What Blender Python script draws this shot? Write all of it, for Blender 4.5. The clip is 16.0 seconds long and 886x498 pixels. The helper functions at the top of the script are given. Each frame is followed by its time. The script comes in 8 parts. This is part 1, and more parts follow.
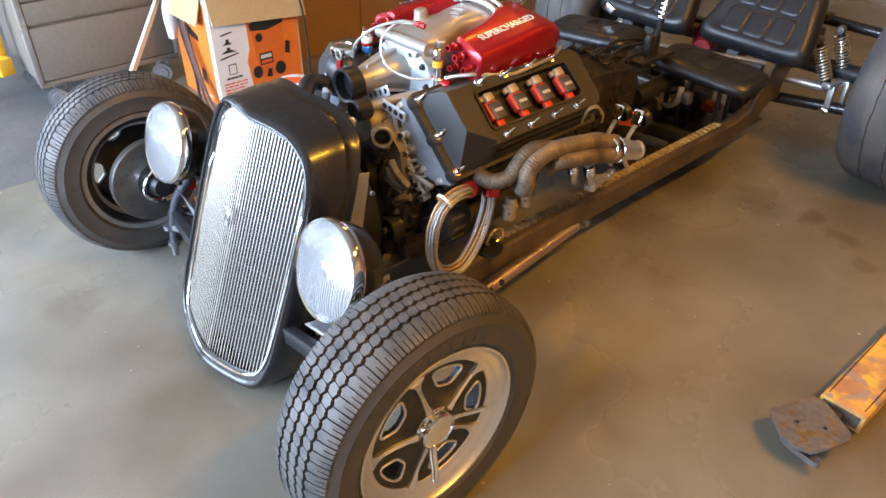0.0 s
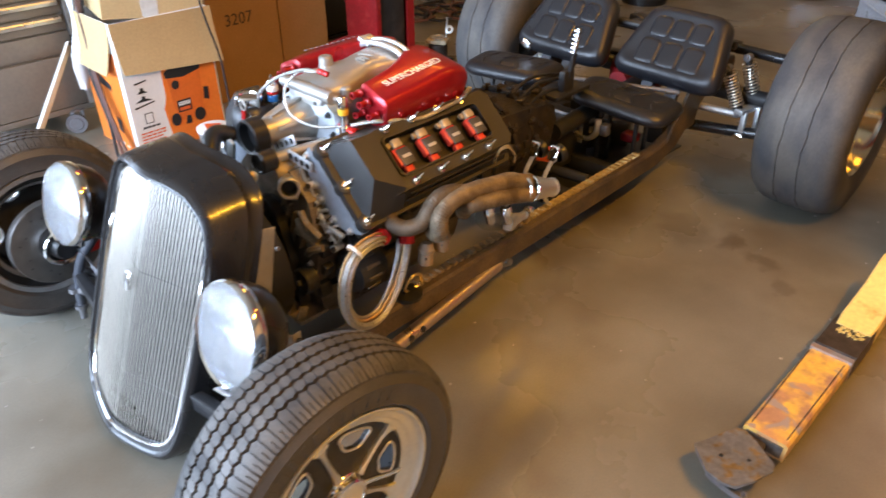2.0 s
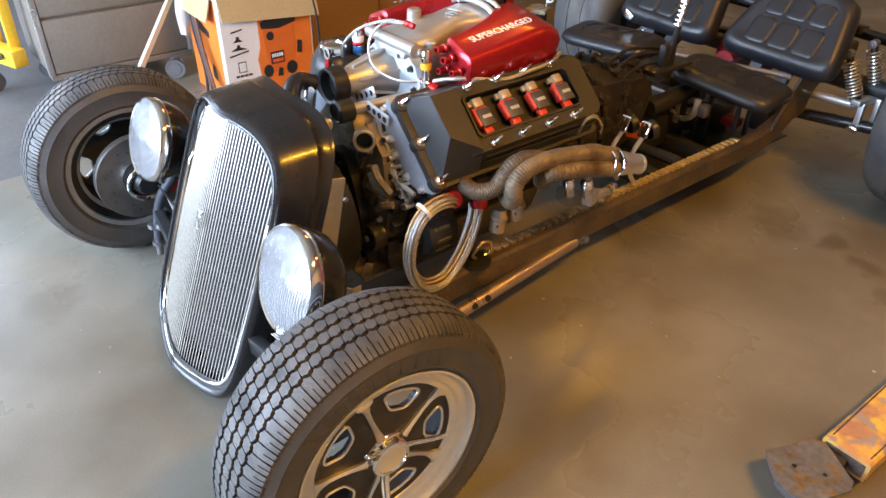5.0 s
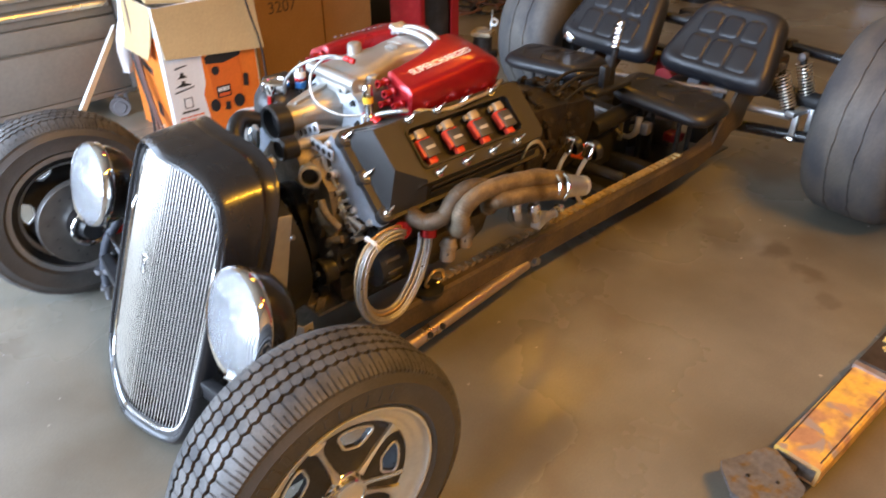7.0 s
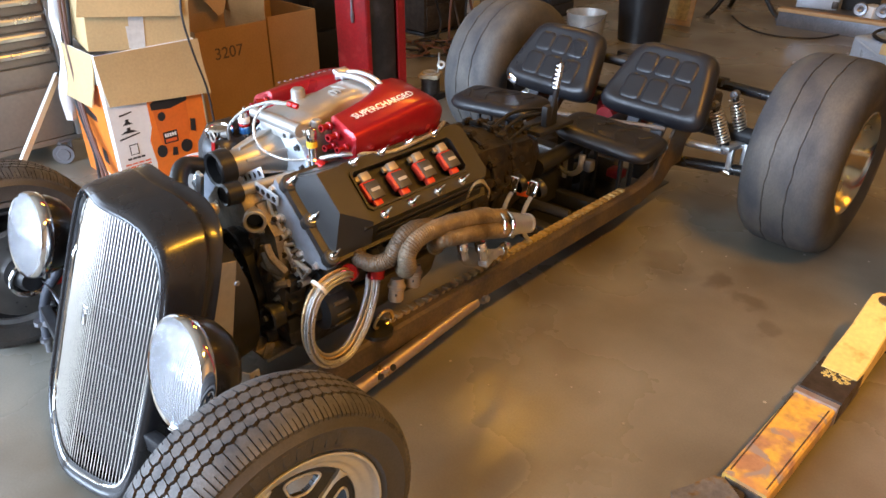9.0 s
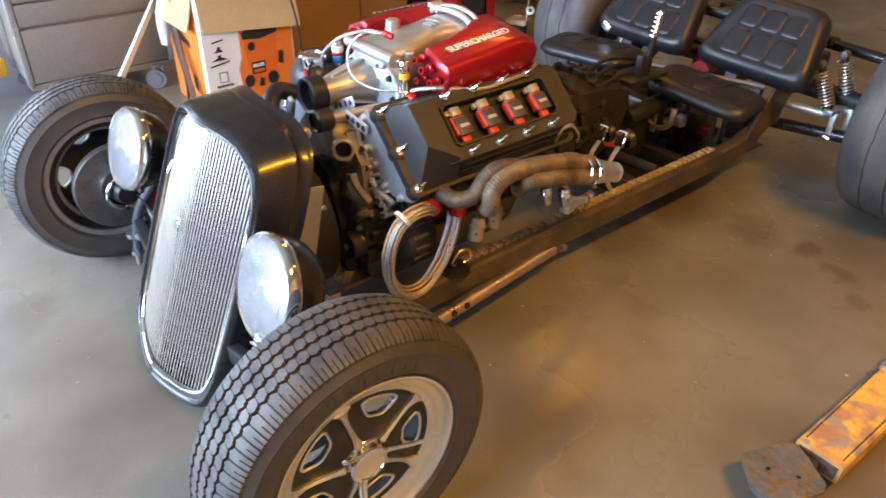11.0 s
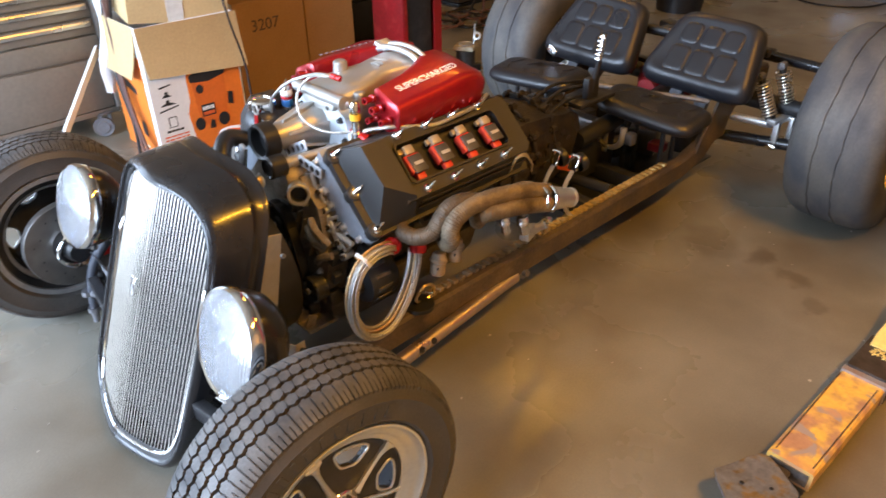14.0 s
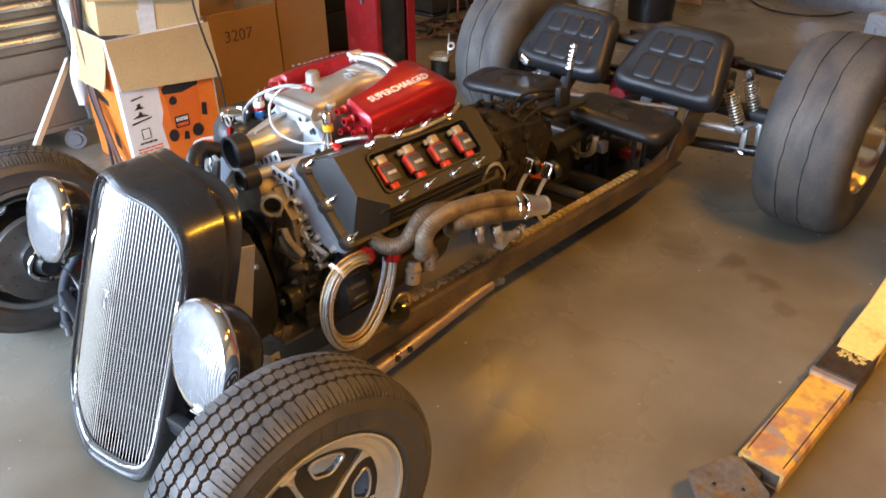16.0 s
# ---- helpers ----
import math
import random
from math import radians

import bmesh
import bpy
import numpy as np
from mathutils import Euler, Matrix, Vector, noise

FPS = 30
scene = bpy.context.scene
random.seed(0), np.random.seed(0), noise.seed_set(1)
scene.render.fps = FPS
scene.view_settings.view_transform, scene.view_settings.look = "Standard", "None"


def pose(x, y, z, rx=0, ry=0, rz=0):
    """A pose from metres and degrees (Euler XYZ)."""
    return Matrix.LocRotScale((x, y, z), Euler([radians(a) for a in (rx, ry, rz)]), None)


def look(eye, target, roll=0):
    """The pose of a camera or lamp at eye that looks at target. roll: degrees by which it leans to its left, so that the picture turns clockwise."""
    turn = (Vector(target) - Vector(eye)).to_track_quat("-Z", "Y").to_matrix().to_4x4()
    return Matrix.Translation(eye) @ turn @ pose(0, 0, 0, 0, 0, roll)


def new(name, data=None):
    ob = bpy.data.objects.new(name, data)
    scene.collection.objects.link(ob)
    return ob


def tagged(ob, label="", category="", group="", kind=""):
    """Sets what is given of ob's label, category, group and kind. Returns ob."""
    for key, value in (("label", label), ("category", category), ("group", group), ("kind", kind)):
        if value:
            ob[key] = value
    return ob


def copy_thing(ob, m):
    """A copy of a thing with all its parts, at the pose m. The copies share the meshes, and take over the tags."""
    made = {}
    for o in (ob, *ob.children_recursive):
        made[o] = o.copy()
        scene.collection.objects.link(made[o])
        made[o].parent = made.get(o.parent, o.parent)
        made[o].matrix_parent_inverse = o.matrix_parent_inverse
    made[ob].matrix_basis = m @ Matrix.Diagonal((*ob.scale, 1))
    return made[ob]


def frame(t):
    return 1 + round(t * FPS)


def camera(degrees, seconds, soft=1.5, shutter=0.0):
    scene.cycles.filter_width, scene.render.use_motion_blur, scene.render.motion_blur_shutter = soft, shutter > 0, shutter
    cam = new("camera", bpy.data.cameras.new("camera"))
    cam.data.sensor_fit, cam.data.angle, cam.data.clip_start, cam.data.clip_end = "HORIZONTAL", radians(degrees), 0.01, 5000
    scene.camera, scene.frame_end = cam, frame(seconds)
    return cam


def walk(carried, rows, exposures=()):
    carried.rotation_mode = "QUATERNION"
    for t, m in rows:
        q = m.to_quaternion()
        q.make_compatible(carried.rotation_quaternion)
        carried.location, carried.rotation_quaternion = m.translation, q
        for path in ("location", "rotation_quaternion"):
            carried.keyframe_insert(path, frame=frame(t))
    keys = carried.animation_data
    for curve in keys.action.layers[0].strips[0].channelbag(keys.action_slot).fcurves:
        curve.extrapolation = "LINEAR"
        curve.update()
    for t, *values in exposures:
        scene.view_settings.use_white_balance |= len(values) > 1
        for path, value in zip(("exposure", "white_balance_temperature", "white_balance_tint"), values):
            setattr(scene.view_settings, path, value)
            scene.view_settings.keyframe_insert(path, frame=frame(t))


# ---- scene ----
cam = camera(63.26, 16.0, 1.5, 0.7)
PATH = [
    (0, (1.5935, -0.6739, 1.4803), (0.3655, 0.4183, 0.3404), 0.30),
    (0.5, (1.5955, -0.6639, 1.4817), (0.3834, 0.4540, 0.3500), 0.02),
    (1, (1.5959, -0.6463, 1.4805), (0.3878, 0.4845, 0.3573), -0.51),
    (1.5, (1.6054, -0.6254, 1.4929), (0.4002, 0.5387, 0.4009), -0.75),
    (2, (1.6175, -0.5509, 1.4999), (0.4480, 0.6647, 0.4254), -0.34),
    (2.5, (1.6484, -0.4651, 1.4950), (0.5133, 0.7987, 0.4396), 0.83),
    (3, (1.6530, -0.4269, 1.5048), (0.5816, 0.9390, 0.5117), 0.92),
    (3.5, (1.6462, -0.4501, 1.4714), (0.5072, 0.8437, 0.4571), 0.92),
    (4, (1.6166, -0.4893, 1.4343), (0.3260, 0.5759, 0.3389), 0.04),
    (4.2, (1.6068, -0.4985, 1.4305), (0.3082, 0.5296, 0.3096), 0.95),
    (6.3, (1.6236, -0.5008, 1.4486), (0.3394, 0.5331, 0.3164), 0.20),
    (6.5, (1.6216, -0.4922, 1.4493), (0.3509, 0.5667, 0.3250), 0.18),
    (7, (1.6277, -0.4676, 1.4675), (0.3741, 0.6514, 0.3828), -0.32),
    (7.5, (1.6436, -0.4558, 1.4805), (0.4051, 0.7599, 0.4863), 0.45),
    (8, (1.6529, -0.4475, 1.4854), (0.4292, 0.8027, 0.5162), 0.52),
    (8.2, (1.6549, -0.4438, 1.4846), (0.4393, 0.8119, 0.5122), 0.16),
    (10.3, (1.6476, -0.4725, 1.4556), (0.4153, 0.6818, 0.3837), 0.71),
    (10.5, (1.6427, -0.4752, 1.4503), (0.3922, 0.6476, 0.3660), 0.58),
    (11, (1.6351, -0.4978, 1.4390), (0.3520, 0.5682, 0.3357), 1.35),
    (11.5, (1.6265, -0.5227, 1.4360), (0.3131, 0.4995, 0.3269), 0.64),
    (12, (1.6233, -0.5179, 1.4406), (0.3292, 0.5030, 0.3077), -0.39),
    (12.5, (1.6210, -0.5155, 1.4444), (0.3157, 0.5090, 0.3279), -0.57),
    (13, (1.6144, -0.4993, 1.4584), (0.3182, 0.5573, 0.3613), -1.33),
    (13.5, (1.6098, -0.4982, 1.4680), (0.3401, 0.6109, 0.3920), -0.67),
    (14, (1.6211, -0.4750, 1.4757), (0.3803, 0.6844, 0.4192), -0.90),
    (14.5, (1.6245, -0.4641, 1.4864), (0.4159, 0.7519, 0.4566), -0.52),
    (15, (1.6401, -0.4638, 1.4912), (0.4322, 0.7728, 0.4854), -0.30),
    (15.5, (1.6384, -0.4697, 1.4919), (0.4279, 0.7668, 0.4889), -0.35),
    (16, (1.6381, -0.4727, 1.4822), (0.4291, 0.7372, 0.4456), -0.64),
]
walk(cam, [(t, look(eye, target, roll)) for t, eye, target, roll in PATH])


# ---------------------------------------------------------------- world and light
world = bpy.data.worlds.new("world")
scene.world = world
world.use_nodes = True
wn = world.node_tree.nodes
sky = wn.new("ShaderNodeTexSky")
sky.sky_type, sky.sun_disc = "NISHITA", False
sky.sun_elevation, sky.sun_rotation = radians(48), radians(200)
wn["Background"].inputs["Strength"].default_value = 0.12
world.node_tree.links.new(sky.outputs[0], wn["Background"].inputs["Color"])
sun_data = bpy.data.lights.new("sun", "SUN")
sun_data.energy, sun_data.angle, sun_data.color = 2.5, radians(0.5), (1.0, 0.95, 0.88)
sun = new("sun", sun_data)
sun.matrix_world = look((-2, 6, 8), (0, 0, 0))


def area(name, eye, target, w, h, watts, color):
    d = bpy.data.lights.new(name, "AREA")
    d.shape, d.size, d.size_y, d.energy, d.color = "RECTANGLE", w, h, watts, color
    ob = new(name, d)
    ob.matrix_world = look(eye, target)
    return ob


# daylight in the wide open vehicle door in front of the car, and in the side door
area("door_daylight", (-1.35, -4.15, 2.2), (-1.35, 0, 1.6), 5.7, 2.5, 1120, (0.605, 0.757, 1.0))
area("side_daylight", (-4.9, -1.9, 1.6), (0, -1.2, 0.6), 3.0, 2.9, 200, (0.60, 0.75, 1.0))
# warm fill lights added under the ceiling, with no fixtures seen there
LAMPS = ((2.75, 1.05, 3.9, 195), (2.2, 4.6, 3.9, 27), (-1.8, 3.4, 3.9, 34))
for lx, ly, lz, lw in LAMPS:
    area("warm_fill", (lx, ly, lz), (lx, ly, 0), 0.3, 1.4, lw, (1.0, 0.455, 0.034))


# ---------------------------------------------------------------- materials
def mat(name, color, rough=0.5, metal=0.0, vary=0.15, scale=8.0, bump=0.0, bscale=60.0, color2=None, rvary=0.12, spec=0.5, coat=0.0, mix=(0.35, 0.7), rnd=0.0, stretch=None, detail=6.0):
    m = bpy.data.materials.new(name)
    m.use_nodes = True
    nt = m.node_tree
    n, link = nt.nodes, nt.links.new
    b = n["Principled BSDF"]
    tc = n.new("ShaderNodeTexCoord")
    src = tc.outputs["Object"]
    if stretch:
        mp = n.new("ShaderNodeMapping")
        mp.inputs["Scale"].default_value = stretch
        link(src, mp.inputs[0])
        src = mp.outputs[0]
    big = n.new("ShaderNodeTexNoise")
    big.inputs["Scale"].default_value, big.inputs["Detail"].default_value = scale, detail
    link(src, big.inputs["Vector"])
    fine = n.new("ShaderNodeTexNoise")
    fine.inputs["Scale"].default_value, fine.inputs["Detail"].default_value = bscale, 4
    link(src, fine.inputs["Vector"])
    ramp = n.new("ShaderNodeMapRange")
    ramp.inputs[1].default_value, ramp.inputs[2].default_value = mix
    link(big.outputs["Fac"], ramp.inputs[0])
    c2 = color2 or tuple(c * (1 - vary) for c in color)
    mixn = n.new("ShaderNodeMix")
    mixn.data_type = "RGBA"
    mixn.inputs[6].default_value, mixn.inputs[7].default_value = (*color, 1), (*c2, 1)
    link(ramp.outputs[0], mixn.inputs[0])
    out = mixn.outputs[2]
    hsv = n.new("ShaderNodeHueSaturation")
    fr = n.new("ShaderNodeMapRange")
    fr.inputs[1].default_value, fr.inputs[2].default_value, fr.inputs[3].default_value, fr.inputs[4].default_value = 0.3, 0.7, 1 - vary * 0.5, 1 + vary * 0.5
    link(fine.outputs["Fac"], fr.inputs[0])
    val = fr.outputs[0]
    if rnd:
        oi = n.new("ShaderNodeObjectInfo")
        rr = n.new("ShaderNodeMapRange")
        rr.inputs[3].default_value, rr.inputs[4].default_value = 1 - rnd, 1 + rnd
        link(oi.outputs["Random"], rr.inputs[0])
        mul = n.new("ShaderNodeMath")
        mul.operation = "MULTIPLY"
        link(val, mul.inputs[0])
        link(rr.outputs[0], mul.inputs[1])
        val = mul.outputs[0]
    link(val, hsv.inputs["Value"])
    link(out, hsv.inputs["Color"])
    link(hsv.outputs[0], b.inputs["Base Color"])
    ro = n.new("ShaderNodeMapRange")
    ro.inputs[1].default_value, ro.inputs[2].default_value = 0.3, 0.7
    ro.inputs[3].default_value, ro.inputs[4].default_value = max(0.02, rough - rvary), min(1, rough + rvary)
    link(big.outputs["Fac"], ro.inputs[0])
    link(ro.outputs[0], b.inputs["Roughness"])
    b.inputs["Metallic"].default_value = metal
    b.inputs["Specular IOR Level"].default_value = spec
    b.inputs["Coat Weight"].default_value = coat
    b.inputs["Coat Roughness"].default_value = 0.08
    if bump:
        bp = n.new("ShaderNodeBump")
        bp.inputs["Strength"].default_value, bp.inputs["Distance"].default_value = bump, 0.002
        link(fine.outputs["Fac"], bp.inputs["Height"])
        link(bp.outputs[0], b.inputs["Normal"])
    return m


M_RUBBER = mat("tyre_rubber", (0.056, 0.054, 0.053), 0.52, vary=0.35, scale=9, bump=0.2, bscale=220, color2=(0.084, 0.079, 0.075), mix=(0.50, 0.74), detail=9)
M_SLICK = mat("worn_slick_rubber", (0.096, 0.090, 0.080), 0.66, vary=0.25, scale=7, bump=0.35, bscale=120, color2=(0.048, 0.049, 0.054), mix=(0.36, 0.66), stretch=(1.6, 0.8, 0.8), detail=8)
M_CHROME = mat("chrome", (0.88, 0.88, 0.89), 0.07, 1.0, vary=0.04, rvary=0.04, bscale=30)
M_POLISH = mat("polished_aluminium", (0.90, 0.89, 0.86), 0.34, 1.0, vary=0.08, rvary=0.06, bscale=90, bump=0.04)
M_CASTAL = mat("cast_aluminium", (0.70, 0.70, 0.69), 0.42, 0.75, vary=0.25, scale=14, bump=0.35, bscale=260)
M_BLACKPAINT = mat("satin_black_paint", (0.012, 0.012, 0.014), 0.27, vary=0.2, rvary=0.05, coat=0.25, bscale=25)
M_BLACKSTEEL = mat("black_steel", (0.022, 0.022, 0.024), 0.42, vary=0.4, scale=12, bump=0.15, bscale=120)
M_COVER = mat("crinkle_black_cover", (0.025, 0.0235, 0.0225), 0.37, vary=0.15, scale=20, bump=0.25, bscale=420, rvary=0.03)
M_RED = mat("candy_red", (0.36, 0.006, 0.012), 0.38, 0.5, vary=0.2, scale=6, coat=0.45, bscale=60)
M_SEAT = mat("black_vinyl", (0.015, 0.016, 0.020), 0.37, vary=0.25, scale=7, bump=0.25, bscale=300)
M_FRAME = mat("raw_dusty_frame_steel", (0.066, 0.053, 0.045), 0.5, 0.3, vary=0.45, scale=11, bump=0.2, bscale=90, color2=(0.145, 0.108, 0.072))
M_GREASE = mat("greasy_gearbox_metal", (0.019, 0.016, 0.013), 0.40, 0.3, vary=0.5, scale=25, bump=0.6, bscale=90, color2=(0.046, 0.036, 0.025))
M_BURNTWRAP = mat("burnt_exhaust_wrap", (0.115, 0.083, 0.052), 0.5, 0.25, vary=0.5, scale=14, color2=(0.045, 0.032, 0.022), bump=1.0, bscale=260, mix=(0.38, 0.68))
M_WRAP = mat("exhaust_wrap", (0.235, 0.180, 0.116), 0.45, 0.35, vary=0.5, scale=14, color2=(0.075, 0.052, 0.032), bump=1.0, bscale=260, mix=(0.38, 0.68))
M_CARD = mat("brown_cardboard", (0.37, 0.215, 0.088), 0.8, vary=0.12, scale=4, bump=0.08, bscale=90, spec=0.2)
M_CARD2 = mat("pale_cardboard", (0.55, 0.40, 0.205), 0.75, vary=0.12, scale=4, bump=0.08, bscale=90, spec=0.2)
M_ORANGE = mat("printed_orange_card", (0.80, 0.20, 0.025), 0.5, vary=0.1, scale=6)
M_WHITECARD = mat("printed_white_card", (0.78, 0.78, 0.78), 0.5, vary=0.06, scale=6)
M_BLACKINK = mat("black_print", (0.02, 0.02, 0.022), 0.5, vary=0.1)
M_FADEDINK = mat("faded_brown_print", (0.10, 0.062, 0.038), 0.6, vary=0.35, scale=25)
M_REDINK = mat("red_print", (0.7, 0.12, 0.03), 0.5, vary=0.1)
M_LIFTRED = mat("worn_red_lift_paint", (0.30, 0.012, 0.016), 0.38, vary=0.3, scale=5, color2=(0.18, 0.01, 0.012), bump=0.1)
M_LIFTYEL = mat("chipped_yellow_lift_paint", (0.66, 0.41, 0.08), 0.42, vary=0.3, scale=11, color2=(0.36, 0.20, 0.12), mix=(0.46, 0.58), bump=0.2)
M_YELLOW = mat("yellow_paint", (0.82, 0.50, 0.035), 0.4, vary=0.15, scale=6, bump=0.08)
M_RUST = mat("rusty_scraped_steel", (0.20, 0.188, 0.178), 0.40, 0.75, vary=0.5, scale=22, color2=(0.13, 0.095, 0.065), bump=0.4, bscale=70)
M_PADSTEEL = mat("scraped_pad_steel", (0.185, 0.182, 0.188), 0.40, 0.45, vary=0.4, scale=30, color2=(0.21, 0.135, 0.055), bump=0.6, bscale=70, mix=(0.52, 0.66), detail=9)
M_GREYSTEEL = mat("grey_steel", (0.28, 0.28, 0.30), 0.38, 0.75, vary=0.3, scale=10, bump=0.1)
M_TOOLBOX = mat("brown_grey_cabinet_paint", (0.20, 0.175, 0.145), 0.42, vary=0.15, scale=3, bump=0.05)
M_DARK = mat("dark_plastic", (0.012, 0.012, 0.013), 0.4, vary=0.3, scale=12)
M_WHITE = mat("white_plastic", (0.75, 0.75, 0.74), 0.45, vary=0.1, scale=8)
M_BRAID = mat("braided_steel_hose", (0.60, 0.585, 0.55), 0.36, 0.8, vary=0.3, scale=120, bump=0.6, bscale=700)
M_REDANO = mat("red_anodised", (0.55, 0.02, 0.02), 0.3, 0.6, vary=0.15)
M_COIL = mat("orange_red_coil", (0.62, 0.045, 0.022), 0.4, vary=0.12)
M_BRASS = mat("brass", (0.78, 0.60, 0.30), 0.3, 1.0, vary=0.2, scale=20)
M_GOLD = mat("gold_tinted_alloy", (0.76, 0.67, 0.48), 0.2, 1.0, vary=0.1)
M_WOOD = mat("raw_timber", (0.46, 0.30, 0.15), 0.7, vary=0.3, scale=3, stretch=(1, 9, 9), bump=0.15)
M_WALL = mat("shop_wall", (0.32, 0.225, 0.13), 0.85, vary=0.12, scale=1.5, bump=0.1)
M_CEIL = mat("shop_ceiling", (0.34, 0.28, 0.20), 0.9, vary=0.1, scale=1.5)
M_ORANGEPAINT = mat("orange_paint", (0.85, 0.13, 0.02), 0.35, vary=0.15, scale=7)
M_SILVERPAINT = mat("silver_grey_paint", (0.44, 0.52, 0.62), 0.35, 0.3, vary=0.15, scale=7)
M_GALV = mat("galvanised", (0.50, 0.49, 0.46), 0.45, 0.6, vary=0.3, scale=15)


def floor_material():
    m = mat("stained_concrete", (0.232, 0.222, 0.186), 0.30, vary=0.14, scale=1.5, color2=(0.130, 0.118, 0.092), bump=0.02, bscale=160, rvary=0.10, mix=(0.36, 0.66), detail=10)
    nt = m.node_tree
    n, link = nt.nodes, nt.links.new
    b = n["Principled BSDF"]
    old = b.inputs["Base Color"].links[0].from_socket
    tc = n.new("ShaderNodeTexCoord")
    # dark oil stains with soft uneven edges
    st = n.new("ShaderNodeTexNoise")
    st.inputs["Scale"].default_value, st.inputs["Detail"].default_value, st.inputs["Distortion"].default_value = 2.6, 5, 0.15
    link(tc.outputs["Object"], st.inputs["Vector"])
    r1 = n.new("ShaderNodeMapRange")
    r1.inputs[1].default_value, r1.inputs[2].default_value, r1.inputs[4].default_value = 0.48, 0.76, 0.6
    link(st.outputs["Fac"], r1.inputs[0])
    m1 = n.new("ShaderNodeMix")
    m1.data_type = "RGBA"
    m1.inputs[7].default_value = (0.105, 0.08, 0.05, 1)
    link(r1.outputs[0], m1.inputs[0])
    link(old, m1.inputs[6])
    # oil drips that have spread and dried, each with a ragged edge
    wob = n.new("ShaderNodeTexNoise")
    wob.inputs["Scale"].default_value, wob.inputs["Detail"].default_value = 9.0, 6
    link(tc.outputs["Object"], wob.inputs["Vector"])
    off = n.new("ShaderNodeVectorMath")
    off.operation = "MULTIPLY_ADD"
    off.inputs[1].default_value = (0.22, 0.22, 0.0)
    link(wob.outputs["Color"], off.inputs[0])
    link(tc.outputs["Object"], off.inputs[2])
    last = m1.outputs[2]
    for sx_, sy_, rad, dark in ((0.59, 1.93, 0.15, 0.45), (0.78, 1.94, 0.085, 0.75), (0.93, 1.88, 0.075, 0.65), (0.45, 2.61, 0.20, 0.6), (0.25, 1.85, 0.24, 0.55), (0.30, 1.45, 0.22, 0.5), (1.05, 1.78, 0.05, 0.5), (-0.55, -0.35, 0.12, 0.3), (1.0, 3.1, 0.22, 0.4)):
        d = n.new("ShaderNodeVectorMath")
        d.operation = "DISTANCE"
        d.inputs[1].default_value = (sx_ + 0.11, sy_ + 0.11, 0.0)
        link(off.outputs[0], d.inputs[0])
        f = n.new("ShaderNodeMapRange")
        f.interpolation_type = "SMOOTHSTEP"
        f.inputs[1].default_value, f.inputs[2].default_value, f.inputs[3].default_value, f.inputs[4].default_value = rad * 0.35, rad, dark, 0.0
        link(d.outputs["Value"], f.inputs[0])
        mx = n.new("ShaderNodeMix")
        mx.data_type = "RGBA"
        mx.inputs[7].default_value = (0.086, 0.066, 0.043, 1)
        link(f.outputs[0], mx.inputs[0])
        link(last, mx.inputs[6])
        last = mx.outputs[2]
    # pale flecks and scuffs
    vo = n.new("ShaderNodeTexVoronoi")
    vo.inputs["Scale"].default_value = 7.0
    link(tc.outputs["Object"], vo.inputs["Vector"])
    r2 = n.new("ShaderNodeMapRange")
    r2.inputs[1].default_value, r2.inputs[2].default_value, r2.inputs[3].default_value, r2.inputs[4].default_value = 0.03, 0.045, 0.6, 0.0
    link(vo.outputs["Distance"], r2.inputs[0])
    m2 = n.new("ShaderNodeMix")
    m2.data_type = "RGBA"
    m2.inputs[7].default_value = (0.62, 0.58, 0.52, 1)
    link(r2.outputs[0], m2.inputs[0])
    link(last, m2.inputs[6])
    link(m2.outputs[2], b.inputs["Base Color"])
    return m


M_FLOOR = floor_material()


def bare_patches(m, color, scale, lo, hi):
    """Sharp-edged patches where the paint has gone down to the metal."""
    n, link = m.node_tree.nodes, m.node_tree.links.new
    b = n["Principled BSDF"]
    old = b.inputs["Base Color"].links[0].from_socket
    tc = n.new("ShaderNodeTexCoord")
    mp = n.new("ShaderNodeMapping")
    mp.inputs["Location"].default_value = (3.1, 1.7, 0.4)
    link(tc.outputs["Object"], mp.inputs[0])
    ns = n.new("ShaderNodeTexNoise")
    ns.inputs["Scale"].default_value, ns.inputs["Detail"].default_value, ns.inputs["Distortion"].default_value = scale, 8, 0.6
    link(mp.outputs[0], ns.inputs["Vector"])
    r = n.new("ShaderNodeMapRange")
    r.inputs[1].default_value, r.inputs[2].default_value = lo, hi
    link(ns.outputs["Fac"], r.inputs[0])
    mx = n.new("ShaderNodeMix")
    mx.data_type = "RGBA"
    mx.inputs[7].default_value = (*color, 1)
    link(r.outputs[0], mx.inputs[0])
    link(old, mx.inputs[6])
    link(mx.outputs[2], b.inputs["Base Color"])


bare_patches(M_LIFTYEL, (0.30, 0.25, 0.24), 13, 0.57, 0.62)
bare_patches(M_LIFTYEL, (0.50, 0.26, 0.13), 8, 0.54, 0.70)
bare_patches(M_LIFTRED, (0.33, 0.030, 0.028), 18, 0.56, 0.70)


# ---------------------------------------------------------------- mesh helpers
def V(*a):
    return Vector(a)


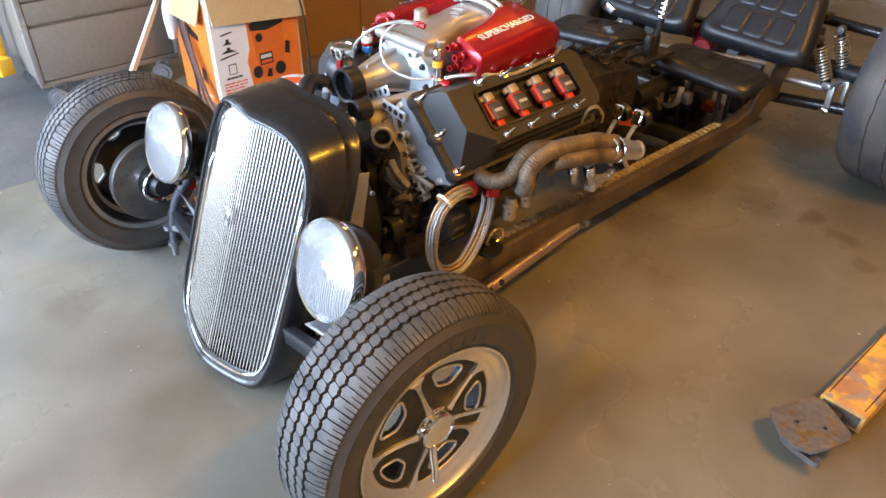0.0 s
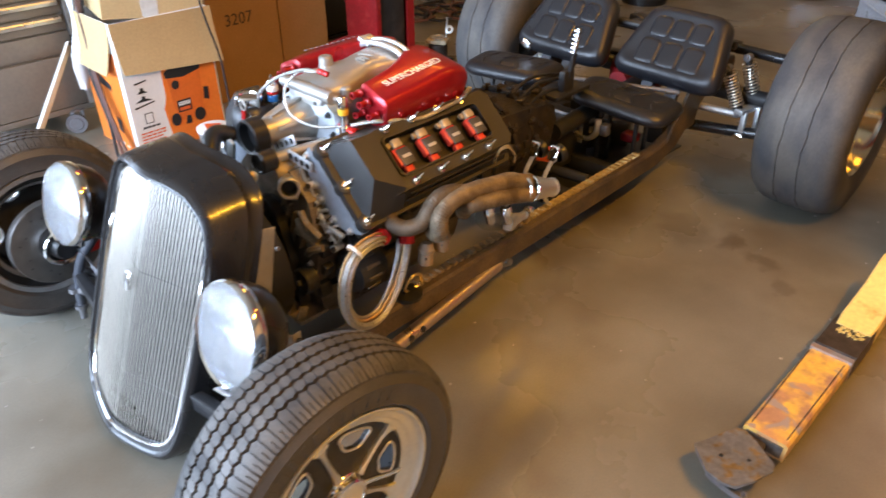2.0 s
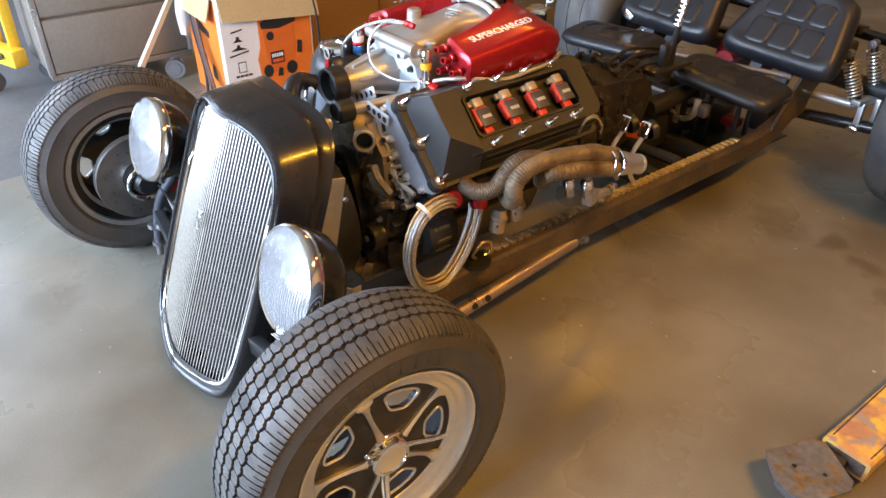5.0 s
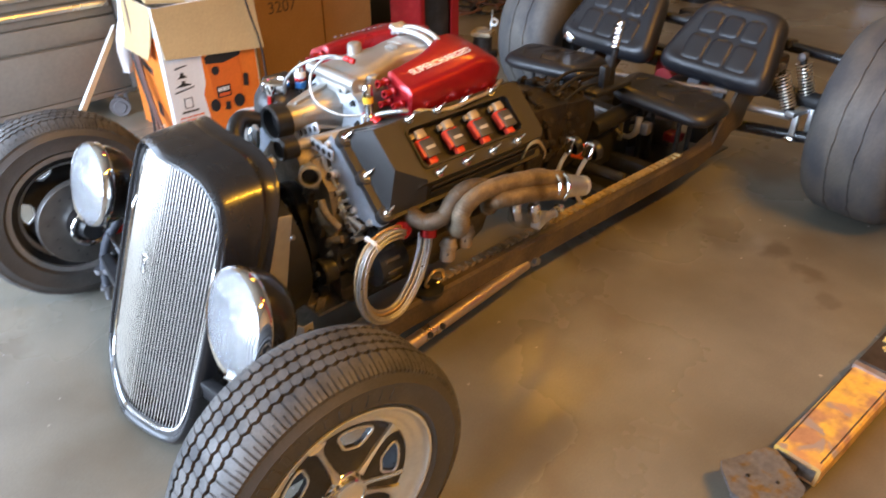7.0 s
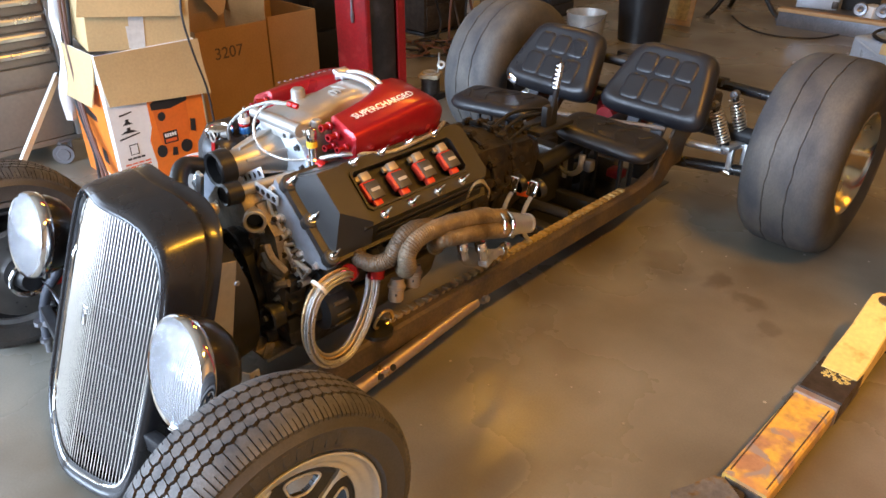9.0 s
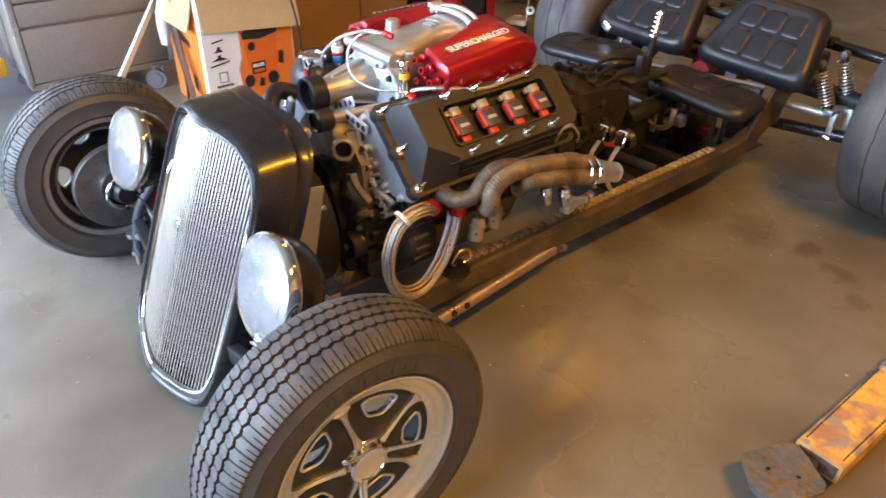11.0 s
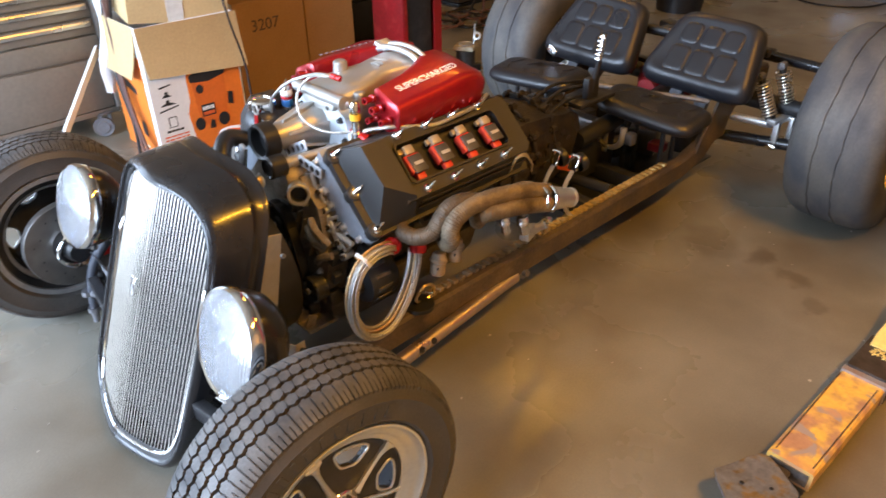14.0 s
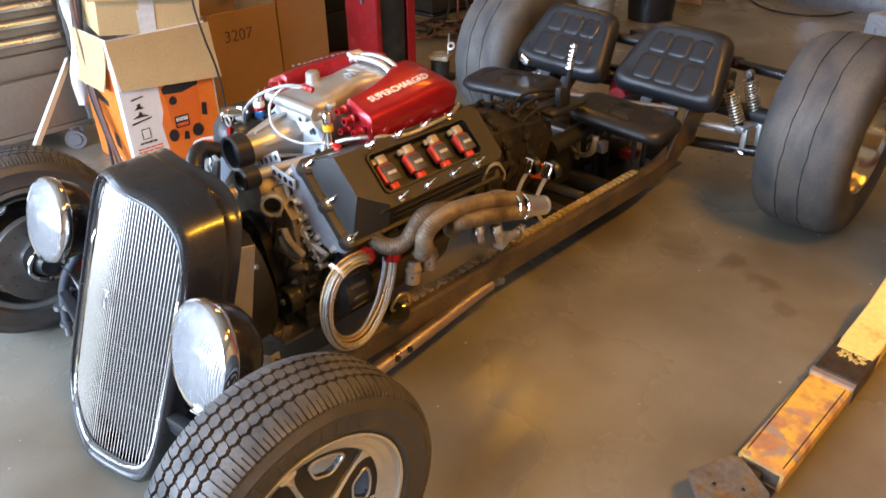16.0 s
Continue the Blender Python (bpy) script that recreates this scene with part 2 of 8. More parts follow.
def box(bm, c, s, m=None, bevel=0.0, seg=2):
    r = bmesh.ops.create_cube(bm, size=1.0)
    vs = r["verts"]
    mt = Matrix.Translation(c) @ (m.to_4x4() if m else Matrix.Identity(4)) @ Matrix.Diagonal((*s, 1))
    bmesh.ops.transform(bm, matrix=mt, verts=vs)
    if bevel:
        es = list({e for v in vs for e in v.link_edges})
        bmesh.ops.bevel(bm, geom=es, offset=bevel, segments=seg, profile=0.5, affect="EDGES", clamp_overlap=True)


def axis_frame(d):
    d = Vector(d).normalized()
    u = d.orthogonal().normalized()
    return u, d.cross(u), d


def rings(bm, loops, closed=True, cap0=True, cap1=True):
    """Skin a list of loops of points."""
    made = [[bm.verts.new(p) for p in lp] for lp in loops]
    n = len(made[0])
    for a, b in zip(made, made[1:]):
        for i in range(n if closed else n - 1):
            j = (i + 1) % n
            try:
                bm.faces.new((a[i], a[j], b[j], b[i]))
            except ValueError:
                pass
    if cap0 and closed:
        bm.faces.new(list(reversed(made[0])))
    if cap1 and closed:
        bm.faces.new(made[-1])
    return made


def cyl(bm, p0, p1, r0, r1=None, seg=20, caps=True):
    p0, p1 = Vector(p0), Vector(p1)
    u, v, d = axis_frame(p1 - p0)
    r1 = r0 if r1 is None else r1
    circ = [(math.cos(2 * math.pi * i / seg), math.sin(2 * math.pi * i / seg)) for i in range(seg)]
    rings(bm, [[p + (u * c + v * s) * r for c, s in circ] for p, r in ((p0, r0), (p1, r1))], True, caps, caps)


def lathe(bm, o, d, prof, seg=32, cap0=False, cap1=False, closed=False):
    """prof: (radius, height along d) pairs."""
    o = Vector(o)
    u, v, d = axis_frame(d)
    circ = [(math.cos(2 * math.pi * i / seg), math.sin(2 * math.pi * i / seg)) for i in range(seg)]
    loops = [[o + d * h + (u * c + v * s) * max(r, 1e-4) for c, s in circ] for r, h in prof]
    if closed:
        loops.append(loops[0])
    rings(bm, loops, True, cap0, cap1)
    if closed:
        bmesh.ops.remove_doubles(bm, verts=bm.verts, dist=1e-6)


def smooth_path(pts, k=6):
    pts = [Vector(p) for p in pts]
    if len(pts) < 3:
        return pts
    out = []
    ext = [2 * pts[0] - pts[1]] + pts + [2 * pts[-1] - pts[-2]]
    for a, b, c, d in zip(ext, ext[1:], ext[2:], ext[3:]):
        for i in range(k):
            t = i / k
            out.append(0.5 * (2 * b + (c - a) * t + (2 * a - 5 * b + 4 * c - d) * t * t + (3 * b - a - 3 * c + d) * t ** 3))
    out.append(pts[-1])
    return out


def tube(bm, pts, r, seg=10, k=6, ripple=0.0, every=1, flat=1.0):
    path = smooth_path(pts, k) if k > 1 else [Vector(p) for p in pts]
    n = len(path)
    tang = [(path[min(i + 1, n - 1)] - path[max(i - 1, 0)]).normalized() for i in range(n)]
    u = tang[0].orthogonal().normalized()
    loops = []
    for i in range(n):
        u = (u - tang[i] * u.dot(tang[i])).normalized()
        v = tang[i].cross(u)
        rad = r(i / (n - 1)) if callable(r) else r
        if ripple:
            rad *= 1 + ripple * (1 if (i // every) % 2 else -1)
        loops.append([path[i] + (u * math.cos(2 * math.pi * j / seg) + v * math.sin(2 * math.pi * j / seg) * flat) * rad for j in range(seg)])
    rings(bm, loops)


def part(name, bm, material, parent=None, label="", smooth=35, m=None):
    """Links a bmesh as one mesh object under a thing or a part."""
    bmesh.ops.recalc_face_normals(bm, faces=bm.faces)
    me = bpy.data.meshes.new(name)
    bm.to_mesh(me)
    bm.free()
    me.materials.append(material)
    if smooth:
        me.shade_smooth()
        me.set_sharp_from_angle(angle=radians(smooth))
    ob = new(name, me)
    if m is not None:
        ob.matrix_basis = m
    if parent is not None:
        ob.parent = parent
    if label:
        tagged(ob, label)
    return ob


def piece(name, me, parent, m):
    ob = new(name, me)
    ob.matrix_basis = m
    ob.parent = parent
    return ob


def mesh_of(bm, material, smooth=35):
    ob = part("tmp", bm, material, smooth=smooth)
    me = ob.data
    bpy.data.objects.remove(ob)
    return me


def B():
    return bmesh.new()


def thing(name, label, category, group="", at=(0, 0, 0)):
    e = new(name)
    e.location = at
    return tagged(e, label, category, group)


def basis(ex, ey, o):
    ex, ey = Vector(ex).normalized(), Vector(ey).normalized()
    ez = ex.cross(ey).normalized()
    ey = ez.cross(ex)
    return Matrix(((ex.x, ey.x, ez.x, o[0]), (ex.y, ey.y, ez.y, o[1]), (ex.z, ey.z, ez.z, o[2]), (0, 0, 0, 1)))


def glass_material():
    m = bpy.data.materials.new("headlight_glass")
    m.use_nodes = True
    n, link = m.node_tree.nodes, m.node_tree.links.new
    b = n["Principled BSDF"]
    b.inputs["Base Color"].default_value = (0.95, 0.97, 1.0, 1)
    b.inputs["Roughness"].default_value = 0.14
    b.inputs["Transmission Weight"].default_value = 0.9
    b.inputs["IOR"].default_value = 1.3
    tc = n.new("ShaderNodeTexCoord")
    wv = n.new("ShaderNodeTexWave")
    wv.inputs["Scale"].default_value = 45.0
    link(tc.outputs["Object"], wv.inputs["Vector"])
    bp = n.new("ShaderNodeBump")
    bp.inputs["Strength"].default_value, bp.inputs["Distance"].default_value = 0.5, 0.003
    link(wv.outputs["Fac"], bp.inputs["Height"])
    link(bp.outputs[0], b.inputs["Normal"])
    return m


M_LENS = glass_material()
M_ASPHALT = mat("asphalt", (0.06, 0.06, 0.06), 0.85, vary=0.3, scale=3, bump=0.4, bscale=60)
M_DARKFLOOR = mat("dark_grey_floor", (0.11, 0.11, 0.11), 0.6, vary=0.3, scale=2, bump=0.15, bscale=80)
M_GREYCAST = mat("dark_grey_cast_alloy", (0.055, 0.056, 0.06), 0.5, 0.6, vary=0.25, scale=20, bump=0.3, bscale=240)
M_LIPGREY = mat("grey_rim_lip", (0.32, 0.325, 0.335), 0.4, 0.5, vary=0.2, scale=12, bump=0.1)
M_DISC = mat("brake_disc_steel", (0.13, 0.125, 0.12), 0.42, 0.6, vary=0.3, scale=30, bump=0.1)
M_YWIRE = mat("yellow_wire", (0.75, 0.45, 0.05), 0.5)
M_CORE = mat("radiator_core_fins", (0.015, 0.015, 0.016), 0.6, 0.4, vary=0.4, scale=200, bump=0.5, bscale=400)
M_TANPLATE = mat("bare_aluminium_plate", (0.50, 0.47, 0.42), 0.42, 0.85, vary=0.12, scale=6)
M_REFLECT = mat("mirror_bowl", (0.94, 0.95, 0.96), 0.22, 1.0, vary=0.02, rvary=0.03)
M_YSTRIP = mat("cad_plated_strip", (0.62, 0.47, 0.20), 0.45, 0.6, vary=0.3, scale=20)
M_DULLSTRIP = mat("dull_brown_strip", (0.33, 0.255, 0.155), 0.5, 0.3, vary=0.4, scale=20)
M_RODSTEEL = mat("polished_rod_steel", (0.70, 0.60, 0.54), 0.36, 1.0, vary=0.2, scale=15)
M_TUNNEL = mat("dull_grey_sheet", (0.42, 0.41, 0.40), 0.5, 0.4, vary=0.15, scale=6)
M_CASTDARK = mat("dark_cast_alloy", (0.12, 0.105, 0.09), 0.5, 0.6, vary=0.4, scale=22, bump=0.4, bscale=160)
M_CASTBROWN = mat("oily_cast_alloy", (0.28, 0.235, 0.18), 0.5, 0.45, vary=0.4, scale=22, bump=0.4, bscale=160)
M_SATINAL = mat("satin_aluminium", (0.46, 0.445, 0.415), 0.42, 0.65, vary=0.12, scale=10, bump=0.12, bscale=260)
M_BLUEAL = mat("machined_plate", (0.66, 0.72, 0.78), 0.4, 0.6, vary=0.1, scale=14, bump=0.08)
M_MACHINED = mat("machined_grey_face", (0.36, 0.40, 0.46), 0.4, 0.5, vary=0.15, scale=14, bump=0.08)
M_COILPANEL = mat("grey_coil_panel", (0.06, 0.055, 0.052), 0.45, vary=0.15)
M_COILCLIP = mat("tan_connector", (0.42, 0.34, 0.24), 0.4, 0.3, vary=0.2)
M_PALEPRINT = mat("pale_print", (0.45, 0.42, 0.38), 0.5, vary=0.1)
M_DIMPRINT = mat("dim_print", (0.165, 0.110, 0.105), 0.7, vary=0.1, spec=0.2)
M_SILVERPRINT = mat("silver_lettering", (0.82, 0.80, 0.79), 0.4, 0.2, vary=0.05)
M_PULLEY = mat("black_pulley", (0.04, 0.04, 0.042), 0.4, 0.4, vary=0.3)
M_SEATPOST = mat("blue_black_plastic", (0.05, 0.055, 0.07), 0.4, vary=0.15)
M_REDPAINT = mat("red_gloss_paint", (0.45, 0.012, 0.012), 0.25, vary=0.15, coat=0.5)
M_SPRINGCHROME = mat("plated_spring", (0.80, 0.75, 0.66), 0.30, 0.9, vary=0.2)
M_CLOTH = mat("white_cloth", (0.72, 0.72, 0.74), 0.8, vary=0.1, scale=12, bump=0.3, bscale=120)
M_RAG = mat("pale_brown_rag", (0.36, 0.31, 0.28), 0.8, vary=0.4, scale=14, bump=0.3, bscale=120)
M_CABLE = mat("brown_red_cable", (0.13, 0.060, 0.045), 0.5, vary=0.2)
M_CASTERTYRE = mat("grey_rubber", (0.14, 0.14, 0.15), 0.6, vary=0.2)
M_LIFTBLACK = mat("scuffed_black_paint", (0.022, 0.024, 0.03), 0.4, vary=0.4, scale=9, color2=(0.06, 0.06, 0.07), mix=(0.5, 0.75), bump=0.1)
M_SCRAPED = mat("scraped_blue_steel", (0.42, 0.42, 0.45), 0.45, 0.6, vary=0.3, scale=30, color2=(0.35, 0.22, 0.15), bump=0.2)
M_DARKWORN = mat("dark_worn_steel", (0.07, 0.055, 0.045), 0.5, 0.4, vary=0.4, scale=20, bump=0.25)
M_BRUSHED = mat("brushed_metal", (0.72, 0.71, 0.69), 0.32, 0.9, vary=0.1, scale=10)
M_ORANGE2 = mat("deep_orange_print", (0.72, 0.155, 0.02), 0.5, vary=0.12, scale=8)
M_TAPE = mat("clear_shiny_tape", (0.75, 0.74, 0.70), 0.15, 0.2, vary=0.15, scale=30, bump=0.5, bscale=40)
M_BLUEPLASTIC = mat("blue_plastic", (0.03, 0.16, 0.45), 0.4, vary=0.1)

M_GRILLE = mat("bright_grille_metal", (0.62, 0.585, 0.52), 0.32, 1.0, vary=0.05, rvary=0.03)
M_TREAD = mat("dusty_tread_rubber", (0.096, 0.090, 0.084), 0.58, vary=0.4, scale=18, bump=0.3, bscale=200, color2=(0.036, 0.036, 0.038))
M_CREAMHEAD = mat("worn_cream_paint", (0.52, 0.42, 0.27), 0.5, vary=0.3, scale=20)
M_CREAM = mat("cream_enamel", (0.26, 0.21, 0.16), 0.4, vary=0.25, scale=30, color2=(0.24, 0.17, 0.11))
M_BRAIDGOLD = mat("golden_braided_hose", (0.72, 0.52, 0.27), 0.36, 0.75, vary=0.4, scale=120, bump=0.6, bscale=700)
M_PALEYEL = mat("pale_worn_yellow_paint", (0.78, 0.60, 0.20), 0.42, vary=0.2, scale=16, color2=(0.55, 0.36, 0.10), mix=(0.58, 0.70), bump=0.12)
M_GREENPAINT = mat("green_plastic", (0.05, 0.36, 0.06), 0.4, vary=0.1)


# ---------------------------------------------------------------- the shop building
def structure(name, bm, material, label, smooth=0):
    return tagged(part(name, bm, material, smooth=smooth), label, name.split("_")[0], kind="structure")


bm = B()
box(bm, (0, 0, -0.35), (120, 120, 0.4))
structure("ground", bm, M_ASPHALT, "plain grey asphalt yard outside the shop")
bm = B()
box(bm, (1.495, 1.9, -0.06), (5.99, 12.2, 0.12))
structure("floor", bm, M_FLOOR, "stained brown concrete shop floor, smooth and worn")
# this stretch of floor is drawn darker grey than the rest
bm = B()
box(bm, (-3.262, -1.925, -0.0635), (3.516, 4.55, 0.12))
structure("floor_1", bm, M_DARKFLOOR, "darker grey stretch of floor beside the shop floor")
bm = B()
box(bm, (-3.262, 4.177, -0.06), (3.516, 7.646, 0.12))
structure("floor_2", bm, M_FLOOR, "stained brown concrete floor along the shop wall")
H = 4.2
bm = B()
box(bm, (4.6, 1.9, H / 2), (0.2, 12.4, H))
structure("wall_east", bm, M_WALL, "plain tan shop wall")
bm = B()
box(bm, (-0.25, 8.1, H / 2), (9.9, 0.2, H))
structure("wall_north", bm, M_WALL, "plain tan shop wall behind the bench")
bm = B()
for c, s in (((-5.1, 3.75, H / 2), (0.2, 8.5, H)), ((-5.1, -3.85, H / 2), (0.2, 0.7, H)), ((-5.1, -2.0, 3.65), (0.2, 3.0, 1.1))):
    box(bm, c, s)
structure("wall_west", bm, M_WALL, "plain tan shop wall with a side door opening")
bm = B()
for c, s in (((-4.75, -4.3, H / 2), (0.9, 0.2, H)), ((3.45, -4.3, H / 2), (2.5, 0.2, H)), ((-1.05, -4.3, 3.85), (6.5, 0.2, 0.7))):
    box(bm, c, s)
structure("wall_south", bm, M_WALL, "plain tan shop wall with a wide open vehicle door")
bm = B()
box(bm, (-0.25, 1.9, H + 0.1), (9.9, 12.6, 0.2))
structure("ceiling", bm, M_CEIL, "plain pale shop ceiling")


# ---------------------------------------------------------------- vehicle lift
def lift_column(m, label):
    """A channel column, open towards local +x, where the carriage slides."""
    th = thing("lift_column", label, "vehicle lift", "lift columns")
    th.matrix_basis = m
    bm = B()
    sec = [(0.14, -0.15), (-0.14, -0.15), (-0.14, 0.15), (0.14, 0.15), (0.14, 0.085), (0.128, 0.085), (0.128, 0.138), (-0.128, 0.138), (-0.128, -0.138), (0.128, -0.138), (0.128, -0.115), (0.14, -0.115)]
    rings(bm, [[V(x, y, z) for x, y in sec] for z in (0.015, 3.6)])
    es = [e for e in bm.edges if abs(e.verts[0].co.z - e.verts[1].co.z) > 1]
    bmesh.ops.bevel(bm, geom=es, offset=0.005, segments=2, affect="EDGES", clamp_overlap=True)
    part("post", bm, M_LIFTRED, th, smooth=30)
    bm = B()
    box(bm, (0.075, -0.015, 0.86), (0.10, 0.19, 1.60), bevel=0.006)
    part("carriage", bm, M_LIFTBLACK, th, "scuffed black sliding carriage")
    for y in (-0.09, 0.06):
        bm = B()
        lathe(bm, (0.128, y, 0.075), (0, 0, 1), ((0.0, 0.03), (0.012, 0.028), (0.02, 0.0), (0.02, -0.05), (0.0, -0.05)), 10)
        part("arm_pin", bm, M_GREYSTEEL, th)
    bm = B()
    box(bm, (0.0, -0.02, 0.0075), (0.40, 0.50, 0.015), bevel=0.003)
    part("base_plate", bm, M_DARKWORN, th)
    for x in (-0.16, 0.16):
        for y in (-0.22, 0.18):
            bm = B()
            lathe(bm, (x, y, 0.015), (0, 0, 1), ((0.0, 0.032), (0.007, 0.032), (0.007, 0.014), (0.013, 0.014), (0.013, 0.003), (0.02, 0.003), (0.02, 0)), 6)
            part("anchor_bolt", bm, M_GREYSTEEL, th)
    return th


lift_column(pose(1.57, 2.15, 0, 0, 0, 180), "red painted steel lift column beside the chassis")
lift_b = lift_column(pose(-1.68, 2.35, 0), "red painted steel lift column with a black carriage")
bm = B()
tube(bm, [V(0.03, -0.158, 2.2), V(0.035, -0.16, 1.4), V(0.03, -0.16, 0.62)], 0.006, 8, 3)
lathe(bm, (0.03, -0.16, 0.62), (0, 0, -1), ((0.006, 0.0), (0.010, 0.005), (0.010, 0.05), (0.006, 0.06), (0.0, 0.062)), 12)
part("hanging_hose", bm, M_GREYSTEEL, lift_b, "grey hose with a steel nozzle")

# ---------------------------------------------------------------- lift arm
arm = thing("lift_arm", "chipped yellow steel lift arm resting just above the floor", "lift arm")
bm = B()
rings(bm, [[V(x + 0.012 * (y - 0.94), y, z) for x, z in ((-0.056, 0.035), (0.056, 0.035), (0.058, 0.088), (0.052, 0.094), (-0.052, 0.094), (-0.058, 0.088))] for y in (0.965, 1.20, 1.395)])
inner = part("inner_arm", bm, M_LIFTYEL, arm, "yellow sliding arm worn to rust and bare steel", smooth=25)
for sx in (-1, 1):
    bm = B()
    tube(bm, [V(0.046 * sx, 0.985, 0.0945), V(0.048 * sx, 1.18, 0.0948), V(0.050 * sx, 1.38, 0.0945)], 0.0022, 5, 3)
    part("weld_seam", bm, M_RUST, inner)
bm = B()
rings(bm, [[V(x, 0.967, z) for x, z in ((-0.048, 0.043), (0.048, 0.043), (0.050, 0.084), (-0.050, 0.084))], [V(x, 0.962, z) for x, z in ((-0.046, 0.045), (0.046, 0.045), (0.048, 0.082), (-0.048, 0.082))]])
part("arm_mouth", bm, M_RUST, inner)
bm = B()
rings(bm, [[V(x + 0.006, y, z) for x, z in ((-0.060, 0.036), (0.060, 0.036), (0.060, 0.102), (-0.060, 0.102))] for y in (1.395, 1.418)])
part("wear_band", bm, M_SCRAPED, arm, "scraped blue grey steel band", smooth=0)
bm = B()
rings(bm, [[V(x + 0.010, y, z) for x, z in ((-0.058, 0.032), (0.058, 0.032), (0.058, 0.110), (-0.058, 0.110))] for y in (1.416, 1.60)])
part("middle_arm", bm, M_DARKWORN, arm, "dark worn arm section", smooth=0)
bm = B()
loops = []
for y, z, w in ((1.545, 0.114, 0.100), (1.60, 0.120, 0.108), (1.69, 0.132, 0.104), (1.77, 0.148, 0.100), (1.84, 0.168, 0.100), (1.90, 0.178, 0.104), (1.945, 0.180, 0.106), (1.972, 0.178, 0.086), (1.986, 0.176, 0.04)):
    loops.append([V(x * w + 0.014, y, zz) for x, zz in ((-0.5, 0.05), (0.5, 0.05), (0.5, z - 0.004), (0.46, z), (-0.46, z), (-0.5, z - 0.004))])
rings(bm, loops)
ya = part("outer_arm", bm, M_PALEYEL, arm, "yellow painted knuckle of the arm", smooth=30)
bm = B()
lathe(bm, (0.018, 1.930, 0.181), (0, 0, 1), ((0.0, 0.0), (0.030, 0.0), (0.033, 0.002), (0.033, -0.004)), 28)
part("pivot_pin", bm, M_RUST, ya)
bm = B()
random.seed(8)
for k in range(70):
    a = random.uniform(0, 6.28)
    r = 0.036 * math.sqrt(random.random())
    box(bm, (0.016 + r * math.cos(a) * 1.1, 1.525 + r * math.sin(a) * 0.8, 0.111), (random.uniform(0.003, 0.011), random.uniform(0.002, 0.007), 0.002), Matrix.Rotation(a, 3, "Z"))
tagged(part("paint_flakes", bm, M_PALEYEL, arm, smooth=0), kind="stuff")
bm = B()
box(bm, (0.025, 2.04, 0.105), (0.10, 0.14, 0.03), bevel=0.006)
box(bm, (0.040, 2.22, 0.125), (0.085, 0.32, 0.05), Matrix.Rotation(radians(-4), 3, "Z"), bevel=0.006)
part("pivot_bracket", bm, M_LIFTBLACK, arm, "dark blue grey pivot bracket", smooth=25)
bm = B()
lathe(bm, (0.040, 2.16, 0.15), (0, 0, 1), ((0.0, 0.006), (0.008, 0.005), (0.009, 0.0)), 10)
part("bracket_bolt", bm, M_GREYSTEEL, arm)
# swinging pad plate at the tip
bm = B()
top = [(-0.124, 0.834), (-0.108, 0.880), (-0.086, 0.925), (-0.071, 0.952), (-0.049, 0.962), (-0.019, 0.944), (0.020, 0.918), (0.053, 0.898), (0.061, 0.870), (0.052, 0.835), (0.040, 0.808), (0.015, 0.771), (-0.015, 0.762), (-0.062, 0.772), (-0.111, 0.814)]
cup = lambda x, y: 0.010 * math.sin(18 * x) * math.cos(12 * (y - 0.86)) + 0.004 * math.sin(55 * y)
rings(bm, [[V(x, y, z + cup(x, y)) for x, y in top] for z in (0.071, 0.080)], True, True, False)
rings(bm, [[V(-0.03 + (x + 0.03) * k, 0.86 + (y - 0.86) * k, 0.080 + cup(x, y) * k - 0.003 * (1 - k)) for x, y in top] for k in (1.0, 0.92, 0.6, 0.05)], True, False, True)
bmesh.ops.remove_doubles(bm, verts=bm.verts, dist=1e-5)
pad_plate = part("pad_plate", bm, M_PADSTEEL, arm, "scraped grey steel pad plate with rusty edges", smooth=40)
bm = B()  # curled steel strip under the plate
curl = [V(-0.048, 0.799, 0), V(-0.058, 0.797, 0), V(-0.066, 0.788, 0), V(-0.061, 0.777, 0), V(-0.032, 0.768, 0), V(0.002, 0.763, 0), V(0.032, 0.761, 0), V(0.040, 0.769, 0), V(0.036, 0.780, 0), V(0.026, 0.780, 0)]
curl = smooth_path(curl, 5)
loops = []
for i, p in enumerate(curl):
    t = (curl[min(i + 1, len(curl) - 1)] - curl[max(i - 1, 0)]).normalized()
    n = V(-t.y, t.x, 0) * 0.0020
    loops.append([p + n + V(0, 0.010, 0.038), p - n + V(0, 0.010, 0.038), p - n + V(0, 0.010, 0.055), p + n + V(0, 0.010, 0.055)])
rings(bm, loops)
part("pad_loop", bm, M_GREYSTEEL, pad_plate, "curled grey steel strip")
bm = B()
rings(bm, [[V(x, y, z) for x, y in ((-0.055, 0.795), (-0.030, 0.783), (0.002, 0.778), (0.030, 0.777), (0.020, 0.810), (-0.030, 0.822))] for z in (0.043, 0.048)])
part("pad_web", bm, M_GREYSTEEL, pad_plate)
# shade of two holes painted as dark discs on the solid plate
for x, y in ((-0.056, 0.836), (0.002, 0.868)):
    bm = B()
    lathe(bm, (x, y, 0.080), (0, 0, 1), ((0.0, 0.0015), (0.0045, 0.0015), (0.0055, 0.0)), 12)
    part("pad_hole_disc", bm, M_DARK, pad_plate)
bm = B()
cyl(bm, (-0.01, 0.945, 0.0), (-0.01, 0.945, 0.07), 0.022, seg=14)
part("pad_foot", bm, M_DARKWORN, arm)
for ob in arm.children:
    ob.matrix_basis = Matrix.Translation((1.303, 0, 0)) @ Matrix.Rotation(radians(-0.5), 4, "Z")

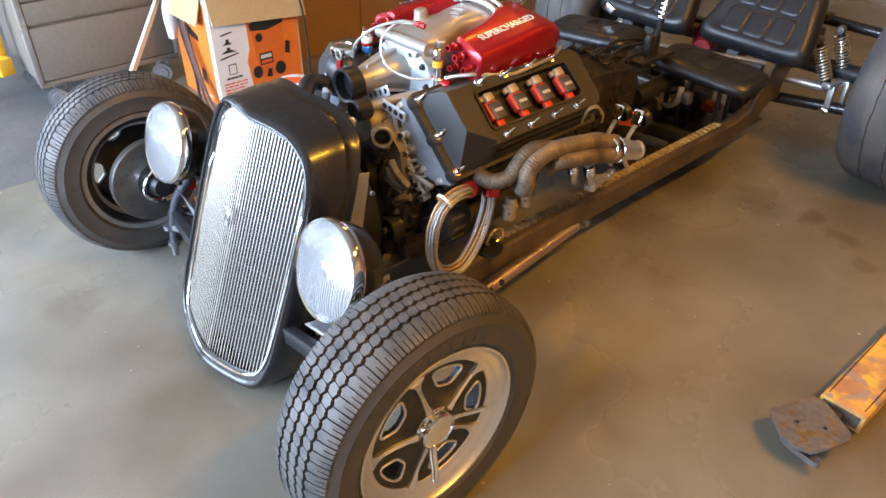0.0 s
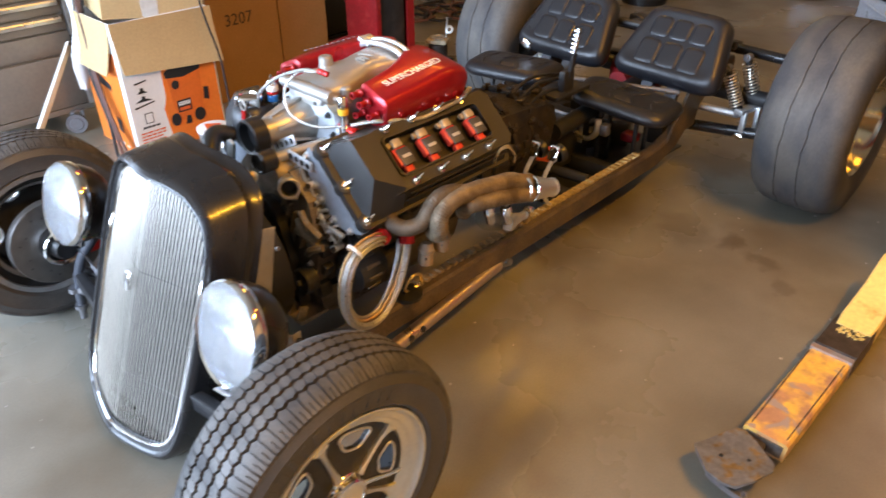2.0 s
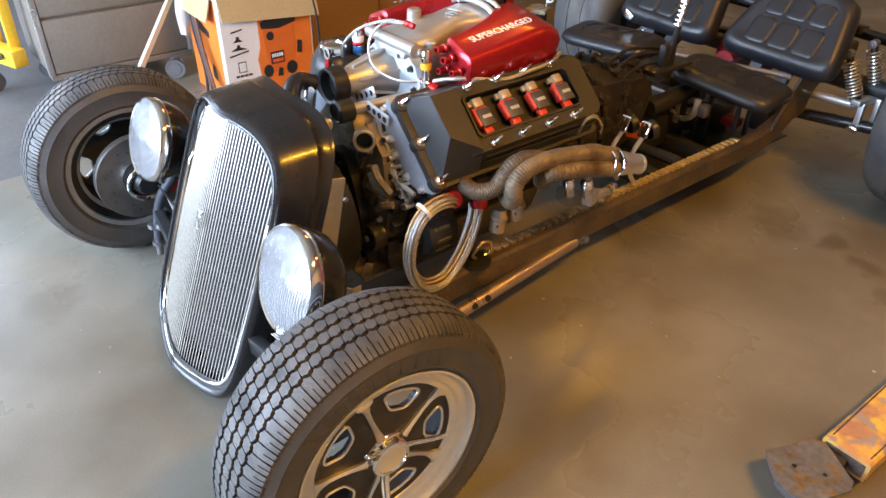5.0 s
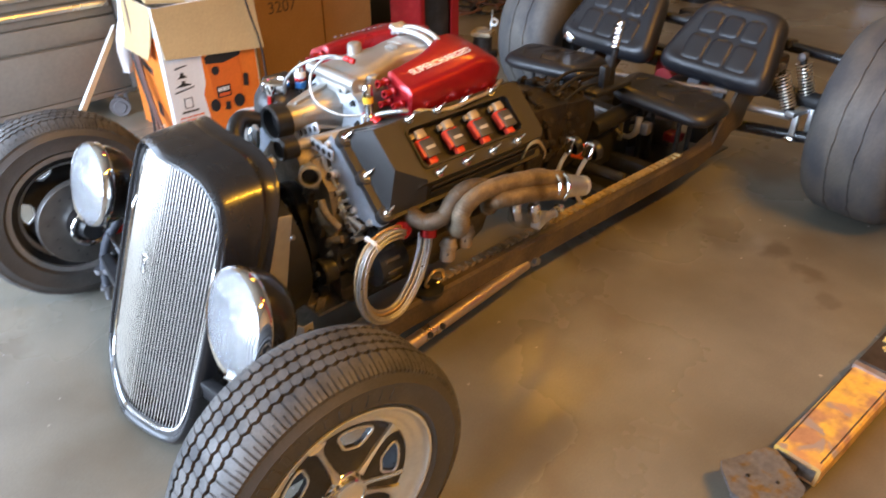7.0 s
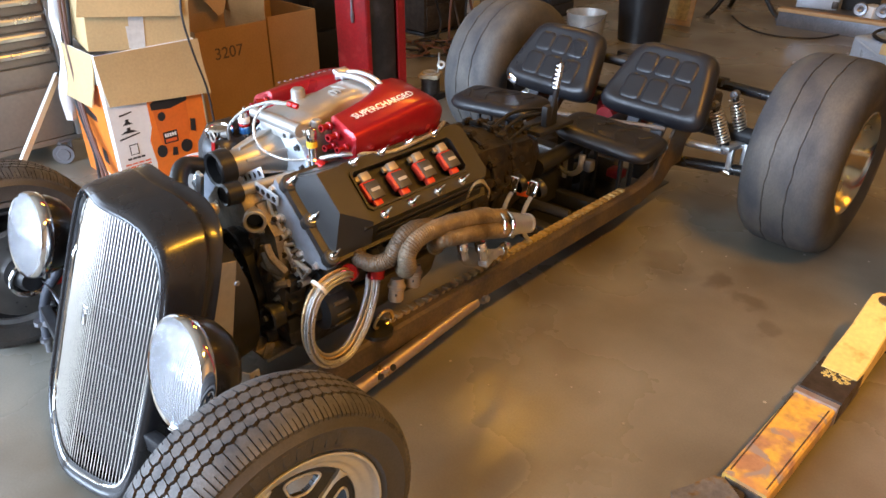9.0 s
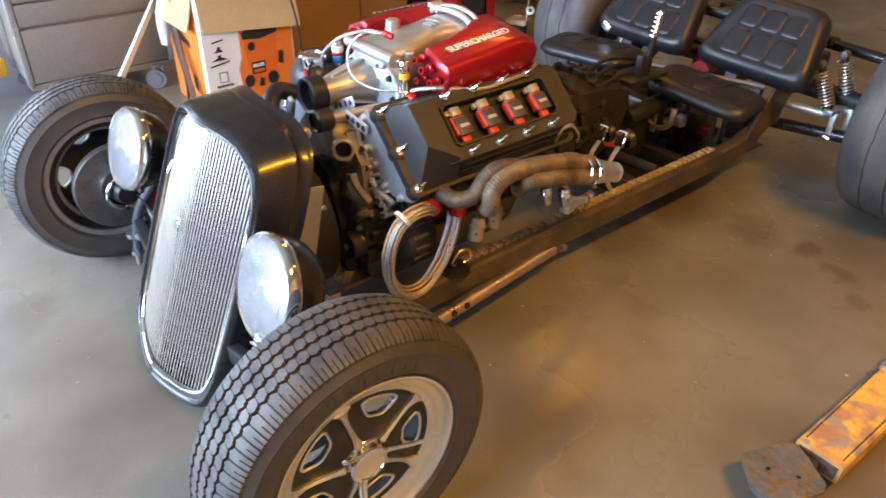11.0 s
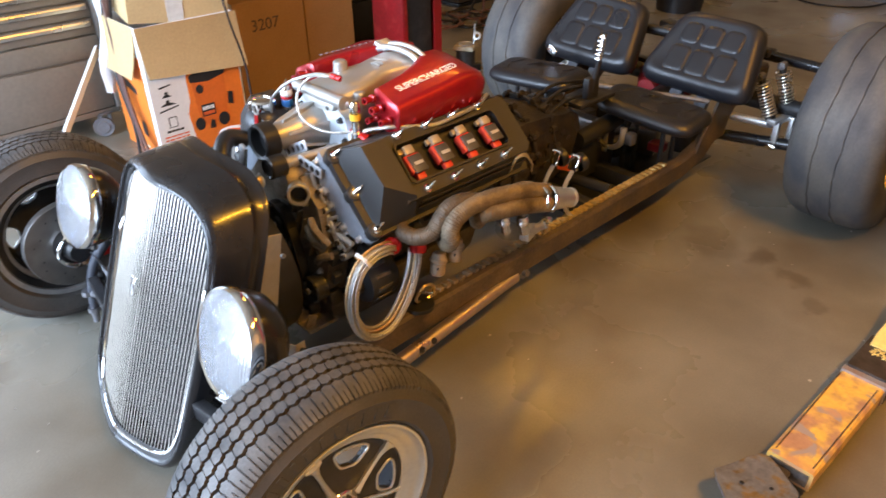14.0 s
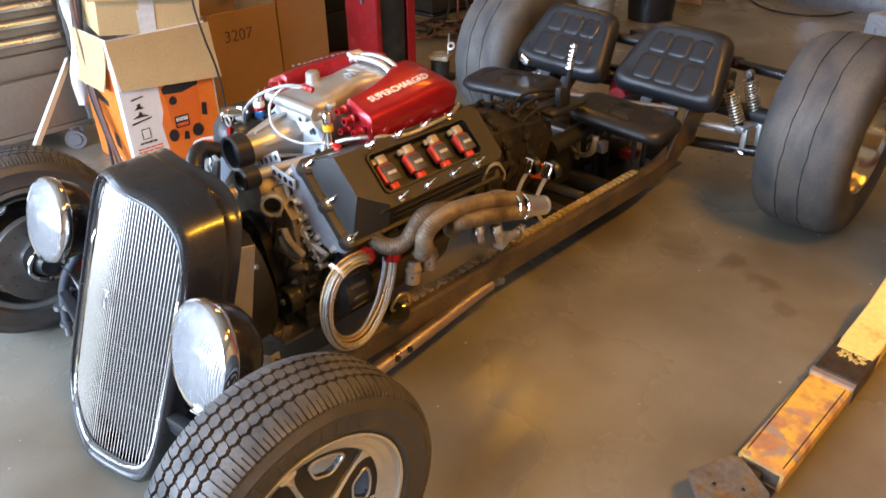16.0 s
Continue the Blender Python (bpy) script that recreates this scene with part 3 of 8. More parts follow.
# ---------------------------------------------------------------- loose steel at the foot of the column
st = thing("screw_stand", "grey steel screw pad adapter on a square foot", "lift adapter", at=(1.60, 1.905, 0.0))
bm = B()
box(bm, (0, 0, 0.028), (0.10, 0.09, 0.022), Matrix.Rotation(0.5, 3, "Z"), bevel=0.004)
part("foot", bm, M_DARKWORN, st)
bm = B()
prof = [(0.0, 0.039)]
for k in range(14):
    prof += [(0.0165, 0.040 + 0.0068 * k), (0.0145, 0.0434 + 0.0068 * k)]
prof += [(0.017, 0.14), (0.0, 0.142)]
lathe(bm, (0, 0, 0), (0, 0, 1), prof, 20)
part("screw", bm, M_GREYSTEEL, st)


def loose_bar(name, label, pts, r, material, flat=1.0):
    th = thing(name, label, "steel bar")
    bm = B()
    tube(bm, pts, r, 12, 1, flat=flat)
    part("bar", bm, material, th)
    return th


pp = loose_bar("steel_pipe", "grey steel pipe with a hex head lying on the floor", [V(1.535, 1.60, 0.034), V(1.80, 1.46, 0.026)], 0.020, M_GREYSTEEL)
bm = B()
lathe(bm, (1.545, 1.595, 0.034), (-0.88, 0.47, 0.02), ((0.0, 0.03), (0.020, 0.03), (0.030, 0.028), (0.032, 0.0), (0.026, -0.006), (0.0, -0.006)), 6)
part("hex_head", bm, M_DARKWORN, pp)
for a, b, w in (((1.565, 1.545), (1.76, 1.375), 0.045), ((1.62, 1.66), (1.82, 1.60), 0.04), ((1.66, 1.78), (1.84, 1.68), 0.035)):
    th = thing("angle_iron", "short length of rusty steel angle iron", "steel bar", "loose angle irons")
    bm = B()
    a, b = V(*a, 0.0), V(*b, 0.0)
    n = V(-(b - a).y, (b - a).x, 0).normalized() * w
    sec = lambda p: [p + V(0, 0, 0.002), p + n + V(0, 0, 0.002), p + n + V(0, 0, 0.007), p + n * 0.12 + V(0, 0, 0.008), p + n * 0.12 + V(0, 0, w), p + V(0, 0, w)]
    rings(bm, [sec(a), sec(b)])
    part("angle", bm, M_SCRAPED, th, smooth=0)

# ---------------------------------------------------------------- tool cabinet
cab = thing("tool_cabinet", "brown grey steel roller tool cabinet with drawers", "tool cabinet", at=(-2.19, 0.42, 0))
bm = B()
box(bm, (-0.24, 0, 0.66), (0.46, 0.70, 1.04), bevel=0.006)
part("body", bm, M_TOOLBOX, cab)
for z0, z1 in ((0.145, 0.40), (0.415, 0.515), (0.525, 0.595), (0.605, 0.675), (0.685, 0.75), (0.76, 0.83), (0.84, 0.91), (0.92, 1.0), (1.01, 1.15)):
    bm = B()
    box(bm, (-0.004, 0.0, (z0 + z1) / 2), (0.022, 0.655, z1 - z0), bevel=0.004)
    dr = part("drawer", bm, M_TOOLBOX, cab)
    if z0 > 0.52:
        bm = B()
        rings(bm, [[V(x, y, z1 + z) for x, z in ((0.007, -0.004), (0.022, -0.006), (0.026, -0.014), (0.024, -0.030), (0.019, -0.030), (0.019, -0.014), (0.007, -0.012))] for y in (-0.30, 0.305)])
        part("drawer_pull", bm, M_BRUSHED, dr, "bright brushed metal drawer pull", smooth=30)
for y in (-0.345, 0.345):
    bm = B()
    box(bm, (-0.004, y, 0.66), (0.026, 0.028, 1.05), bevel=0.006)
    part("corner_trim", bm, M_BRUSHED, cab)
bm = B()
box(bm, (-0.02, 0.0, 0.125), (0.04, 0.70, 0.03), bevel=0.004)
part("bottom_rail", bm, M_TOOLBOX, cab)
for x, y in ((-0.02, 0.265), (-0.02, -0.265), (-0.42, 0.265), (-0.42, -0.265)):
    bm = B()
    lathe(bm, (x + 0.012, y - 0.016, 0.052), (1, -0.45, 0), ((0.0, 0.0), (0.030, 0.0), (0.034, 0.006), (0.050, 0.004), (0.052, 0.016), (0.050, 0.028), (0.034, 0.026), (0.030, 0.032), (0.0, 0.032)), 28)
    cs = part("caster", bm, M_CASTERTYRE, cab, "grey rubber caster wheel")
    bm = B()
    box(bm, (x - 0.005, y - 0.022, 0.085), (0.06, 0.006, 0.07), bevel=0.002)
    box(bm, (x + 0.004, y + 0.024, 0.085), (0.06, 0.006, 0.07), bevel=0.002)
    box(bm, (x, y, 0.118), (0.07, 0.07, 0.008), bevel=0.002)
    part("fork", bm, M_GREYSTEEL, cs)
# slim white angle leaning against the cabinet
wb = thing("white_angle_bar", "slim white painted metal bar leaning on the cabinet", "metal bar")
a, b = V(-2.135, 0.715, 0.462), V(-1.545, 0.105, 0.006)
d = (b - a).normalized()
bm = B()
mm = basis(d, d.cross(V(0.5, 0.7, 0.4)), (0, 0, 0)).to_3x3()
box(bm, (a + b) / 2, ((b - a).length, 0.038, 0.004), mm, bevel=0.001, seg=1)
box(bm, (a + b) / 2 + mm @ V(0, 0.017, -0.009), ((b - a).length, 0.004, 0.02), mm, bevel=0.001, seg=1)
part("bar", bm, M_WHITE, wb)

# yellow cart at the far side of the cabinet
ct = thing("yellow_hoist", "yellow painted steel hoist leg with a swivel caster", "engine hoist", at=(-2.56, -0.12, 0))
bm = B()
box(bm, (-0.05, 0.02, 0.19), (0.50, 0.075, 0.085), Matrix.Rotation(radians(20), 3, "Z"), bevel=0.006)
leg = part("leg", bm, M_YELLOW, ct)
for dx in (-0.16, 0.0, 0.14):
    bm = B()
    box(bm, (dx, 0.06 + dx * 0.36, 0.55), (0.05, 0.05, 0.68), Matrix.Rotation(radians(9), 3, "Y"), bevel=0.005)
    part("upright", bm, M_YELLOW, ct)
bm = B()
lathe(bm, (0.12, 0.03, 0.20), (1, -0.3, 0), ((0.0, 0.02), (0.014, 0.02), (0.016, 0.0), (0.02, 0.0)), 6)
part("leg_bolt", bm, M_RUST, leg)
bm = B()
lathe(bm, (0.0, -0.02, 0.045), (0.9, 0.4, 0), ((0.0, 0.0), (0.03, 0.0), (0.045, 0.004), (0.045, 0.026), (0.03, 0.03), (0.0, 0.03)), 24)
part("caster", bm, M_CASTERTYRE, ct)
bm = B()
box(bm, (0.0, -0.01, 0.11), (0.06, 0.055, 0.08), bevel=0.006)
part("caster_fork", bm, M_GREYSTEEL, ct)

# ---------------------------------------------------------------- cartons
def flap(bm, hinge0, hinge1, out, thick=0.005, out1=None):
    """A flat flap from a hinge line, reaching along the vector out, slightly bowed."""
    h0, h1, o = Vector(hinge0), Vector(hinge1), Vector(out)
    o1 = Vector(out1 or out)
    n = (h1 - h0).cross(o).normalized()
    loops = []
    for k in range(7):
        t = k / 6
        loops.append([h0 + o * t + n * (0.010 * math.sin(3.1 * t)), h1 + o1 * t + n * (0.010 * math.sin(3.1 * t)), h1 + o1 * t + n * (0.010 * math.sin(3.1 * t) + thick), h0 + o * t + n * (0.010 * math.sin(3.1 * t) + thick)])
    rings(bm, loops)


def carton(th, x0, x1, y0, y1, z0, z1, material, wall=0.006):
    for nm, c, s in (("panel", (x1 - wall / 2, (y0 + y1) / 2, (z0 + z1) / 2), (wall, y1 - y0, z1 - z0)), ("panel", (x0 + wall / 2, (y0 + y1) / 2, (z0 + z1) / 2), (wall, y1 - y0, z1 - z0)),
                     ("panel", ((x0 + x1) / 2, y0 + wall / 2, (z0 + z1) / 2), (x1 - x0 - 2 * wall, wall, z1 - z0)), ("panel", ((x0 + x1) / 2, y1 - wall / 2, (z0 + z1) / 2), (x1 - x0 - 2 * wall, wall, z1 - z0)), ("base", ((x0 + x1) / 2, (y0 + y1) / 2, z0 + wall / 2), (x1 - x0 - 2 * wall, y1 - y0 - 2 * wall, wall))):
        bm = B()
        box(bm, c, s, bevel=0.002, seg=1)
        part(nm, bm, material, th)


vb = thing("vacuum_carton", "orange and white printed carton with open brown flaps", "cardboard box")
bx0, bx1, by0, by1, bz = -2.06, -1.655, 0.738, 1.215, 0.64
carton(vb, bx0, bx1, by0, by1, 0.0, bz, M_WHITECARD)
bm = B()
flap(bm, (bx1 + 0.002, by0 - 0.005, bz), (bx1 + 0.002, by1 + 0.022, bz - 0.006), (0.020, 0.015, -0.230), out1=(0.032, 0.008, -0.262))
part("front_flap", bm, M_CARD2, vb, "bare brown carton flap hanging down")
bm = B()
flap(bm, (bx0, by0 - 0.002, bz), (bx1 - 0.03, by0 - 0.002, bz), (-0.02, -0.045, -0.235))
part("side_flap", bm, M_CARD2, vb)


def decal(parent, name, material, pts, x=None, y=None, off=0.0012):
    """A thin printed shape on the front (x) or side (y) panel."""
    bm = B()
    if x is not None:
        rings(bm, [[V(x + o, p, q) for p, q in pts] for o in (0.0, off)])
    else:
        rings(bm, [[V(p, y - o, q) for p, q in pts] for o in (0.0, off)])
    return part(name, bm, material, parent, smooth=0)


fx = bx1 + 0.0006
decal(vb, "orange_print", M_ORANGE, [(0.912, 0.0), (1.206, 0.0), (1.206, 0.5), (0.925, 0.5), (0.925, 0.26), (0.905, 0.20), (0.918, 0.08)], x=fx)
ell = lambda cy, cz, a, b, n=18: [(cy + a * math.cos(2 * math.pi * k / n), cz + b * math.sin(2 * math.pi * k / n)) for k in range(n)]
fx2 = fx + 0.0016
decal(vb, "drum_print", M_ORANGE2, [(0.945, 0.36), (0.955, 0.20), (0.975, 0.12), (1.09, 0.125), (1.115, 0.21), (1.118, 0.37)], x=fx2)
fx3 = fx2 + 0.0016
decal(vb, "lid_print", M_BLACKINK, [(0.935, 0.375), (0.94, 0.345), (1.03, 0.335), (1.12, 0.355), (1.13, 0.385), (1.06, 0.40), (0.97, 0.395)], x=fx3)
decal(vb, "port_print", M_BLACKINK, ell(0.982, 0.305, 0.020, 0.022), x=fx3)
decal(vb, "wheel_print", M_BLACKINK, ell(0.953, 0.135, 0.026, 0.032), x=fx3)
decal(vb, "wheel_print", M_BLACKINK, ell(1.082, 0.130, 0.030, 0.034), x=fx3)
decal(vb, "wheel_print", M_BLACKINK, [(1.0, 0.10), (1.03, 0.095), (1.032, 0.135), (1.012, 0.142)], x=fx3)
decal(vb, "handle_print", M_BLACKINK, [(1.118, 0.20), (1.145, 0.19), (1.15, 0.255), (1.125, 0.26)], x=fx3)
decal(vb, "badge_print", M_BLACKINK, [(0.972, 0.165), (1.045, 0.165), (1.045, 0.225), (0.972, 0.225)], x=fx3)
fx4 = fx3 + 0.0014
for k in range(5):
    decal(vb, "badge_bar", M_WHITECARD, [(0.979 + 0.0125 * k, 0.198), (0.988 + 0.0125 * k, 0.198), (0.988 + 0.0125 * k, 0.216), (0.979 + 0.0125 * k, 0.216)], x=fx4)
decal(vb, "badge_bar", M_REDINK, [(0.98, 0.172), (1.038, 0.172), (1.038, 0.188), (0.98, 0.188)], x=fx4)
for z, kind in ((0.355, 0), (0.315, 1), (0.275, 1), (0.240, 2)):
    yy = 0.815
    if kind == 0:
        decal(vb, "tool_print", M_BLACKINK, [(yy - 0.03, z - 0.006), (yy + 0.03, z + 0.004), (yy + 0.03, z + 0.010), (yy - 0.03, z + 0.002)], x=fx)
    elif kind == 1:
        w = 0.025 if z > 0.3 else 0.042
        decal(vb, "tool_print", M_BLACKINK, [(yy - w, z - 0.010), (yy + w, z - 0.010), (yy + w * 0.5, z), (yy + 0.008, z + 0.004), (yy + 0.008, z + 0.016), (yy - 0.008, z + 0.016), (yy - 0.008, z + 0.004), (yy - w * 0.5, z)], x=fx)
    else:
        decal(vb, "tool_print", M_BLACKINK, [(yy - 0.05, z - 0.004), (yy + 0.05, z + 0.012), (yy + 0.05, z + 0.018), (yy - 0.05, z + 0.004)], x=fx)
decal(vb, "tool_print", M_BLACKINK, [(0.80, 0.155), (0.842, 0.155), (0.842, 0.207), (0.80, 0.207)], x=fx)
decal(vb, "tool_print", M_WHITECARD, [(0.804, 0.159), (0.838, 0.159), (0.838, 0.203), (0.804, 0.203)], x=fx + 0.0014)
for k in range(4):
    decal(vb, "text_bar", M_BLACKINK, [(0.782 + 0.022 * k, 0.133), (0.80 + 0.022 * k, 0.133), (0.80 + 0.022 * k, 0.143), (0.782 + 0.022 * k, 0.143)], x=fx)
for r in range(7):
    y = 0.765
    random.seed(20 + r)
    while y < 0.885 - 0.012 * (r % 3):
        w = random.uniform(0.012, 0.03)
        z = 0.108 - 0.0155 * r
        decal(vb, "text_bar", M_REDINK, [(y, z), (y + w, z), (y + w, z + 0.007), (y, z + 0.007)], x=fx)
        y += w + 0.006
for k in range(6):
    decal(vb, "text_bar", M_WHITECARD, [(1.06 + 0.017 * k, 0.030), (1.072 + 0.017 * k, 0.030), (1.072 + 0.017 * k, 0.037), (1.06 + 0.017 * k, 0.037)], x=fx2)
sy = by0 - 0.0006
decal(vb, "orange_print", M_ORANGE, [(-2.055, 0.0), (-1.69, 0.0), (-1.69, 0.5), (-2.055, 0.5)], y=sy)
decal(vb, "lid_print", M_BLACKINK, [(-1.99, 0.39), (-1.80, 0.33), (-1.80, 0.30), (-1.98, 0.33)], y=sy - 0.0016)
decal(vb, "wheel_print", M_BLACKINK, [(-1.83, 0.10), (-1.78, 0.09), (-1.78, 0.16), (-1.82, 0.17)], y=sy - 0.0016)
decal(vb, "badge_print", M_BLACKINK, [(-1.94, 0.17), (-1.88, 0.15), (-1.88, 0.20), (-1.94, 0.22)], y=sy - 0.0016)
for k in range(4):
    decal(vb, "text_bar", M_WHITECARD, [(-1.93 + 0.05 * k, 0.05 - 0.008 * k), (-1.90 + 0.05 * k, 0.045 - 0.008 * k), (-1.90 + 0.05 * k, 0.052 - 0.008 * k), (-1.93 + 0.05 * k, 0.057 - 0.008 * k)], y=sy - 0.0016)

tb = thing("small_carton", "tan carton with shiny tape lying on the open carton", "cardboard box")
tb.matrix_basis = pose(-1.716, 0.978, bz - 0.026, -6, 0, -11)
carton(tb, -0.30, 0.0, -0.228, 0.232, 0.0, 0.30, M_CARD2)
bm = B()
box(bm, (0.0022, -0.012, 0.105), (0.0016, 0.066, 0.21), bevel=0.0005, seg=1)
part("tape", bm, M_TAPE, tb, "strip of shiny clear packing tape")
bm = B()
box(bm, (0.0030, -0.048, 0.060), (0.0012, 0.014, 0.10), Matrix.Rotation(radians(5), 3, "X"), bevel=0.0004, seg=1)
part("tape", bm, M_TAPE, tb)
bm = B()
flap(bm, (0.004, -0.235, 0.30), (0.004, 0.215, 0.30), (0.034, -0.030, -0.142), out1=(0.030, -0.035, -0.142))
part("front_flap", bm, M_CARD2, tb)
bm = B()
flap(bm, (0.0, 0.234, 0.298), (-0.30, 0.234, 0.298), (0.0, 0.16, -0.06))
part("side_flap", bm, M_CARD, tb)

ca = thing("tall_carton", "plain brown carton with a marker number on it", "cardboard box")
carton(ca, -2.46, -2.0, 1.40, 1.845, 0.0, 0.575, M_CARD)
bm = B()
flap(bm, (-2.46, 1.845, 0.575), (-2.0, 1.845, 0.575), (0.02, 0.02, 0.20))
part("side_flap", bm, M_CARD, ca)
cb = thing("tall_carton", "plain brown carton standing open beside another", "cardboard box")
carton(cb, -2.50, -2.02, 1.865, 2.205, 0.0, 0.585, M_CARD)
bm = B()
flap(bm, (-2.50, 1.87, 0.585), (-2.50, 2.20, 0.585), (-0.012, 0.0, 0.20))
part("back_flap", bm, M_CARD, cb)
cc = thing("wide_carton", "brown carton leaning behind the other cartons", "cardboard box")
carton(cc, -3.1, -2.52, 1.2, 2.15, 0.0, 0.98, M_CARD)
bm = B()
flap(bm, (-2.515, 1.50, 0.98), (-2.515, 2.05, 0.98), (0.16, 0.25, -0.42), out1=(0.16, -0.26, -0.40))
part("front_flap", bm, M_CARD, cc)
# cloth strap and cables between the cabinet and the carton
cl = thing("white_rag", "white cloth strip hanging beside the cabinet", "rag")
bm = B()
loops = []
for t in np.linspace(0, 1, 14):
    c = V(-2.10 + 0.14 * t, 0.800 - 0.125 * t, 0.95 - 0.66 * t)
    w = 0.023 + 0.009 * math.sin(9 * t)
    loops.append([c + V(-0.012, -w + 0.008 * math.sin(14 * t), 0), c + V(0.010 + 0.006 * math.sin(21 * t), 0, 0), c + V(-0.006, w, 0), c + V(-0.016, 0, 0)])
rings(bm, loops)
part("strip", bm, M_CLOTH, cl, smooth=60)
for k, (mt, off) in enumerate(((M_CABLE, 0.0), (M_CABLE, 0.028), (M_BLACKINK, -0.03))):
    th = thing("cable", "thin dark cable hanging down to the floor", "cable", "cables by the cabinet")
    bm = B()
    tube(bm, [V(-2.12 + off, 0.86, 1.15), V(-2.03 + off, 0.79 - off, 0.78), V(-1.92 + off, 0.715, 0.42), V(-1.78 + off, 0.69, 0.16), V(-1.62, 0.66 + off, 0.012), V(-1.45, 0.74 + off, 0.010), V(-1.2, 0.95 + off * 2, 0.010)], 0.008, 8, 6)
    part("cord", bm, mt, th)
th = thing("cable", "thin black cable hanging in front of the cartons", "cable", "cables by the cabinet")
bm = B()
tube(bm, [V(-1.66, 1.20, 1.7), V(-1.615, 1.185, 1.0), V(-1.60, 1.15, 0.78), V(-1.585, 1.165, 0.60), V(-1.60, 1.215, 0.40), V(-1.60, 1.225, 0.2), V(-1.57, 1.23, 0.012), V(-1.3, 1.35, 0.010)], 0.0055, 8, 6)
part("cord", bm, M_BLACKINK, th)
# low tub with a red and white lid
tub = thing("lidded_tub", "grey tub with a red and white lid on the floor", "tub", at=(-1.42, 1.02, 0))
bm = B()
lathe(bm, (0, 0, 0), (0, 0, 1), ((0.0, 0.0), (0.065, 0.0), (0.075, 0.13), (0.079, 0.135), (0.0, 0.135)), 28)
part("body", bm, M_GALV, tub)
bm = B()
lathe(bm, (0, 0, 0.136), (0, 0, 1), ((0.08, -0.006), (0.081, 0.008), (0.06, 0.012), (0.0, 0.012)), 28)
ld = part("lid", bm, M_WHITE, tub)
bm = B()
rings(bm, [[V(x, y, z) for x, y in ((-0.05, -0.02), (0.03, -0.05), (0.06, 0.0), (0.0, 0.04))] for z in (0.1482, 0.150)])
part("label", bm, M_REDINK, ld)

# ---------------------------------------------------------------- far end of the shop
bench = thing("low_platform", "low grey platform with a raw timber edge", "platform")
bm = B()
box(bm, (1.4, 6.82, 0.065), (4.5, 0.80, 0.13), bevel=0.004)
part("body", bm, M_GREYSTEEL, bench)
bm = B()
box(bm, (1.4, 6.43, 0.145), (4.5, 0.10, 0.03), bevel=0.004)
part("timber_edge", bm, M_WOOD, bench)
random.seed(31)
clutter = ((-0.15, 6.62, 0.14, 0.14, 0.10, M_WHITE), (0.12, 6.60, 0.16, 0.10, 0.05, M_BLUEPLASTIC), (0.45, 6.78, 0.42, 0.22, 0.10, M_CARD), (0.95, 6.85, 0.38, 0.26, 0.18, M_CARD), (1.35, 6.65, 0.20, 0.16, 0.14, M_WHITE), (1.75, 6.75, 0.26, 0.20, 0.10, M_DARK), (0.75, 6.58, 0.12, 0.08, 0.05, M_REDPAINT), (-0.35, 6.98, 0.30, 0.20, 0.22, M_DARK), (0.2, 7.02, 0.5, 0.22, 0.3, M_DARKWORN), (1.1, 7.05, 0.5, 0.2, 0.34, M_TOOLBOX))
for x, y, sx, sy, sz, mt in clutter:
    th = thing("shop_box", "small box of odds and ends on the platform", "box", "boxes on the platform", at=(x, y, 0.13))
    q = Matrix.Rotation(random.uniform(-0.5, 0.5), 3, "Z")
    bm = B()
    box(bm, (0, 0, sz / 2), (sx, sy, sz), q, bevel=0.008)
    bd = part("body", bm, mt, th)
    bm = B()
    box(bm, (0, 0, sz + 0.004), (sx * 0.96, sy * 0.96, 0.012), q, bevel=0.003)
    part("lid", bm, mt, th)
for x, y, r in ((-0.22, 6.52, 0.055), (-0.05, 6.55, 0.06)):
    th = thing("wheel_hub", "bright round metal hub on the platform", "hub", at=(x, y, 0.16))
    bm = B()
    lathe(bm, (0, 0, r), (0.2, -1, 0.1), ((0.0, 0.02), (r * 0.4, 0.03), (r * 0.5, 0.01), (r * 0.9, 0.012), (r, 0.0), (r, -0.04), (0.0, -0.04)), 28)
    part("disc", bm, M_GREYSTEEL, th)
# silver fuel tank with an embossed cross and a steering wheel on it
ft = thing("fuel_tank", "silver grey fuel tank with an embossed cross on the floor", "fuel tank", at=(0.275, 5.457, 0))
fm = Matrix.Rotation(radians(-25.3), 4, "Z")
bm = B()
box(bm, (0, 0.18, 0.102), (0.53, 0.36, 0.20), bevel=0.030, seg=4)
part("shell", bm, M_SILVERPAINT, ft, m=fm)
for s in (-1, 1):
    bm = B()
    q = Matrix.Rotation(radians(17 * s), 3, "Y")
    box(bm, (0, -0.001, 0.100), (0.42, 0.012, 0.024), q, bevel=0.005)
    part("pressed_rib", bm, M_SILVERPAINT, ft, m=fm)
sw = thing("steering_wheel", "black steering wheel with bright spokes on the tank", "steering wheel", at=(0.335, 5.62, 0.204))
bm = B()
tube(bm, [V(0.17 * math.cos(a), 0.17 * math.sin(a), 0.03 + 0.02 * math.sin(a)) for a in np.linspace(0, 2 * math.pi, 33)], 0.013, 10, 1)
part("rim", bm, M_DARK, sw)
for k in range(3):
    a = 2.1 * k + 0.5
    bm = B()
    box(bm, (0.085 * math.cos(a), 0.085 * math.sin(a), 0.028 + 0.01 * math.sin(a)), (0.17, 0.04, 0.006), Matrix.Rotation(a, 3, "Z"), bevel=0.002)
    part("spoke", bm, M_POLISH, sw)
bm = B()
lathe(bm, (0, 0, 0.02), (0, 0, 1), ((0.0, 0.04), (0.03, 0.036), (0.045, 0.0)), 20)
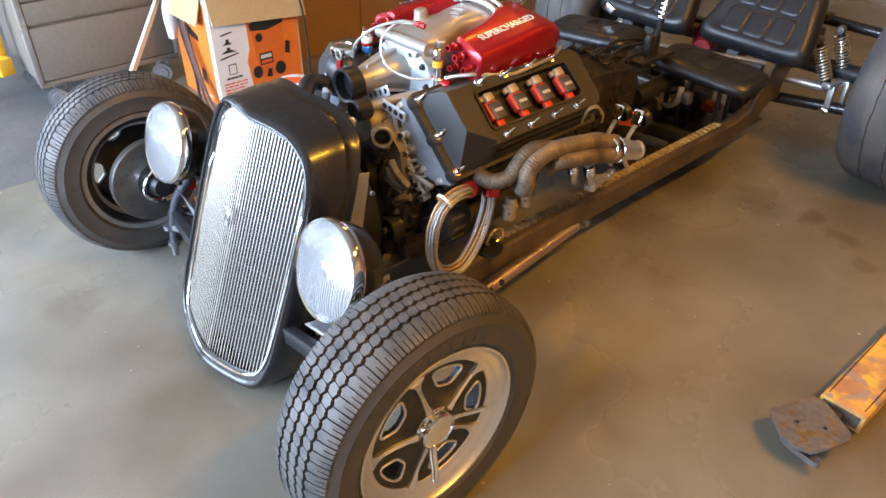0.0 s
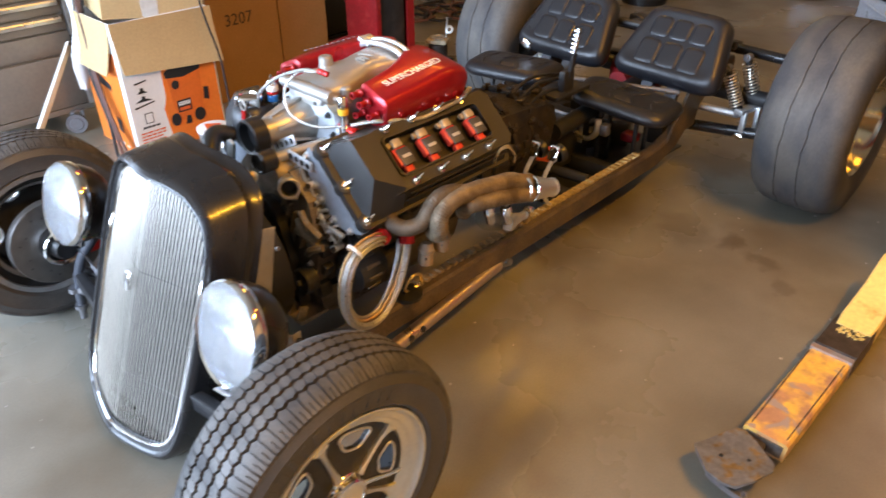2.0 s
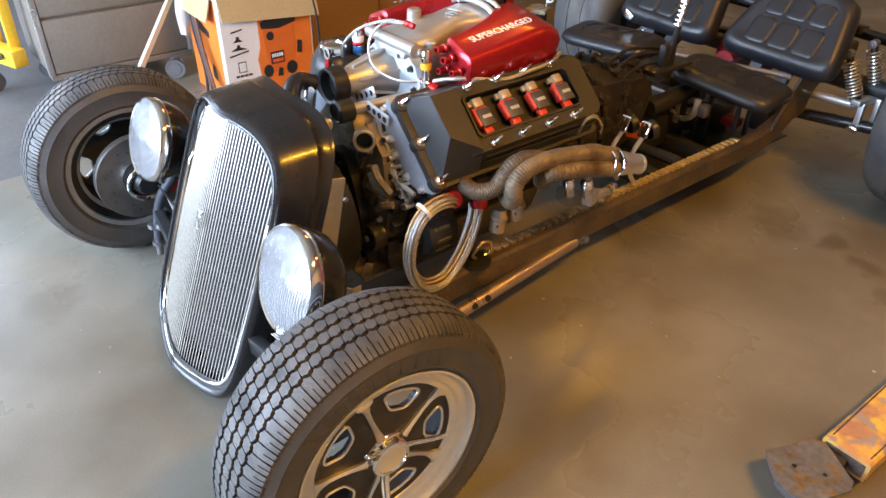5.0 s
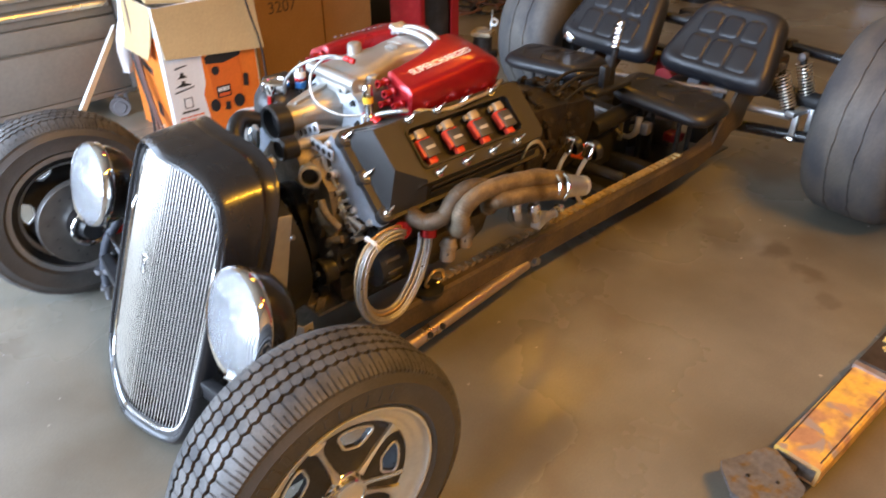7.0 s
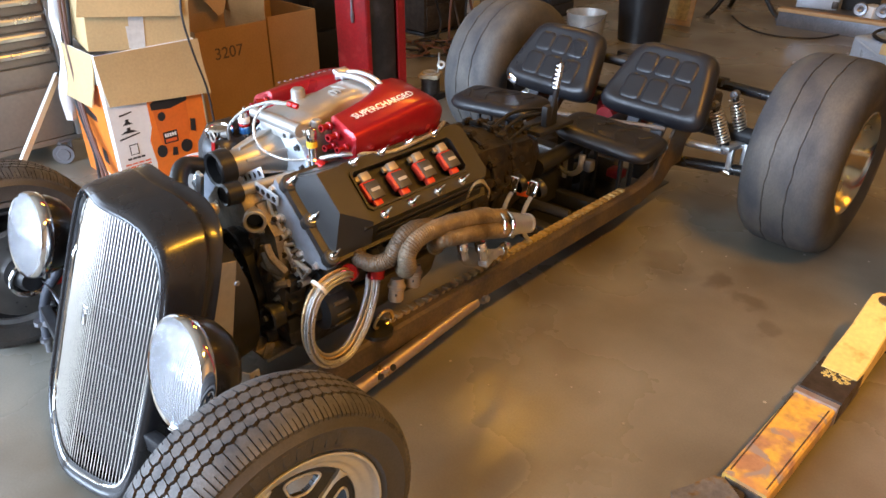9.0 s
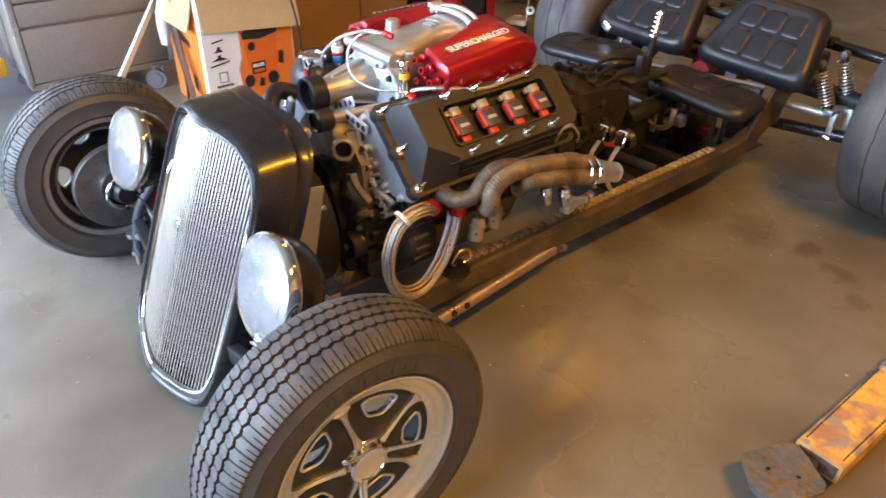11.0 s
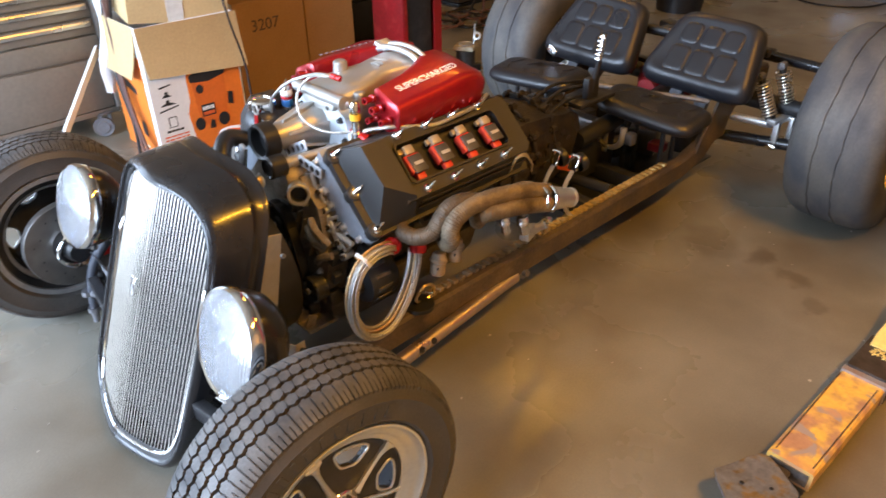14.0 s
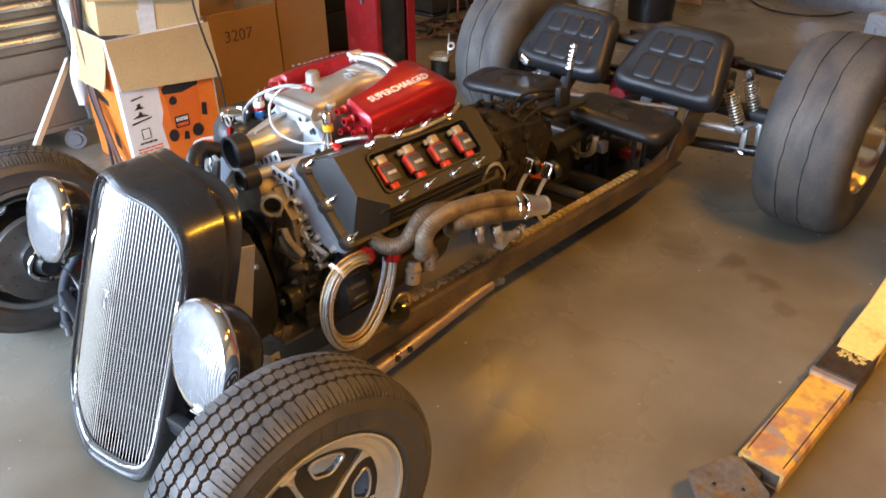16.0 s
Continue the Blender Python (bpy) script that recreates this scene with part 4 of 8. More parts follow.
part("hub", bm, M_GREYSTEEL, sw)
for dx in (0.03, 0.17):
    th = thing("leather_strap", "tan strap with a metal end over the tank", "strap", "straps on the tank", at=(0.275, 5.457, 0))
    bm = B()
    rings(bm, [[fm @ V(dx + s, y, z) for s in (-0.030, 0.030)] + [fm @ V(dx + s, y - 0.003, z + 0.004) for s in (0.030, -0.030)] for y, z in ((0.22, 0.206), (0.10, 0.225), (0.03, 0.214), (-0.006, 0.188), (-0.008, 0.15), (-0.008, 0.125))])
    part("strap", bm, M_CARD2, th)
rg = thing("rag", "crumpled pale rag lying on the silver tank", "rag", at=(0.275, 5.457, 0))
bm = B()
loops = []
for i in range(15):
    row = []
    for j in range(11):
        x, y = 0.02 + 0.017 * i + 0.01 * math.sin(j), 0.08 + 0.022 * j + 0.012 * math.sin(1.3 * i)
        row.append(fm @ V(x, y, 0.246 + 0.030 * noise.noise(V(x * 22, y * 22, 0.3)) + 0.012 * noise.noise(V(x * 60, y * 60, 0.7))))
    loops.append(row + [p - V(0, 0, 0.004) for p in reversed(row)])
rings(bm, loops)
part("cloth", bm, M_RAG, rg, smooth=50)
# galvanised bucket, dark bin, hoses
bk = thing("bucket", "galvanised steel bucket with orange rust marks", "bucket", at=(-1.56, 4.43, 0))
bm = B()
lathe(bm, (0, 0, 0), (0, 0, 1), ((0.0, 0.004), (0.115, 0.0), (0.128, 0.12), (0.130, 0.13), (0.152, 0.295), (0.158, 0.30), (0.158, 0.308), (0.150, 0.306), (0.112, 0.02), (0.0, 0.02)), 40)
part("pail", bm, M_GALV, bk)
bm = B()
tube(bm, [V(-0.158, 0, 0.29), V(-0.14, -0.07, 0.25), V(0, -0.155, 0.20), V(0.14, -0.07, 0.25), V(0.158, 0, 0.29)], 0.004, 6, 5)
part("bail", bm, M_GREYSTEEL, bk)
for k in range(3):
    bm = B()
    a0 = -1.9 + 0.35 * k
    rings(bm, [[V((0.131 + 0.02 * z / 0.17 + 0.0008) * math.cos(a), (0.131 + 0.02 * z / 0.17 + 0.0008) * math.sin(a), 0.13 + z) for a in np.linspace(a0, a0 + 0.26, 5)] for z in (0.0, 0.05)], closed=False)
    part("paint_mark", bm, M_ORANGEPAINT, bk)
bn = thing("waste_bin", "tall matt black waste bin", "bin", at=(-1.46, 5.10, 0))
bm = B()
lathe(bm, (0, 0, 0), (0, 0, 1), ((0.0, 0.0), (0.18, 0.0), (0.225, 0.62), (0.24, 0.625), (0.24, 0.66), (0.22, 0.66), (0.17, 0.03), (0.0, 0.03)), 36)
part("body", bm, M_DARK, bn)
bm = B()
lathe(bm, (0, 0, 0), (0, 0, 1), ((0.226, 0.56), (0.234, 0.565), (0.234, 0.58), (0.227, 0.585)), 36)
part("rim_band", bm, M_DARK, bn)
gs = thing("glass_sheet_frame", "pale yellow framed board leaning at the back", "board", at=(-1.55, 5.85, 0))
bm = B()
box(bm, (0, 0, 0.35), (0.38, 0.02, 0.70), Matrix.Rotation(radians(-10), 3, "X"), bevel=0.003)
part("board", bm, M_WOOD, gs)
bm = B()
box(bm, (0, -0.018, 0.35), (0.30, 0.006, 0.60), Matrix.Rotation(radians(-10), 3, "X"), bevel=0.001)
part("panel", bm, M_YSTRIP, gs)
# small bottle jack and stand behind the far rear wheel
bj = thing("bottle_jack", "small black bottle jack with a bright saddle", "jack", at=(-1.60, 2.76, 0))
bm = B()
box(bm, (0, 0, 0.02), (0.15, 0.13, 0.04), bevel=0.006)
part("base", bm, M_DARK, bj)
bm = B()
lathe(bm, (0, 0, 0.04), (0, 0, 1), ((0.06, 0.0), (0.06, 0.09), (0.05, 0.10), (0.0, 0.10)), 24)
part("cylinder", bm, M_DARKWORN, bj)
bm = B()
box(bm, (0, 0, 0.150), (0.135, 0.120, 0.030), Matrix.Rotation(0.5, 3, "Z"), bevel=0.010)
part("head", bm, M_CREAMHEAD, bj, "worn cream painted head")
bm = B()
lathe(bm, (0, 0, 0.165), (0, 0, 1), ((0.046, 0.0), (0.048, 0.008), (0.036, 0.011), (0.030, 0.006), (0.0, 0.006)), 24)
part("saddle", bm, M_GALV, bj)
bm = B()
tube(bm, [V(0.04, 0.03, 0.16), V(0.03, 0.05, 0.24), V(0.03, 0.05, 0.29)], 0.006, 8, 2)
lathe(bm, (0.06, 0.04, 0.22), (0.5, -0.8, 0.4), ((0.012, -0.004), (0.024, -0.004), (0.026, 0.006), (0.012, 0.008), (0.012, -0.004)), 20)
part("gauge_stem", bm, M_GALV, bj)
for k in range(4):
    th = thing("air_hose", "dark air hose lying in loose coils on the floor", "hose", "hoses at the back")
    random.seed(50 + k)
    c = V(-2.75 + 0.16 * k, 3.45 + 0.17 * k, 0.012)
    bm = B()
    pts = []
    for i in range(26):
        a = 0.5 * i
        r = 0.22 + 0.07 * math.sin(1.7 * i + k)
        pts.append(c + V(r * math.cos(a) + 0.012 * i, r * math.sin(a), 0.004 + 0.0012 * i))
    tube(bm, pts, 0.009, 6, 3)
    part("hose", bm, M_DARK if k % 2 else M_CABLE, th)
# machines along the dark side wall behind the cartons
for x, y, sx, sy, sz, mt, nm, lb in ((-3.04, 4.12, 0.52, 0.52, 1.0, M_DARKWORN, "tool_chest", "dark brown tool chest at the back"), (-4.2, 5.0, 0.5, 0.7, 1.1, M_LIFTRED, "tool_chest", "worn red tool chest against the wall"), (-2.80, 2.78, 0.6, 0.55, 1.2, M_DARK, "machine_stand", "dark machine stand at the back"), (-2.6, 5.3, 0.35, 0.4, 0.5, M_LIFTBLACK, "parts_crate", "dark parts crate at the back")):
    th = thing(nm, lb, nm.replace("_", " "), at=(x, y, 0))
    bm = B()
    box(bm, (0, 0, sz / 2 + 0.02), (sx, sy, sz - 0.04), bevel=0.01)
    bd = part("body", bm, mt, th)
    for k in range(4):
        bm = B()
        box(bm, (sx / 2 + 0.004, 0, sz * (0.16 + 0.21 * k)), (0.016, sy * 0.92, sz * 0.19), bevel=0.004)
        part("drawer", bm, mt, th)
    bm = B()
    box(bm, (0, 0, 0.012), (sx * 0.9, sy * 0.9, 0.024), bevel=0.003)
    part("plinth", bm, M_DARK, th)
pl = thing("timber_post", "pale timber post against the wall", "post", at=(-3.17, 4.9, 0))
bm = B()
box(bm, (0, 0, 1.4), (0.09, 0.09, 2.8), bevel=0.004)
part("post", bm, M_WHITE, pl)

# dark hoses hanging in loops down the tool chest to the floor
for k in range(5):
    th = thing("hanging_hose", "dark hose hanging in a loop down the tool chest", "hose", "hoses on the tool chest")
    random.seed(90 + k)
    y = 3.90 + 0.10 * k
    top = 0.95 - 0.09 * (k % 3)
    bm = B()
    tube(bm, [V(-2.77, y, top), V(-2.73, y + 0.03, top - 0.22), V(-2.70, y + 0.10 * (k % 2), 0.40), V(-2.66, y + 0.04, 0.14), V(-2.62 + 0.05 * k, y - 0.06, 0.022), V(-2.50 + 0.07 * k, y - 0.20, 0.014), V(-2.44 + 0.05 * k, y - 0.42 + 0.1 * k, 0.014)], 0.011, 8, 6)
    part("hose", bm, (M_DARK, M_CABLE, M_DARKWORN)[k % 3], th)

# ---------------------------------------------------------------- floor jack and creeper
jk = thing("floor_jack", "bright orange trolley jack on small wheels", "trolley jack", at=(1.22, 4.48, 0))
jm = Matrix.Rotation(radians(28), 4, "Z")
for s in (-1, 1):
    bm = B()
    rings(bm, [[V(x, s * 0.11 + o, z) for x, z in ((-0.30, 0.055), (0.36, 0.06), (0.36, 0.13), (0.10, 0.16), (-0.20, 0.10), (-0.30, 0.085))] for o in (-0.006, 0.006)])
    part("side_plate", bm, M_ORANGEPAINT, jk, m=jm, smooth=20)
bm = B()
box(bm, (0.06, 0, 0.115), (0.52, 0.19, 0.012), Matrix.Rotation(radians(-7), 3, "Y"), bevel=0.003)
part("deck", bm, M_ORANGEPAINT, jk, m=jm)
bm = B()
lathe(bm, (-0.14, 0, 0.10), (0, 0, 1), ((0.0, 0.02), (0.028, 0.02), (0.03, 0.026), (0.062, 0.028), (0.066, 0.012), (0.04, 0.0), (0.0, 0.0)), 28)
part("saddle", bm, M_TANPLATE, jk, m=jm)
bm = B()
box(bm, (0.20, 0, 0.15), (0.18, 0.09, 0.04), bevel=0.008)
part("pump", bm, M_DARKWORN, jk, m=jm)
for x, y in ((-0.28, -0.10), (-0.28, 0.10), (0.30, -0.13), (0.30, 0.13)):
    bm = B()
    lathe(bm, (x, y - 0.02, 0.038), (0, 1, 0), ((0.0, 0.0), (0.034, 0.0), (0.038, 0.006), (0.038, 0.034), (0.034, 0.04), (0.0, 0.04)), 20)
    part("roller", bm, M_DARKWORN, jk, m=jm)
sk = thing("transmission_dolly", "dark steel dolly with grey rollers on the floor", "dolly", at=(1.24, 3.76, 0))
for s in (-1, 1):
    bm = B()
    box(bm, (0.05, 0.09 * s, 0.055), (0.42, 0.03, 0.03), Matrix.Rotation(radians(12), 3, "Z"), bevel=0.004)
    part("side_rail", bm, M_DARKWORN, sk)
bm = B()
lathe(bm, (0.05, 0.0, 0.072), (0, 0, 1), ((0.0, 0.012), (0.06, 0.012), (0.075, 0.0), (0.075, -0.01)), 24)
part("turntable", bm, M_DARK, sk)
for x, y in ((-0.16, -0.12), (-0.16, 0.08), (0.24, -0.04), (0.24, 0.15)):
    bm = B()
    lathe(bm, (x, y, 0.034), (0.2, 1, 0), ((0.0, 0.0), (0.030, 0.0), (0.034, 0.008), (0.034, 0.036), (0.030, 0.044), (0.0, 0.044)), 20)
    part("roller", bm, M_GALV, sk)

# black stand, floor cable and the coloured parts of the grey machine at the far end
sd = thing("equipment_stand", "black steel stand with splayed curved legs", "stand", at=(-1.25, 6.55, 0))
for a in (0.3, 2.3, 4.1):
    bm = B()
    c, s_ = math.cos(a), math.sin(a)
    tube(bm, [V(0.34 * c, 0.34 * s_, 0.02), V(0.26 * c, 0.26 * s_, 0.10), V(0.10 * c, 0.10 * s_, 0.34), V(0.03 * c, 0.03 * s_, 0.55)], 0.022, 10, 5)
    lg = part("leg", bm, M_DARK, sd)
    bm = B()
    lathe(bm, (0.34 * c, 0.34 * s_, 0.0), (0, 0, 1), ((0.0, 0.0), (0.03, 0.0), (0.028, 0.02), (0.0, 0.022)), 14)
    part("foot", bm, M_CASTERTYRE, lg)
bm = B()
cyl(bm, (0, 0, 0.45), (0, 0, 1.3), 0.03, seg=16)
part("mast", bm, M_DARK, sd)
th = thing("floor_cable", "thin black cable curving over the floor", "cable")
bm = B()
tube(bm, [V(-1.3, 6.5, 0.008), V(-1.08, 6.22, 0.007), V(-0.85, 6.03, 0.007), V(-0.62, 6.0, 0.007), V(-0.40, 6.14, 0.007), V(-0.3, 6.4, 0.01)], 0.007, 8, 6)
part("cord", bm, M_DARK, th)
mb = thing("bench_machine", "grey bench machine with a green clamp and red knob", "machine", at=(-0.60, 6.62, 0.16))
bm = B()
box(bm, (0, 0, 0.07), (0.34, 0.20, 0.13), Matrix.Rotation(0.25, 3, "Z"), bevel=0.014)
part("body", bm, M_SILVERPAINT, mb)
bm = B()
box(bm, (0.04, -0.02, 0.165), (0.16, 0.05, 0.03), Matrix.Rotation(0.5, 3, "Z"), bevel=0.008)
part("clamp", bm, M_GREENPAINT, mb, "green clamp bar")
bm = B()
lathe(bm, (-0.04, -0.03, 0.15), (0.2, -0.3, 1), ((0.012, 0.0), (0.012, 0.03), (0.024, 0.034), (0.026, 0.055), (0.0, 0.06)), 16)
part("knob", bm, M_REDPAINT, mb, "red knob")
bm = B()
box(bm, (0.16, -0.05, 0.05), (0.05, 0.04, 0.06), Matrix.Rotation(0.25, 3, "Z"), bevel=0.006)
part("machine_bracket", bm, M_DARKWORN, mb)

# paint chips and grit scattered over the concrete
random.seed(77)
bm = B()
for k in range(150):
    x, y = random.uniform(-0.6, 2.2), random.uniform(-1.4, 3.6)
    a, r = random.uniform(0, 6.28), random.uniform(0.0015, 0.005)
    pts = [V(x + r * random.uniform(0.5, 1.3) * math.cos(a + 1.26 * j), y + r * random.uniform(0.5, 1.3) * math.sin(a + 1.26 * j), 0.0006) for j in range(5)]
    rings(bm, [pts, [p + V(0, 0, 0.0012) for p in pts]], True, False, True)
tagged(part("floor_grit", bm, M_GALV, smooth=0), "pale paint chips and grit scattered on the concrete", "grit", kind="stuff")


# ---------------------------------------------------------------- the hot rod
car = thing("hot_rod", "bare hot rod chassis with a supercharged engine and black grille shell", "car")
FR, FX = 0.308, 0.748
RR, RX, RY, RW = 0.383, 0.852, 2.50, 0.325


def P(name, bm, material, parent=None, label="", smooth=35, m=None):
    return part(name, bm, material, parent or car, label, smooth, m)


# ---------------------------------------------------------------- front wheels
def tread_blocks(bm, r, ribs, count, depth):
    """Zigzag rib blocks round the X axis; ribs: centre, width. Outer ribs are cut by slits from their outer edge."""
    drop = lambda x: 0.0 if abs(x) < 0.040 else 7.6 * (abs(x) - 0.040) ** 2 + (abs(x) - 0.040) * 0.04
    da = 2 * math.pi / count
    at = lambda a, x, d: V(x, (r - d - drop(x)) * math.cos(a), (r - d - drop(x)) * math.sin(a))
    for k, (cx, w) in enumerate(ribs):
        edge = abs(cx) > 0.05
        side = math.copysign(1, cx)
        # blocks as (start, end, rows); a row is a share of the rib's width and the block's inset there
        if edge:
            blocks = [(0.0, 1.0, ((-0.55, 0.38), (-0.48, 0.34), (-0.465, 0.10), (-0.38, 0.065), (-0.16, 0.06), (0.02, 0.055))), (0.0, 0.5, ((0.02, 0.05), (0.14, 0.055), (0.34, 0.07), (0.5, 0.09))), (0.5, 1.0, ((0.02, 0.05), (0.14, 0.055), (0.34, 0.07), (0.5, 0.09)))]
        else:
            blocks = [(0.0, 1.0, ((-0.64, 0.38), (-0.51, 0.34), (-0.49, 0.075), (-0.34, 0.065), (-0.28, 0.035), (0.28, 0.035), (0.34, 0.065), (0.49, 0.075), (0.51, 0.34), (0.64, 0.38)))]
        for i in range(count):
            a0 = da * (i + 0.5 * (k % 2))
            for u0, u1, rows in blocks:
                left, right = [], []
                for x, gap in rows:
                    lean = 0.0 if edge else 0.16 * x
                    px = cx + (side if edge else 1) * x * w
                    left.append((a0 + da * (u0 + (gap if u0 == 0.0 else 0.012 + gap * 0.45) + lean), px))
                    right.append((a0 + da * (u1 - (gap if u1 == 1.0 else 0.012 + gap * 0.45) + lean), px))
                rings(bm, [[at(a, x, depth) for a, x in left], [at(a, x, 0) for a, x in left], [at(a, x, 0) for a, x in right], [at(a, x, depth) for a, x in right]], closed=False)
                for j in (0, -1):
                    bm.faces.new([bm.verts.new(p) for p in (at(*left[j], depth), at(*left[j], 0), at(*right[j], 0), at(*right[j], depth))])


def window_outline(u, v):
    """A wheel window in its own angle and radius: wider outwards, with round corners."""
    r = 0.122 + 0.0235 * v
    return r, u * (0.285 + (r - 0.122) * 3.0)


def front_wheel(m, label):
    bm = B()
    lathe(bm, (0, 0, 0), (1, 0, 0), ((0.196, -0.076), (0.2065, -0.081), (0.2065, -0.075), (0.193, -0.06), (0.176, -0.04), (0.176, 0.02), (0.192, 0.055), (0.2045, 0.070), (0.2085, 0.080), (0.2065, 0.0855), (0.2015, 0.0845), (0.197, 0.077), (0.190, 0.072), (0.182, 0.070), (0.176, 0.066), (0.170, 0.062), (0.165, 0.061), (0.160, 0.058), (0.157, 0.050), (0.157, -0.045), (0.18, -0.065), (0.196, -0.076)), 72)
    w = part("front_wheel", bm, M_POLISH, car, label, m=m)
    bm = B()
    prof = ((0.200, -0.070), (0.2085, -0.080), (0.216, -0.0885), (0.2185, -0.0905), (0.221, -0.0895), (0.245, -0.0945), (0.262, -0.0935), (0.2645, -0.0945), (0.267, -0.0925), (0.280, -0.088), (0.287, -0.083), (0.2915, -0.070), (0.2970, -0.050), (0.2985, 0.0), (0.2970, 0.050), (0.2915, 0.070), (0.287, 0.083), (0.280, 0.088), (0.267, 0.0925), (0.2645, 0.0945), (0.262, 0.0935), (0.245, 0.0945), (0.221, 0.0895), (0.2185, 0.0905), (0.216, 0.0885), (0.2085, 0.080), (0.200, 0.070))
    lathe(bm, (0, 0, 0), (1, 0, 0), prof, 80)
    part("tyre", bm, M_RUBBER, w, "black treaded road tyre")
    for k in range(11):
        a = radians(62 + 7.2 * k)
        bm = B()
        q = Matrix.Rotation(a, 3, "X")
        box(bm, q @ V(0.0934, 0.243, 0), (0.0032, 0.026, 0.012 if k % 3 else 0.019), q, bevel=0.0006, seg=1)
        part("sidewall_marking", bm, M_RUBBER, w)
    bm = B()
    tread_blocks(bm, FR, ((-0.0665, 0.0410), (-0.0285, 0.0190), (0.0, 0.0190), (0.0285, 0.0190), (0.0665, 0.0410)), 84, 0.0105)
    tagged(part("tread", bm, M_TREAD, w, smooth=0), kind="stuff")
    bm = B()
    lathe(bm, (0, 0, 0), (1, 0, 0), ((0.1555, 0.040), (0.1550, -0.035), (0.172, -0.060), (0.1905, -0.0735)), 72)
    part("inner_barrel", bm, M_GREYCAST, w, "dark grey inner barrel of the rim")
    bm = B()
    lathe(bm, (0, 0, 0), (1, 0, 0), ((0.1905, -0.0745), (0.1925, -0.0805), (0.2075, -0.0825), (0.2090, -0.0785)), 72)
    part("back_lip", bm, M_LIPGREY, w, "grey inner lip of the rim")
    # dark cast centre with five bright edged windows through it
    cols = 240
    rads = [0.0, 0.030, 0.055, 0.080, 0.092] + [0.0985 + 0.00335 * k for k in range(15)] + [0.151, 0.1575]

    def centre_face(r):
        return 0.060 if r < 0.06 else 0.060 - 0.009 * min(1.0, (r - 0.06) / 0.04) + 0.006 * max(0.0, (r - 0.146) / 0.012)

    def is_window(i, j):
        v = ((rads[i] + rads[i + 1]) / 2 - 0.122) / 0.0235
        a = (360 * (j + 0.5) / cols + 3) % 72
        a = radians(min(a, 72 - a))
        if abs(v) > 1:
            return False
        return (a / window_outline(1, v)[1]) ** 4 + v ** 4 < 0.9

    bm = B()
    at = {}

    def corner(i, j, back):
        key = (i, j % cols if i else 0, back)
        if key not in at:
            a = 2 * math.pi * key[1] / cols
            at[key] = bm.verts.new((centre_face(rads[i]) - (0.012 if back else 0.0), rads[i] * math.cos(a), rads[i] * math.sin(a)))
        return at[key]

    for i in range(len(rads) - 1):
        for j in range(cols):
            if is_window(i, j):
                continue
            for back in (0, 1):
                q = [corner(i, j, back), corner(i + 1, j, back), corner(i + 1, j + 1, back), corner(i, j + 1, back)]
                if i == 0:
                    q = [q[0], q[1], q[2]]
                bm.faces.new(q if back else list(reversed(q)))
            sides = (((i - 1, j), (i, j), (i, j + 1)), ((i + 1, j), (i + 1, j), (i + 1, j + 1)), ((i, j - 1), (i, j), (i + 1, j)), ((i, j + 1), (i, j + 1), (i + 1, j + 1)))
            for (ni, nj), p, q in sides:
                if 0 <= ni < len(rads) - 1 and is_window(ni, nj % cols):
                    bm.faces.new((corner(*p, 0), corner(*q, 0), corner(*q, 1), corner(*p, 1)))
    part("wheel_centre", bm, M_GREYCAST, w)
    for i in range(5):
        a = radians(-3 + 72 * i)
        bm = B()
        pts = []
        for k in range(28):
            c, q = math.cos(2 * math.pi * k / 28), math.sin(2 * math.pi * k / 28)
            r, da = window_outline(math.copysign(abs(c) ** 0.55, c), math.copysign(abs(q) ** 0.55, q))
            pts.append(V(centre_face(r) + 0.0005, r * math.cos(a + da), r * math.sin(a + da)))
        tube(bm, pts + [pts[0]], 0.0030, 8, 1)
        part("window_rim", bm, M_POLISH, w)
        a2 = a + radians(36)
        bm = B()
        q = Matrix.Rotation(a2, 3, "X")
        rings(bm, [[q @ V(x + 0.004, r, 0), q @ V(x, r, hw), q @ V(x - 0.010, r, hw * 1.1), q @ V(x - 0.010, r, -hw * 1.1), q @ V(x, r, -hw)] for r, x, hw in ((0.048, 0.066, 0.010), (0.070, 0.0625, 0.0062), (0.105, 0.0575, 0.0042), (0.130, 0.0565, 0.0052), (0.148, 0.0595, 0.009), (0.160, 0.063, 0.018))])
        part("spoke", bm, M_POLISH, w)
    bm = B()
    lathe(bm, (0, 0, 0), (1, 0, 0), ((0.068, 0.040), (0.064, 0.046), (0.060, 0.049), (0.053, 0.052), (0.046, 0.062), (0.043, 0.068), (0.043, 0.078), (0.040, 0.082), (0.034, 0.0835), (0.033, 0.081), (0.0, 0.0815)), 48)
    part("hub_cap", bm, M_CHROME, w)
    for i in range(3):
        q = Matrix.Rotation(radians(10 + 120 * i), 3, "X")
        bm = B()
        pts = [q @ V(0.070, 0.030, 0), q @ V(0.080, 0.056, 0), q @ V(0.098, 0.086, 0), q @ V(0.107, 0.106, 0), q @ V(0.108, 0.112, 0)]
        tube(bm, pts, lambda t: 0.0105 - 0.0040 * t if t < 0.95 else 0.004, 12, 5, flat=0.6)
        part("spinner_ear", bm, M_CHROME, w)
    return w


wheel_near = front_wheel(pose(FX, 0, FR, 0, 0, 0), "polished five spoke front wheel with a road tyre")
wheel_far = copy_thing(wheel_near, pose(-FX, 0, FR, 0, 0, 180))
wheel_far.parent = car

